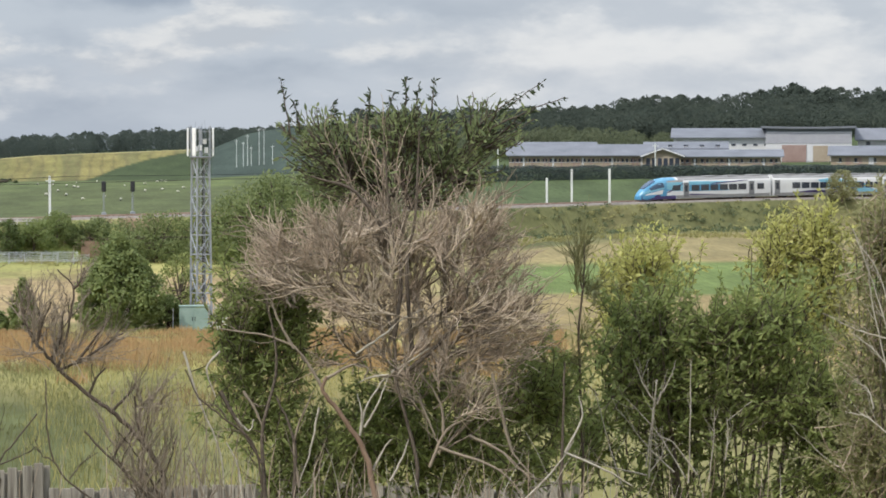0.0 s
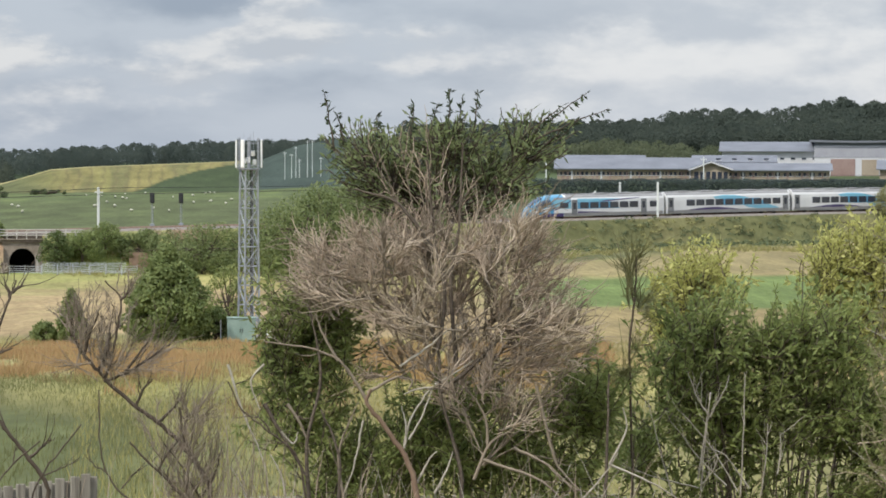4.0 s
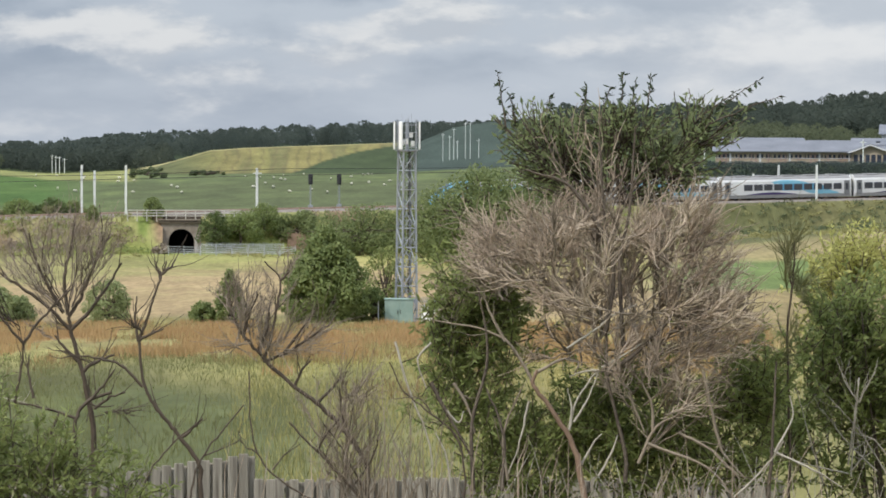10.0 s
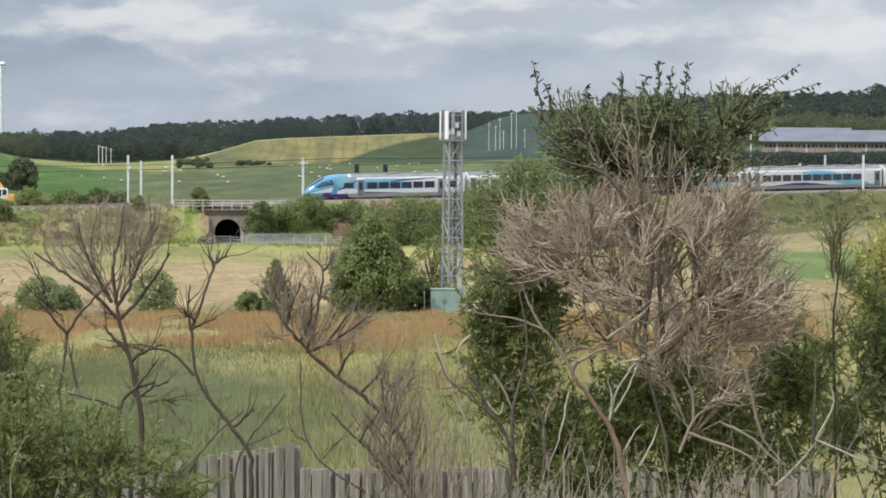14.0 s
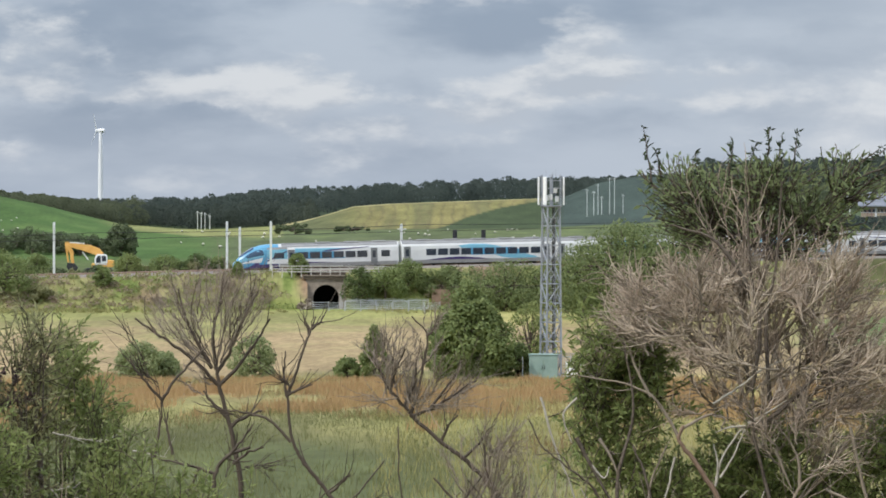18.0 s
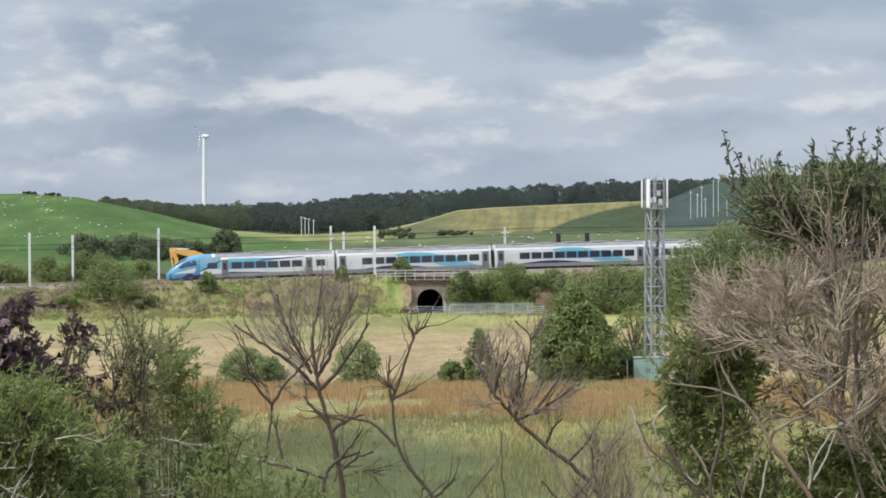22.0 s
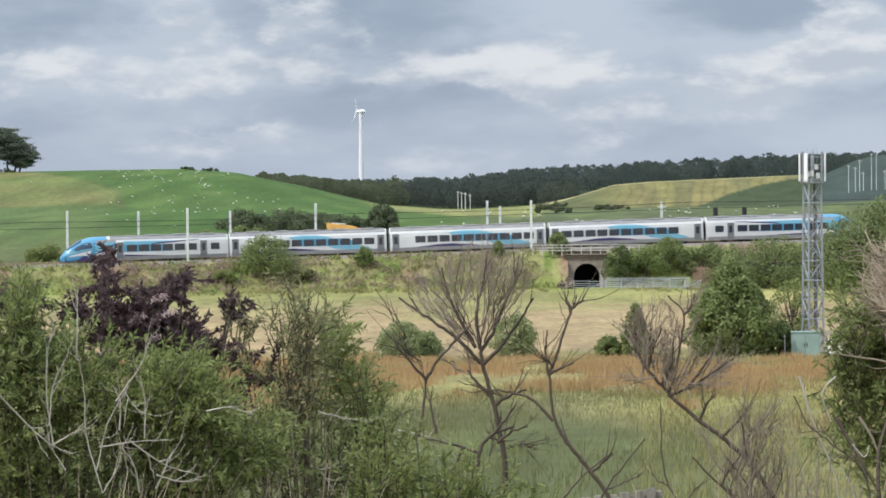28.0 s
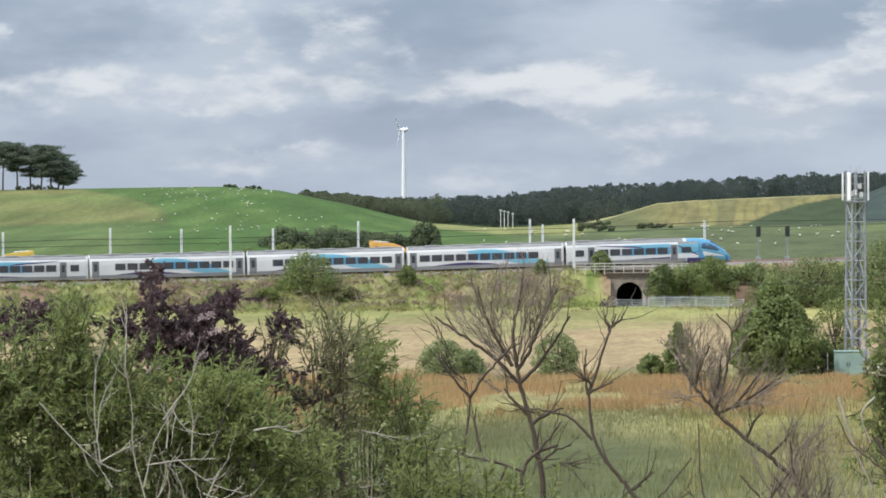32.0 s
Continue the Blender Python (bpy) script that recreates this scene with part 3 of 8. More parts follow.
    for k in (a1, a2):
        l.new(mp.outputs[0], k.inputs["Vector"])
    l.new(a1.outputs["Fac"], mu.inputs[0])
    l.new(a2.outputs["Fac"], mu.inputs[1])
    mr = n.new("ShaderNodeMapRange")
    mr.inputs["From Min"].default_value, mr.inputs["From Max"].default_value = 0.12, 0.40
    mr.inputs["To Min"].default_value, mr.inputs["To Max"].default_value = 0.74, 1.26
    l.new(mu.outputs[0], mr.inputs["Value"])
    sc = n.new("ShaderNodeVectorMath")
    sc.operation = "SCALE"
    l.new(at.outputs["Color"], sc.inputs[0])
    l.new(mr.outputs[0], sc.inputs["Scale"])
    l.new(sc.outputs[0], b.inputs["Base Color"])
    bp = n.new("ShaderNodeBump")
    bp.inputs["Strength"].default_value, bp.inputs["Distance"].default_value = 0.6, 0.3
    l.new(a1.outputs["Fac"], bp.inputs["Height"])
    l.new(bp.outputs[0], b.inputs["Normal"])
    ob.data.materials.append(m)
    tagged(ob, "rolling farmland of meadow, hay fields, railway bank and grazed hills", "ground", kind="structure")


ground()


# ---- railway ----
def along_track(offset, lift, az0, az1, n):
    az = np.linspace(az0, az1, n)
    d = track_d(az) + offset
    a = np.radians(az)
    return np.stack([d * np.sin(a), d * np.cos(a), track_z(az) + lift], -1)


def ribbon(name, offsets_lifts, az0, az1, n, material, parent=None, label=""):
    """A strip along the track through the given offsets and heights."""
    rows = np.stack([along_track(o, h, az0, az1, n) for o, h in offsets_lifts], 1)
    k = len(offsets_lifts)
    i = np.arange(n - 1)[:, None] * k + np.arange(k - 1)[None]
    f = np.stack([i, i + 1, i + k + 1, i + k], -1).reshape(-1, 4)
    return mesh_from(name, rows.reshape(-1, 3), f, material, parent, label=label)


railway = tagged(new("railway"), "double railway track with pale ballast on a grassy embankment", "railway", kind="structure")
ribbon("ballast", [(-4.4, -0.62), (-3.2, -0.22), (4.9, -0.22), (6.2, -0.62)], 16, -20, 220, M_BALLAST, railway)
for o in (-0.72, 0.72, 2.68, 4.12):
    ribbon("rail", [(o - 0.035, -0.2), (o - 0.035, 0.0), (o + 0.035, 0.0), (o + 0.035, -0.2)], 16, -20, 220, M_RAIL, railway)

# the path that the train runs on, by length
_pts = along_track(0, 0, 39, -39, 1600)
_len = np.concatenate([[0], np.cumsum(np.linalg.norm(np.diff(_pts, axis=0), axis=1))])
# seconds, and metres run by the first coupling
RUN_T = [-2, 0, 1.5, 3, 4.5, 7, 10, 12.5, 13.5, 15.5, 17, 19, 21, 23, 25, 27.5, 29, 30, 32, 34]
RUN_S = [364.2, 380.0, 392.0, 404.2, 416.0, 435.2, 458.2, 476.9, 484.0, 497.8, 508.2, 522.2, 535.9, 549.9, 564.1, 582.1, 592.9, 600.4, 615.8, 630.8]
_k = np.hanning(23)
_run = np.convolve(np.interp(np.arange(-20, 341) / 10, RUN_T, RUN_S), _k / _k.sum(), "same")


def on_track(s):
    return Vector([float(np.interp(s, _len, _pts[:, k])) for k in range(3)])


def carriage_rows(offset):
    """Rows for a carriage whose middle runs offset metres ahead of the first coupling."""
    rows = []
    for i in range(65):
        t = i / 2
        s = float(_run[20 + round(10 * t)]) + offset
        p, q = on_track(s - 8.5), on_track(s + 8.5)
        x = (q - p).normalized()
        y = Vector((0, 0, 1)).cross(x).normalized()
        z = x.cross(y)
        m = Matrix((x, y, z)).transposed().to_4x4()
        m.translation = (p + q) / 2 - Vector((0, 0, 0.25))
        rows.append((t, m))
    return rows


# ---- train ----
M_BODY = mat("silver grey coach paint", (0.55, 0.55, 0.55), (0.68, 0.68, 0.67), scale=0.4, fine=5, rough=0.35, spec=0.5)
M_SKIRT = mat("grey skirt paint", (0.27, 0.27, 0.265), (0.37, 0.365, 0.355), scale=0.6, fine=6, rough=0.6)
M_ROOF = mat("dusty roof paint", (0.20, 0.20, 0.205), (0.30, 0.295, 0.29), scale=0.6, fine=6, rough=0.6)
M_CYAN = mat("light blue paint", (0.13, 0.36, 0.49), (0.23, 0.46, 0.57), scale=0.5, fine=4, rough=0.3, spec=0.5)
M_NOSE = mat("sky blue paint", (0.05, 0.22, 0.39), (0.13, 0.34, 0.50), scale=0.5, fine=4, rough=0.3, spec=0.5)
M_PURPLE = mat("deep purple paint", (0.035, 0.025, 0.09), (0.06, 0.04, 0.14), scale=0.5, fine=4, rough=0.3, spec=0.5)
# blue in both glass colours stands for the sky they mirror
M_PANE = mat("tinted train glass", (0.026, 0.033, 0.050), (0.052, 0.060, 0.082), scale=0.6, rough=0.08, spec=0.8)
M_SCREEN = mat("windscreen glass", (0.022, 0.05, 0.10), (0.045, 0.09, 0.15), scale=0.6, rough=0.05, spec=0.9)
M_DOOR = mat("grey door paint", (0.14, 0.145, 0.15), (0.21, 0.215, 0.22), scale=1, rough=0.4)
M_BAND = mat("grey window band", (0.40, 0.41, 0.42), (0.52, 0.525, 0.53), scale=1, rough=0.35)
M_UNDER = mat("underframe grime", (0.030, 0.027, 0.025), (0.075, 0.065, 0.055), scale=2, rough=0.8)
SIDE = [(1.34, 0.42), (1.46, 1.0), (1.47, 2.65), (1.41, 3.28), (1.20, 3.76), (0.78, 4.08), (0.0, 4.18)]


def loft(bm, sections):
    """Sections: x, width factor, bottom and top of the body."""
    rings = []
    for x, w, lo, hi in sections:
        pts = []
        for y, z in SIDE:
            pts.append((y * w, lo + (z - 0.42) / 3.76 * (hi - lo)))
        ring = pts + [(-y, z) for y, z in pts[-2::-1]]
        rings.append([bm.verts.new((x, y, z)) for y, z in ring])
    n = len(rings[0])
    for a, b in zip(rings, rings[1:]):
        for i in range(n):
            bm.faces.new((a[i], a[(i + 1) % n], b[(i + 1) % n], b[i]))
    bm.faces.new(rings[0][::-1])
    bm.faces.new(rings[-1])
    bmesh.ops.recalc_face_normals(bm, faces=bm.faces)
    return bm


def on_both_sides(name, outline, material, parent, depth=0.02, label=""):
    """A flat panel that follows the flank, on either side of the carriage."""
    for s in (1, -1):
        bm = bmesh.new()
        slab(bm, outline, -0.01, depth)
        for _, z in SIDE[1:-1]:
            bmesh.ops.bisect_plane(bm, geom=bm.verts[:] + bm.edges[:] + bm.faces[:], plane_co=(0, 0, z), plane_no=(0, 0, 1))
        for v in bm.verts:
            y = float(np.interp(v.co.z, [p[1] for p in SIDE], [p[0] for p in SIDE]))
            v.co.y = s * (y + v.co.y)
        bmesh.ops.recalc_face_normals(bm, faces=bm.faces)
        part(name, bm, material, parent, label)


def rect(x0, x1, z0, z1):
    return [(x0, z0), (x1, z0), (x1, z1), (x0, z1)]


def bogie(car, x):
    bm = bmesh.new()
    for s in (1, -1):
        box(bm, x - 1.7, x + 1.7, s * 1.05 - 0.08, s * 1.05 + 0.08, 0.42, 0.68, 0.03)
        box(bm, x - 0.4, x + 0.4, s * 1.05 - 0.12, s * 1.05 + 0.12, 0.35, 0.78, 0.03)
    box(bm, x - 0.3, x + 0.3, -1.1, 1.1, 0.4, 0.7)
    b = part("bogie", bm, M_UNDER, car)
    for dx in (-1.3, 1.3):
        for s in (0.75, -0.75):
            bm = bmesh.new()
            rod(bm, (x + dx, s - 0.07, 0.44), (x + dx, s + 0.07, 0.44), 0.43, n=14)
            part("wheel", bm, M_UNDER, b)


def fittings(car, x0, x1, windows, doors):
    on_both_sides("roof_panel", rect(x0 + 0.2, x1 - 0.1, 3.62, 4.14), M_ROOF, car, 0.012, "dusty grey roof panel")
    bm = bmesh.new()
    box(bm, x0 + 0.2, x1 - 0.2, -0.7, 0.7, 4.08, 4.25, 0.05)
    for x in np.arange(x0 + 3, x1 - 3, 4.6):
        box(bm, x - 1.1, x + 1.1, -0.85, 0.85, 4.02, 4.34, 0.08)
    part("roof_equipment", bm, M_ROOF, car)
    bm = bmesh.new()
    box(bm, x0 + 0.1, x1 - 0.1, -1.05, 1.05, 0.6, 0.8)
    for x in np.arange(x0 + 6.6, x1 - 6.2, 2.5):
        box(bm, x - 1.05, x + 1.05, -1.2, 1.2, 0.28, 0.66, 0.04)
    part("underframe", bm, M_UNDER, car)
    lo, hi = min(w[0] for w in windows[-6:]), max(w[1] for w in windows)
    on_both_sides("window_band", rect(lo - 0.12, hi + 0.12, 1.68, 2.82), M_BAND, car, 0.006, "grey window band")
    for a, b in windows:
        on_both_sides("window", rect(a, b, 1.74, 2.78), M_PANE, car, 0.03)
    for x in doors:
        for s in (1, -1):
            bm = bmesh.new()
            box(bm, x - 0.55, x + 0.55, s * 1.475 - 0.02, s * 1.475 + 0.02, 0.75, 3.2, 0.015)
            d = part("door", bm, M_DOOR, car)
            bm = bmesh.new()
            box(bm, x - 0.27, x + 0.27, s * 1.499 - 0.006, s * 1.499 + 0.006, 1.6, 2.75)
            part("door_window", bm, M_PANE, d)


def middle_car(name, style, label):
    car = thing(name, (0, 0, 0), label, "railway carriage", "carriages of the train")
    bm = bmesh.new()
    loft(bm, [(-12.7, 0.97, 0.45, 4.14), (-12.4, 1, 0.42, 4.18), (12.4, 1, 0.42, 4.18), (12.7, 0.97, 0.45, 4.14)])
    part("body", bm, M_BODY, car)
    bm = bmesh.new()
    for i in range(6):
        box(bm, -13.05 + i * 0.062, -13.02 + i * 0.062, -1.0, 1.0, 0.9, 3.4)
    box(bm, -13.0, -12.7, -0.95, 0.95, 1.0, 3.3)
    part("gangway", bm, M_DARK, car)
    wins = [(style * (-10.7 + 1.96 * i) + (0 if style > 0 else -1.62), style * (-10.7 + 1.96 * i) + (1.62 if style > 0 else 0)) for i in range(10)]
    fittings(car, -12.7, 12.7, wins, (-11.75, 11.75))
    on_both_sides("stripe", [(1.0, 1.66), (1.8, 2.84), (-6.2, 2.84), (-8.4, 1.66)], M_NOSE, car, 0.012, "sky blue livery panel")
    on_both_sides("stripe", [(2.6, 2.84), (-4.2, 2.84), (-3.2, 3.14), (-1.4, 3.42), (1.2, 3.48), (3.2, 3.2)], M_CYAN, car, 0.016, "light blue livery panel")
    on_both_sides("stripe", [(-3.0, 1.62), (-8.4, 1.62), (-9.8, 1.3), (-10.4, 1.0), (-6.0, 1.0), (-4.2, 1.2)], M_CYAN, car, 0.014, "light blue livery wave")
    on_both_sides("stripe", [(8.6, 0.99), (-2.2, 0.99), (-0.4, 1.2), (2.6, 1.42), (5.0, 1.36)], M_PURPLE, car, 0.018, "deep purple livery wave")
    on_both_sides("lower_panel", rect(-12.4, 12.4, 0.44, 0.98), M_SKIRT, car, 0.01, "grey lower panel")
    bogie(car, -8.5)
    bogie(car, 8.5)
    return car


NOSE = [(6.6, 1, 0.42, 4.18), (8.6, 1, 0.42, 4.15), (9.6, 0.99, 0.40, 4.02), (10.6, 0.96, 0.36, 3.72), (11.5, 0.91, 0.33, 3.25),
        (12.4, 0.83, 0.3, 2.65), (13.1, 0.72, 0.3, 2.05), (13.7, 0.55, 0.32, 1.4), (14.0, 0.34, 0.42, 1.0)]


def on_nose(name, outline, material, parent, depth=0.02, label=""):
    """A panel that follows the rounded nose, on either side."""
    xs = [s[0] for s in NOSE]
    for s in (1, -1):
        bm = bmesh.new()
        slab(bm, outline, -0.03, depth)
        cuts = [((x, 0, 0), (1, 0, 0)) for x in xs[1:-1]] + [((0, 0, 0.8 + 0.3 * k), (0, 0, 1)) for k in range(10)]
        for co, no in cuts:
            bmesh.ops.bisect_plane(bm, geom=bm.verts[:] + bm.edges[:] + bm.faces[:], plane_co=co, plane_no=no)
        for v in bm.verts:
            w, lo, hi = (float(np.interp(v.co.x, xs, [q[k] for q in NOSE])) for k in (1, 2, 3))
            z = 0.42 + (v.co.z - lo) / (hi - lo) * 3.76
            v.co.y = s * (w * float(np.interp(z, [p[1] for p in SIDE], [p[0] for p in SIDE])) + v.co.y)
        bmesh.ops.recalc_face_normals(bm, faces=bm.faces)
        part(name, bm, material, parent, label)


def end_car(name, label):
    car = thing(name, (0, 0, 0), label, "railway carriage", "carriages of the train")
    bm = bmesh.new()
    loft(bm, [(-13.2, 0.97, 0.45, 4.14), (-12.9, 1, 0.42, 4.18), (6.6, 1, 0.42, 4.18)])
    part("body", bm, M_BODY, car)
    bm = bmesh.new()
    loft(bm, NOSE)
    part("nose", bm, M_NOSE, car, "sky blue streamlined nose")
    bm = bmesh.new()
    loft(bm, [(10.7, 0.66, 3.2, 3.77), (11.5, 0.66, 2.8, 3.31), (12.4, 0.58, 2.2, 2.71), (12.9, 0.44, 1.9, 2.3)])
    part("windscreen", bm, M_SCREEN, car)
    wins = [(-7.95 + 1.95 * i, -7.95 + 1.95 * i + 1.64) for i in range(6)]
    fittings(car, -13.2, 6.2, [(-11.7, -10.3)] + wins, (-9.1, 4.55))
    for o, mt, dp in (([(5.2, 1.0), (8.55, 1.0), (8.55, 1.7), (7.2, 2.0), (5.2, 2.0)], M_BODY, 0.012),
                      ([(5.2, 1.75), (7.4, 1.75), (8.55, 2.2), (8.55, 3.3), (5.2, 3.3)], M_CYAN, 0.015),
                      ([(5.2, 2.95), (5.2, 3.15), (7.4, 2.1), (8.55, 1.55), (8.55, 1.38), (7.2, 1.85)], M_PURPLE, 0.020),
                      ([(5.2, 3.3), (8.5, 3.3), (8.5, 3.6), (5.2, 3.7)], M_ROOF, 0.018),
                      ([(5.75, 1.85), (7.5, 1.85), (7.3, 2.8), (5.75, 2.8)], M_PANE, 0.03),
                      ([(3.95, 1.66), (3.95, 2.84), (-2.6, 2.84), (-4.4, 1.66)], M_NOSE, 0.010),
                      ([(3.95, 2.84), (3.95, 3.4), (-1.6, 3.36), (-6.8, 3.22), (-3.2, 3.0), (-0.8, 2.84)], M_CYAN, 0.014),
                      ([(-0.4, 2.84), (-2.0, 2.90), (-4.6, 3.06), (-8.2, 3.34), (-8.4, 3.44), (-5.6, 3.32), (-1.6, 3.10)], M_PURPLE, 0.018),
                      ([(3.9, 0.99), (-3.0, 0.99), (0.0, 1.12), (3.9, 1.25)], M_PURPLE, 0.016)):
        on_both_sides("stripe", o, mt, car, dp)
    for s in (1, -1):
        bm = bmesh.new()
        for x0, x1, z0, z1, w0, w1 in ((6.7, 10.6, 0.40, 1.2, 1.44, 1.41), (10.6, 13.4, 0.34, 1.0, 1.41, 0.95)):
            v = [bm.verts.new((x, s * (w + 0.02), z)) for x, z, w in ((x0, z0, w0), (x1, z0, w1), (x1, z1, w1), (x0, z1, w0))]
            u = [bm.verts.new((q.co.x, q.co.y - s * 0.2, q.co.z)) for q in v]
            bm.faces.new(v), bm.faces.new(u[::-1])
            for i in range(4):
                bm.faces.new((v[i], u[i], u[(i + 1) % 4], v[(i + 1) % 4]))
        bmesh.ops.recalc_face_normals(bm, faces=bm.faces)
        part("nose_skirt", bm, M_PURPLE, car, "deep purple lower skirt")
        bm = bmesh.new()
        bmesh.ops.create_uvsphere(bm, u_segments=8, v_segments=6, radius=0.16, matrix=Matrix.Translation((13.35, s * 0.72, 1.25)))
        part("headlight", bm, M_WHITE, car)
    on_nose("cab_window", [(9.0, 2.45), (10.6, 2.2), (11.7, 1.95), (12.1, 2.3), (11.1, 2.9), (10.2, 3.25), (9.3, 3.3)], M_SCREEN, car, 0.022, "side of the windscreen, mirrored sky in its colour")
    # cyan highlight and white reflection of the glossy nose, laid on as panels
    on_nose("stripe", [(8.9, 2.3), (10.6, 1.95), (12.0, 1.6), (13.2, 1.25), (13.4, 1.4), (12.3, 1.95), (10.6, 2.15), (9.0, 2.45)], M_CYAN, car, 0.018)
    on_nose("stripe", [(9.5, 1.25), (11.6, 1.2), (12.9, 1.05), (12.6, 1.3), (10.8, 1.72), (9.2, 2.05)], M_BODY, car, 0.016)
    on_both_sides("lower_panel", rect(-12.9, 6.5, 0.44, 0.98), M_SKIRT, car, 0.01, "grey lower panel")
    bogie(car, -8.5)
    bogie(car, 8.0)
    return car


CARS = [end_car("driving_carriage", "blue-nosed leading carriage of a silver express train"),
        middle_car("carriage", 1, "silver carriage with light blue waves and dark windows"),
        middle_car("carriage", 1, "silver carriage with light blue waves and dark windows"),
        middle_car("carriage", -1, "silver carriage with light blue waves and dark windows"),
        end_car("driving_carriage", "blue-nosed trailing carriage of a silver express train")]
CAR_AT = [13.3, -13.0, -39.0, -65.0, -91.3]

# ---- overhead line poles ----


def line_pole(az, off, top_el, arm=0):
    d = float(track_d(az)) + off
    zb = land_at(az, d) - 0.1
    top = 16 + d * math.tan(radians(top_el))
    p = place(az, d, zb)
    t = thing("overhead_line_mast", p, "pale galvanised overhead line mast beside the track", "mast", "overhead line masts", -az)
    h = top - zb
    bm = bmesh.new()
    box(bm, -0.19, 0.19, -0.13, 0.13, 0, h, 0.02)
    part("post", bm, M_POLE, t)
    bm = bmesh.new()
    box(bm, -0.4, 0.4, -0.4, 0.4, -0.3, 0.35, 0.05)
    part("footing", bm, M_STONE, t)
    if arm:
        bm = bmesh.new()
        rod(bm, (0, 0, h - 1.3), (0, arm * 3.0, h - 0.7), 0.05)
        rod(bm, (0, 0, h - 2.6), (0, arm * 3.0, h - 2.2), 0.045)
        rod(bm, (0, arm * 2.6, h - 2.3), (0, arm * 2.6, h - 0.75), 0.03)
        part("cantilever", bm, M_STEEL, t)
    return t


for az, off, el_top, arm in ((-13.9, 7.5, -0.73, -1), (-12.16, 9, -0.67, 0), (-11.0, 7.5, -0.69, -1), (-10.2, -4.2, -0.64, 1), (-9.5, 9, -0.69, 0),
                             (-8.1, 7.5, -0.58, -1), (-5.28, 7.5, -0.56, -1), (-5.07, 10, -0.65, 0), (-4.56, -4.2, -0.56, 1), (-2.42, 7.5, -0.6, -1),
                             (6.13, 7.5, -0.51, -1), (6.75, -4.2, -0.5, 1), (5.72, 9, -0.65, 0)):
    line_pole(az, off, el_top, arm)
wires = tagged(new("overhead_wires"), "thin overhead line wires strung above the track", "wires")
for o, h in ((-0.2, 5.4), (-0.2, 6.5), (3.4, 5.4), (3.4, 6.5)):
    p = along_track(o, h, 14, -18, 90)
    p[:, 2] -= 0.35 * np.abs(np.sin(np.linspace(0, 12, 90) * np.pi / 2)) * (h > 6)
    v, f = chain(np.concatenate([p[:-1], p[1:], np.full((89, 2), 0.026)], 1), 3)
    mesh_from("wire", v, f, M_DARK, wires)

# ---- phone mast ----
MAST_D = 320.0


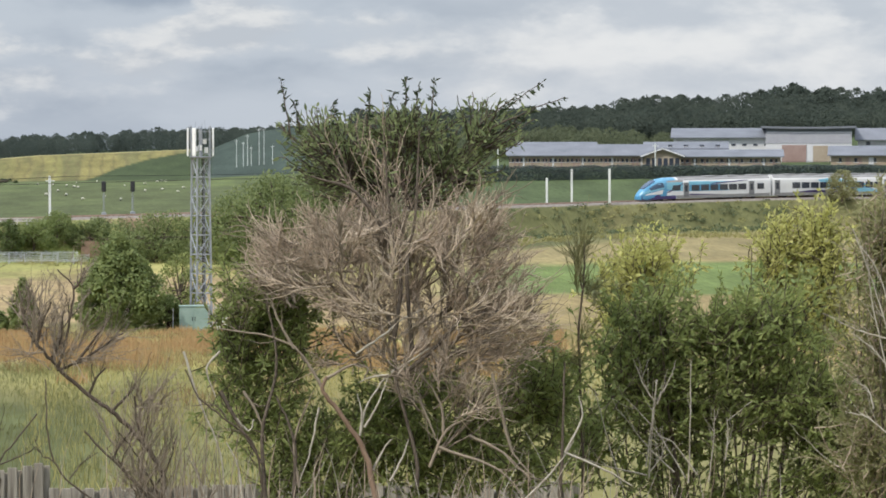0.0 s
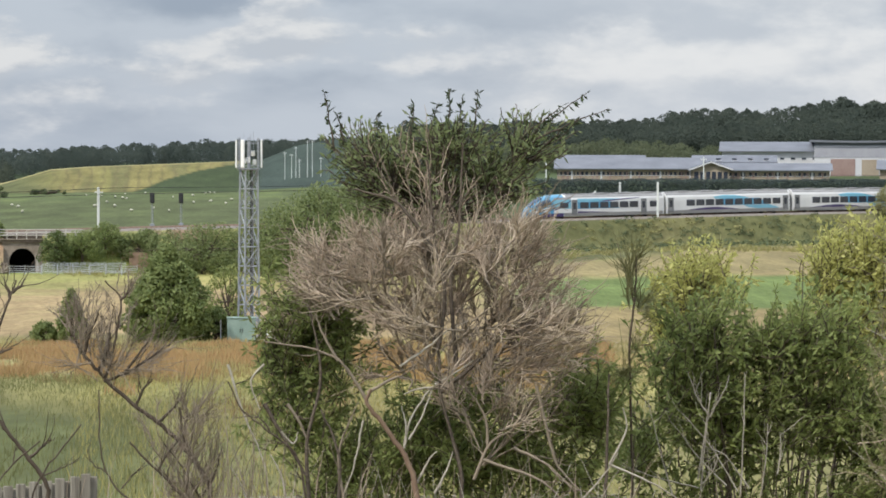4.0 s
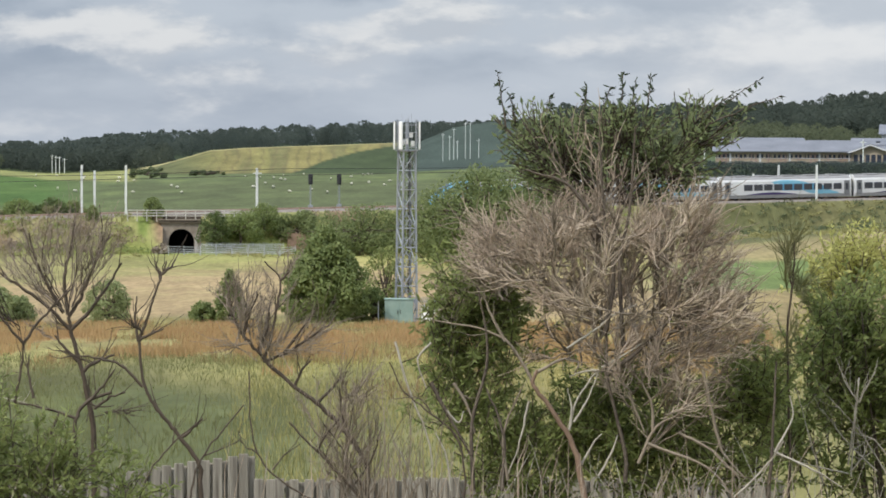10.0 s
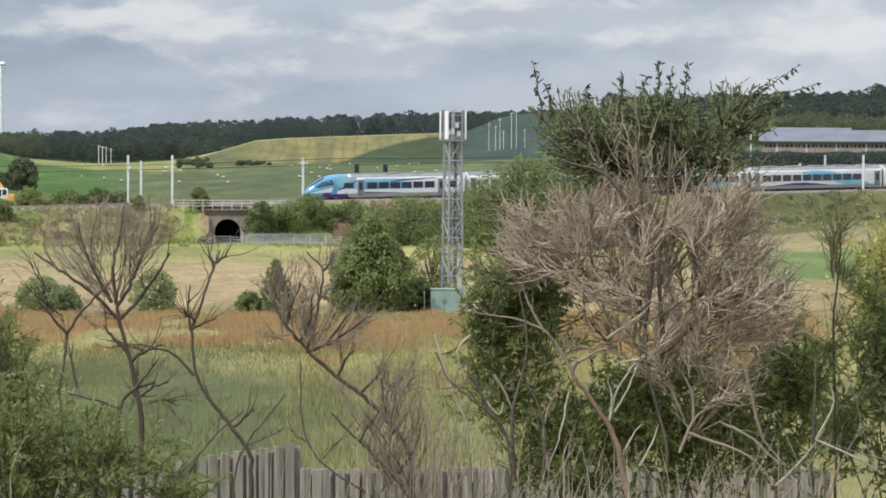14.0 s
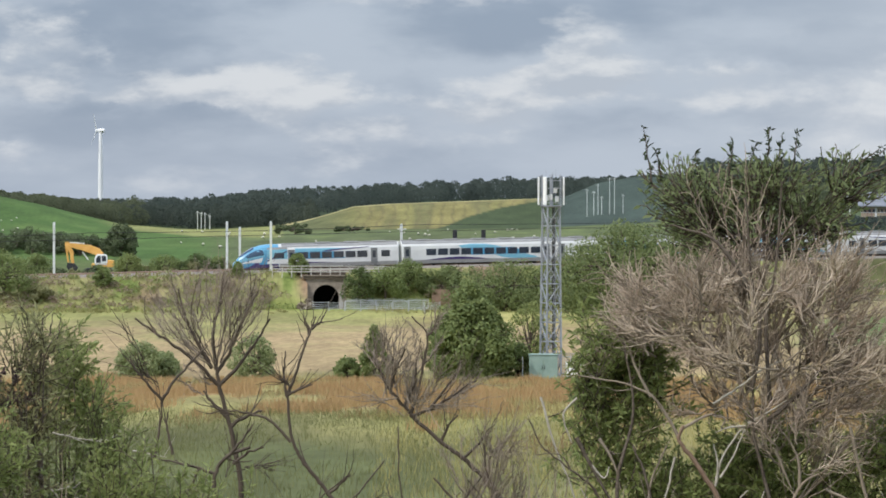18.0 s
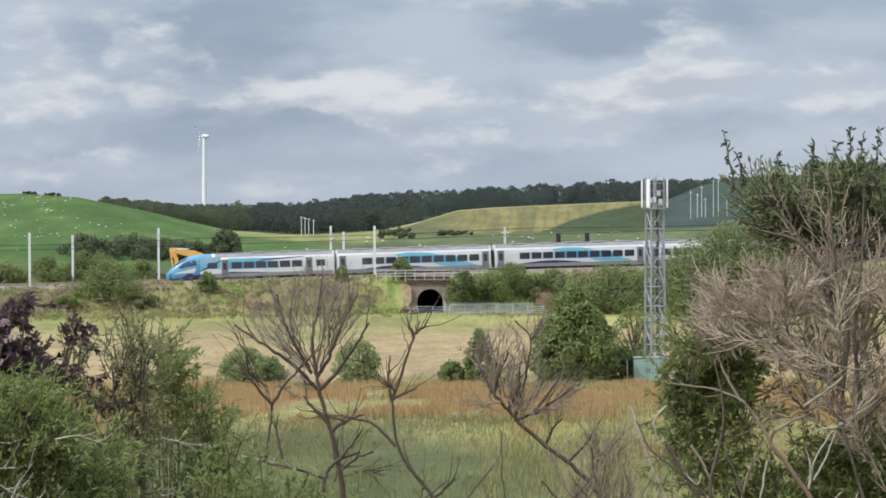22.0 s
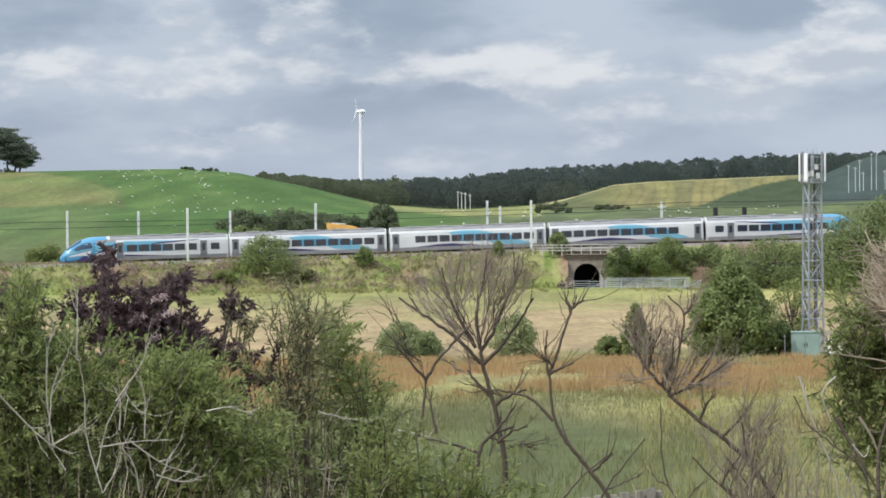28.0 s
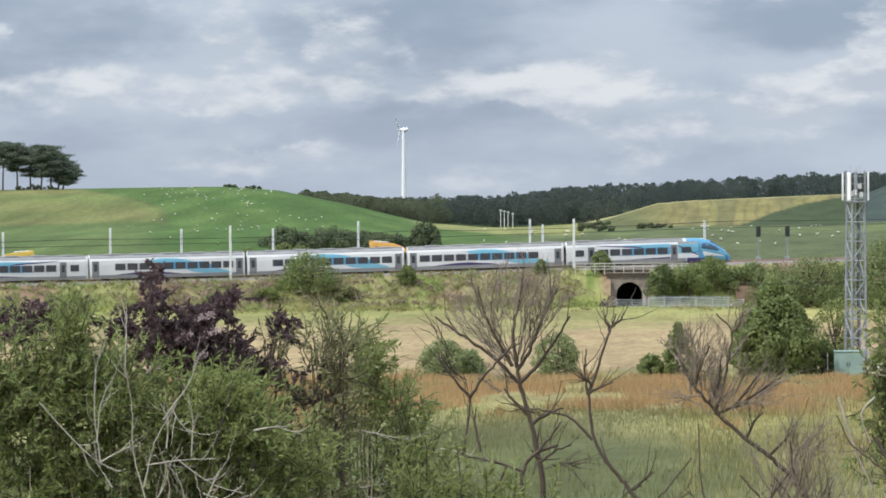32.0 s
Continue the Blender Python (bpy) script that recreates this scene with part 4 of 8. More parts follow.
def phone_mast():
    zb = land_at(0, MAST_D)
    t = thing("phone_mast", place(0.04, MAST_D, zb), "grey lattice phone mast with white panel antennas", "phone mast", rz=24)
    H = 16 + MAST_D * math.tan(radians(-0.31)) - zb
    c = [(1, 1), (-1, 1), (-1, -1), (1, -1)]

    def w(z):
        return 0.74 - 0.14 * z / H

    for x, y in c:
        bm = bmesh.new()
        rod(bm, (x * w(0), y * w(0), 0), (x * w(H), y * w(H), H), 0.11, 0.09, 6)
        part("leg", bm, M_MAST, t)
    n = 9
    for i in range(n):
        z0, z1 = H * i / n, H * (i + 1) / n
        for k in range(4):
            a, b = c[k], c[(k + 1) % 4]
            bm = bmesh.new()
            if (i + k) % 2:
                a, b = b, a
            rod(bm, (a[0] * w(z0), a[1] * w(z0), z0), (b[0] * w(z1), b[1] * w(z1), z1), 0.055, n=5)
            rod(bm, (b[0] * w(z0), b[1] * w(z0), z0), ((a[0] + b[0]) / 2 * w(z1), (a[1] + b[1]) / 2 * w(z1), (z0 + z1) / 2), 0.04, n=5)
            part("brace", bm, M_MAST, t)
            bm = bmesh.new()
            rod(bm, (a[0] * w(z1), a[1] * w(z1), z1), (b[0] * w(z1), b[1] * w(z1), z1), 0.055, n=5)
            part("crossbar", bm, M_MAST, t)
    bm = bmesh.new()
    for s in (-0.16, 0.16):
        rod(bm, (s, -0.35, 0), (s, -0.35, H), 0.02, n=4)
    for z in np.arange(0.4, H, 0.4):
        rod(bm, (-0.16, -0.35, z), (0.16, -0.35, z), 0.014, n=4)
    part("ladder", bm, M_MAST, t)
    for x in (0.24, 0.34, 0.44):
        bm = bmesh.new()
        rod(bm, (x, 0.2, 0), (x, 0.2, H), 0.035, n=5)
        part("feeder_cable", bm, M_DARK, t)
    bm = bmesh.new()
    box(bm, -0.75, 0.75, -0.75, 0.75, H, H + 0.09, 0.02)
    for k in range(6):
        a = k * math.pi / 3
        rod(bm, (0, 0, H + 0.1), (1.15 * math.cos(a), 1.15 * math.sin(a), H + 0.1), 0.05, n=5)
    part("headframe", bm, M_MAST, t)
    bm = bmesh.new()
    for k in range(6):
        a, b = k * math.pi / 3, (k + 1) * math.pi / 3
        for z in (0.35, 1.7, 2.4):
            rod(bm, (1.0 * math.cos(a), 1.0 * math.sin(a), H + z), (1.0 * math.cos(b), 1.0 * math.sin(b), H + z), 0.035, n=5)
        rod(bm, (1.0 * math.cos(a), 1.0 * math.sin(a), H), (1.0 * math.cos(a), 1.0 * math.sin(a), H + 2.9), 0.045, n=6)
    rod(bm, (0, 0, H), (0, 0, H + 2.6), 0.09, n=8)
    part("antenna_frame", bm, M_MAST, t)
    for k in range(3):
        a = radians(-24 + 120 * k)
        bm = bmesh.new()
        box(bm, 1.06, 1.24, -0.19, 0.19, H + 0.15, H + 2.72, 0.05)
        bmesh.ops.transform(bm, matrix=Matrix.Rotation(a, 4, "Z"), verts=bm.verts)
        part("panel_antenna", bm, M_WHITE, t, "white panel antenna")
    a = radians(156)
    bm = bmesh.new()
    box(bm, 1.06, 1.24, -0.19, 0.19, H + 0.15, H + 2.72, 0.05)
    bmesh.ops.transform(bm, matrix=Matrix.Rotation(a, 4, "Z"), verts=bm.verts)
    part("panel_antenna", bm, M_WHITE, t, "white panel antenna")
    for x, y, z in ((0.3, -0.6, 0.7), (-0.35, -0.65, 0.9), (0.1, -0.7, 1.5), (-0.2, 0.6, 0.8)):
        bm = bmesh.new()
        box(bm, x - 0.16, x + 0.16, y - 0.1, y + 0.1, H + z - 0.25, H + z + 0.25, 0.03)
        part("radio_unit", bm, M_WHITE, t)
    for x, y, h in ((-0.5, 0, 3.3), (0.5, 0.1, 3.4), (0.05, -0.3, 3.25), (0.3, 0.5, 3.1)):
        bm = bmesh.new()
        rod(bm, (x, y, H + 0.2), (x, y, H + h), 0.022, 0.012, 5)
        part("whip_aerial", bm, M_MAST, t)


phone_mast()


# ---- plants ----
def crown_points(rng, n, clumps, w, h, z0, depth=1.0, hollow=0.72, taper=0.5, dome=None):
    """Points in a lumpy crown made of several overlapping clumps; dome: half widths from foot to top, for a crown of its own outline."""
    cs = []
    for i in range(clumps if dome else 0):
        q = (i + rng.random()) / clumps
        a, k = i * 2.4 + rng.normal(0, 0.4), float(np.interp(q, np.linspace(0, 1, len(dome)), dome))
        size = w * (0.10 + 0.07 * rng.random()) * (0.65 + 0.35 * k)
        r = max(k * w / 2 - 0.75 * size, 0) * (0.72 + 0.33 * rng.random())
        cs.append((math.cos(a) * r, math.sin(a) * r, z0 + 0.05 * h + (0.95 * h - size) * q, size))
    clumps = 0 if dome else clumps
    flat = max(w / h, 1.0)
    for _ in range(clumps):
        a, r, q = rng.random() * 6.283, math.sqrt(rng.random()) * (0.66 + 0.16 * min(flat - 1, 1)), rng.random() ** 1.15
        k = 1 - taper * q ** (1.2 / taper - 0.2)
        cs.append((math.cos(a) * r * w / 2 * k, math.sin(a) * r * w / 2 * k * depth, z0 + h * (0.16 + 0.70 * q), (0.24 + 0.14 * rng.random()) * min(w, h) * (1 - (0.25 if taper < 0.6 else 0.55) * q)))
    cs = np.array(cs)
    pick = rng.choice(len(cs), n, p=cs[:, 3] ** 2 / np.sum(cs[:, 3] ** 2))
    v = rng.normal(0, 1, (n, 3))
    v /= np.linalg.norm(v, axis=1, keepdims=True)
    rad = cs[pick, 3] * (hollow + (1 - hollow) * rng.random(n) ** 0.5)
    v[:, 2] *= 0.8
    p = cs[pick, :3] + v * rad[:, None]
    p[:, 2] = np.maximum(p[:, 2], z0 + 0.02 * h)
    return p, v, cs


def tree(name, az, d, w, h, label, material, n=2500, size=0.4, clumps=14, bole=0.16, sink=0.1, group="", seed=0, category="tree", bark=None, taper=0.5, dome=None):
    rng = np.random.default_rng(1000 + seed)
    zb = land_at(az, d) - sink
    t = thing(name, place(az, d, zb), label, category, group, rng.random() * 360)
    p, v, cs = crown_points(rng, n, clumps, w, h * (1 - bole * 0.7), h * bole * 0.7, taper=taper, dome=dome)
    segs = [(0, 0, 0, 0, 0, h * 0.55, w * 0.035, w * 0.018)]
    for c in cs:
        z = h * (0.12 + 0.4 * rng.random())
        segs.append((0, 0, z, c[0], c[1], max(c[2], z + 0.1), w * 0.014, w * 0.004))
    vv, ff = tubes(segs, 6)
    mesh_from("trunk", vv, ff, bark or M_BARK, t, smooth=True)
    side = np.cross(v, rng.normal(0, 1, v.shape))
    vv, ff = leaves(p, side, size, size * 0.62, rng, 0.15, v + [0, 0, 0.25])
    mesh_from("crown", vv, ff, material, t)
    return t


def woods(name, label, rng, count, az0, az1, d0, d1, sky_az, sky_el, drop, material, quads=230, conifer=0.3, low=7.0, high=15.0):
    """A far wood: many crowns whose tops follow a skyline."""
    vs, fs, base = [], [], 0
    for i in range(count):
        az = az0 + (az1 - az0) * rng.random()
        u = rng.random()
        d = d0 + (d1 - d0) * u
        z = land_at(az, d)
        top = 16 + d * math.tan(radians(float(np.interp(az, sky_az, sky_el)) - drop * (1 - u) - 0.05 * rng.random() ** 2))
        h = min(max(top - z, low), high) * (0.93 + 0.1 * rng.random())
        w = h * (0.75 + 0.45 * rng.random())
        c = place(az, d, z)
        q = rng.random(quads) ** 0.85
        spread = (1 - q) ** 0.8 * 0.55 + 0.08 if rng.random() < conifer else np.sqrt(np.clip(1 - (2 * q - 0.9) ** 2, 0.03, 1)) * 0.5
        a = rng.random(quads) * 6.283
        p = np.stack([c.x + np.cos(a) * spread * w, c.y + np.sin(a) * spread * w, c.z + h * (0.05 + 0.9 * q)], -1)
        dirs = np.stack([np.cos(a), np.sin(a), 0.4 + 0 * a], -1)
        lumps = dirs + np.stack([np.cos(q * 40 + a * 3), np.sin(q * 31 + a * 4), q - 0.2], -1) * 0.5
        v, f = leaves(p, np.cross(lumps, rng.normal(0, 1, lumps.shape)), h * 0.078, h * 0.068, rng, 0.1, lumps)
        vs.append(v), fs.append(f + base)
        base += len(v)
    ob = mesh_from(name, np.concatenate(vs), np.concatenate(fs), material)
    return tagged(ob, label, "wood", kind="stuff")


WOOD_AZ = [-20, -9, -7.3, -5.8, -4.9, -3.2, -1.8, -0.4, 1.4, 3, 6]
WOOD_EL = [-0.11, -0.12, -0.15, -0.10, -0.01, 0.07, 0.16, 0.21, 0.25, 0.30, 0.34]
wr = np.random.default_rng(5)
woods("far_wood", "dark mixed wood along the far skyline", wr, 560, -9.6, 3, 1750, 2300, WOOD_AZ, WOOD_EL, 0.1, M_WOODS_HAZED, quads=380)
woods("far_wood", "pale broadleaved wood in the valley", wr, 190, -9.0, -6.7, 1480, 1740, WOOD_AZ, WOOD_EL, 0.40, M_WOODS_PALE, quads=420, conifer=0.1, low=9)
woods("far_wood", "dark pine plantation in the valley", wr, 260, -7.0, -3.9, 1500, 1760, WOOD_AZ, [e - 0.16 for e in WOOD_EL], 0.34, M_WOODS_DARK, quads=460, conifer=0.35, low=9)
RW_AZ = [4, 5.1, 6.0, 7.0, 7.9, 8.8, 9.7, 10.5, 11.3, 14]
RW_EL = [0.2, 0.33, 0.5, 0.70, 0.76, 0.80, 0.93, 0.86, 0.87, 0.9]
woods("hill_wood", "dark leafy wood on the hill behind the school", wr, 640, 2.6, 15, 1110, 1420, RW_AZ, RW_EL, 0.62, M_WOODS_DARK, quads=640, conifer=0.0, low=9, high=24)

# the tree beside the mast and the large trees behind it
tree("roadside_tree", -1.3, 316, 8.6, 9.4, "dense green broadleaved tree in the hay field", M_LEAF_MID, 22000, 0.34, 95, 0.0, seed=12, dome=(0.7, 0.95, 1.0, 0.97, 0.86, 0.66, 0.4, 0.12))
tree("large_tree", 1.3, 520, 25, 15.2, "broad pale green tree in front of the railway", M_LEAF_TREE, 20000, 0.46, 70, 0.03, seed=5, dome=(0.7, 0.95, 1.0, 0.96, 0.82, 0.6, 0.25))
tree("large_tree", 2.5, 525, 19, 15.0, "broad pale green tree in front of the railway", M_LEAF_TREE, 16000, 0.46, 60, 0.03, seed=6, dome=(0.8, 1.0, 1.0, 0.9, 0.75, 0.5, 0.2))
woods("school_wood", "mid-green trees behind the school", wr, 70, 4.3, 8.2, 950, 1060, [4, 5, 6, 7, 8.2], [0.12, 0.2, 0.26, 0.2, 0.1], 0.1, M_WOODS_PALE, quads=300, conifer=0.0, low=6, high=16)


# ---- bridge under the line ----
M_RAILING = mat("pale timber railing", (0.40, 0.38, 0.33), (0.56, 0.54, 0.49), scale=1.5, fine=20, rough=0.85)


def bridge():
    """A stone cattle arch with a plate deck, pale quoins and post-and-rail parapets."""
    az = -3.655
    d0 = float(track_d(az)) - 9.0
    zf, zr = land_at(az, d0 - 8) , float(track_z(az))
    t = thing("railway_bridge", place(az, d0, zf), "small stone arch bridge carrying the railway over a farm track", "bridge", rz=-az, kind="structure")
    top = 16 + d0 * math.tan(radians(-1.50)) - zf
    hw, r = 3.25, 2.05
    spring = 16 + d0 * math.tan(radians(-1.60)) - zf - r
    n = 12
    arc = [(-r * math.cos(math.pi * i / n), spring + r * math.sin(math.pi * i / n)) for i in range(1, n)]
    bm = bmesh.new()
    box(bm, -hw, -r, 0, 0.8, -0.6, top)
    box(bm, r, hw, 0, 0.8, -0.6, top)
    curve = [(-r, spring)] + arc + [(r, spring)]
    for (xa, za), (xb, zb_) in zip(curve, curve[1:]):
        slab(bm, [(xa, za), (xb, zb_), (xb, top), (xa, top)], 0, 0.8)
    bmesh.ops.recalc_face_normals(bm, faces=bm.faces)
    part("face_wall", bm, M_STONE, t)
    bm = bmesh.new()
    prof = [(-r, -0.6), (-r, spring)] + arc + [(r, spring), (r, -0.6)]
    a = [bm.verts.new((x, 0.8, z)) for x, z in prof]
    b = [bm.verts.new((x, 20, z)) for x, z in prof]
    for i in range(len(prof) - 1):
        bm.faces.new((a[i], b[i], b[i + 1], a[i + 1]))
    # near-black stone colour holds the shade inside the arch
    part("vault", bm, mat("shaded vault stone", (0.018, 0.016, 0.014), (0.04, 0.034, 0.03), scale=0.8, fine=8, rough=0.95), t)
    bm = bmesh.new()
    box(bm, -r, r, -6, 22, -0.75, -0.5)
    part("farm_track", bm, M_BALLAST, t)
    # added dark sheet at the far end, in place of the tunnel's gloom
    bm = bmesh.new()
    box(bm, -r - 0.2, r + 0.2, 19.6, 20.0, -0.6, top - 0.2)
    part("dark_end", bm, M_DARK, t)
    bm = bmesh.new()
    box(bm, -hw, hw, 0.8, 19.6, spring + r + 0.25, top)
    box(bm, -hw, -r - 0.3, 0.8, 19.6, -0.6, spring + r + 0.25)
    box(bm, r + 0.3, hw, 0.8, 19.6, -0.6, spring + r + 0.25)
    part("abutment", bm, M_STONE, t)
    # arch stones, quoins and courses
    for i in range(17):
        a0, a1 = math.pi * (i + 0.06) / 17, math.pi * (i + 0.94) / 17
        bm = bmesh.new()
        slab(bm, [(-(q) * math.cos(k), spring + q * math.sin(k)) for q, k in ((r + 0.01, a0), (r + 0.42, a0), (r + 0.42, a1), (r + 0.01, a1))], -0.05, 0.02)
        bmesh.ops.recalc_face_normals(bm, faces=bm.faces)
        part("arch_stone", bm, M_STONE, t)
    pale = mat("pale quoin stone", (0.38, 0.35, 0.30), (0.50, 0.47, 0.42), scale=2, fine=10, rough=0.9)
    for i in range(7):
        bm = bmesh.new()
        w = 0.55 if i % 2 else 0.38
        box(bm, r + 0.12, r + 0.12 + w, -0.06, 0.05, -0.3 + i * 0.42, 0.09 + i * 0.42, 0.015)
        part("quoin", bm, pale, t)
    q = np.random.default_rng(31)
    z = 0.0
    while z < top - 0.3:
        x = -hw + 0.05
        while x < hw - 0.5:
            w = 0.5 + 0.5 * q.random()
            c = (x + w / 2, z + 0.17)
            if not (abs(c[0]) < r + 0.75 and c[1] < spring + 0.3) and math.hypot(c[0], max(c[1] - spring, 0)) > r + 0.75:
                bm = bmesh.new()
                box(bm, x + 0.02, x + w - 0.02, -0.03 - 0.02 * q.random(), 0.04, z + 0.02, z + 0.32, 0.012)
                part("stone", bm, M_STONE, t)
            x += w
        z += 0.34
    bm = bmesh.new()
    box(bm, -hw - 0.4, hw + 0.1, -0.35, 3.6, top + 0.004, top + 0.42, 0.03)
    part("deck_beam", bm, mat("dark deck timber", (0.09, 0.07, 0.055), (0.17, 0.14, 0.11), scale=2, fine=20, rough=1.0, spec=0.02), t)
    bm = bmesh.new()
    box(bm, -hw - 0.5, hw + 0.2, -0.5, 0.3, top + 0.42, top + 0.56, 0.02)
    part("deck_edge", bm, M_STONE, t)
    bm = bmesh.new()
    box(bm, -hw - 3.6, hw + 3.6, 3.5, 5.6, top - 0.6, zr - zf - 0.56, 0.03)
    part("ballast_retainer", bm, M_SLEEPER, t, "dark timber retaining boards")
    for x in np.arange(-8.6, 9.8, 1.55):
        bm = bmesh.new()
        box(bm, x - 0.07, x + 0.07, -0.12, 0.02, top + 0.2, top + 2.1, 0.01)
        part("railing_post", bm, M_RAILING, t)
    for z in (1.05, 1.5, 1.95):
        bm = bmesh.new()
        box(bm, -8.7, 9.6, -0.17, -0.12, top + z, top + z + 0.13, 0.01)
        part("railing_bar", bm, M_RAILING, t)
    bm = bmesh.new()
    slab(bm, [(17.0, 0.2), (20.8, 0.2), (20.8, 2.9), (17.0, 3.2)], -1, -0.6)
    part("wing_wall", bm, mat("brown wing wall", (0.20, 0.13, 0.09), (0.32, 0.22, 0.16), scale=1, fine=9, rough=0.9), t)


bridge()


# ---- hurdles and gate in front of the arch ----
def hurdles():
    t = thing("field_hurdles", place(-2.9, 548, land_at(-2.9, 548)), "row of leaning grey galvanised field hurdles and gates", "fence", rz=2.9)
    r = np.random.default_rng(17)
    y = 0.0
    for k in range(8):
        x0, x1 = -9.2 + k * 2.5, -6.8 + k * 2.5
        ya, yb = y, y + r.normal(0, 0.35)
        y = yb
        za, zb, h = r.normal(0, 0.07), r.normal(0, 0.07), 1.45 + 0.22 * r.random()
        for x, yy, z in ((x0, ya, za), (x1, yb, zb)):
            bm = bmesh.new()
            rod(bm, (x, yy, -0.1), (x + r.normal(0, 0.06), yy, h + z), 0.055, n=6)
            part("post", bm, M_STEEL, t)
        for u in (0.22, 0.42, 0.62, 0.86):
            bm = bmesh.new()
            rod(bm, (x0, ya + 0.02, h * u + za), (x1, yb + 0.02, h * u + zb), 0.04, n=5)
            part("bar", bm, M_STEEL, t)
        if k % 2:
            bm = bmesh.new()
            rod(bm, (x0, ya + 0.05, h * 0.2 + za), (x1, yb + 0.05, h * 0.86 + zb), 0.03, n=5)
            part("brace", bm, M_STEEL, t)
    for p, q in (((-11.2, -0.3, 0.1), (-9.2, 0, 1.4)), ((-11.2, -0.3, -0.1), (-11.2, -0.3, 0.5)), ((-10.6, -0.2, 0.3), (-9.2, 0, 0.6))):
        bm = bmesh.new()
        rod(bm, p, q, 0.06, n=5)
        part("rail", bm, M_TIMBER, t, "weathered timber rail")
    pale = None
    for x in np.arange(-4, 9, 0.18):
        m = pose(x, 1.6, 0, 0, r.normal(0, 1.2), 0)
        if pale is None:
            bm = bmesh.new()
            rod(bm, (0, 0, 0.05), (0, 0, 1.9), 0.022, n=4)
            pale = part("pale", bm, M_STEEL, t)
            pale.matrix_basis = m
        else:
            share(pale, "pale", m, t)
    for z in (0.4, 1.6):
        bm = bmesh.new()
        rod(bm, (-4, 1.6, z), (9, 1.6, z), 0.035, n=4)
        part("rail", bm, M_STEEL, t)


hurdles()


# ---- compound at the mast's foot ----
def compound():
    for az, d, w, h, dep, m, lab in ((-0.08, 319, 2.6, 2.3, 1.6, mat("teal cabinet paint", (0.19, 0.275, 0.245), (0.27, 0.355, 0.32), scale=1, rough=0.5), "teal green equipment cabinet at the mast"),
                                     (0.4, 318.5, 1.2, 1.6, 0.9, M_WHITE, "white equipment cabinet at the mast"),
                                     (0.75, 318.5, 1.5, 1.5, 0.9, M_STEEL, "grey equipment cabinet at the mast")):
        t = thing("equipment_cabinet", place(az, d - 2.5, land_at(az, d - 2.5)), lab, "cabinet", "cabinets at the mast", -az)
        bm = bmesh.new()
        box(bm, -w / 2, w / 2, -dep / 2, dep / 2, 0, h, 0.04)
        part("body", bm, m, t)
        bm = bmesh.new()
        box(bm, -w / 2 - 0.06, w / 2 + 0.06, -dep / 2 - 0.06, dep / 2 + 0.06, h, h + 0.1, 0.02)
        part("lid", bm, m, t)
        for s in (-1, 1):
            bm = bmesh.new()
            box(bm, s * w / 4 - w / 4 + 0.04, s * w / 4 + w / 4 - 0.04, -dep / 2 - 0.03, -dep / 2 - 0.001, 0.12, h - 0.1, 0.01)
            dr = part("door", bm, m, t)
            bm = bmesh.new()
            box(bm, s * 0.12 - 0.03, s * 0.12 + 0.03, -dep / 2 - 0.07, -dep / 2 - 0.03, h * 0.45, h * 0.6)
            part("handle", bm, M_DARK, dr)
    t = thing("compound_fence", place(0.05, 322, land_at(0.05, 322)), "grey palisade fence round the mast compound", "fence")
    x0, x1, y0, y1 = -2.6, 5.4, -6.0, 3.0
    pale = None
    runs = [((x0, y1), (x1, y1)), ((x1, y1), (x1, y0)), ((x0, y0), (x0, y1))]
    for (xa, ya), (xb, yb) in runs:
        ln = math.hypot(xb - xa, yb - ya)
        for i in range(int(ln / 0.16)):
            u = (i + 0.5) * 0.16 / ln
            at = Matrix.Translation((xa + (xb - xa) * u, ya + (yb - ya) * u, 0))
            if pale is None:
                bm = bmesh.new()
                box(bm, -0.035, 0.035, -0.02, 0.02, 0.05, 2.35)
                pale = part("pale", bm, M_STEEL, t)
                pale.matrix_basis = at
            else:
                share(pale, "pale", at, t)
        for z in (0.4, 1.95):
            bm = bmesh.new()
            rod(bm, (xa, ya + 0.04, z), (xb, yb + 0.04, z), 0.035, n=4)
            part("rail", bm, M_STEEL, t)


compound()


# ---- trees and scrub along the railway ----
def scrub(az, d, w, h, material, seed, label, n=700, size=0.5, name="bush", group="", clumps=9):
    dome = (0.85, 1.0, 1.0, 0.92, 0.72, 0.35) if w < 1.6 * h else None
    return tree(name, az, d, w * (1.12 if dome else 1.0), h * (1.05 if dome else 1.0), label, material, int(1.5 * n), size * 0.72, 40 if dome else clumps, 0.03, 0.15, group, 200 + seed, "bush", dome=dome)


B = float(track_d(-8))
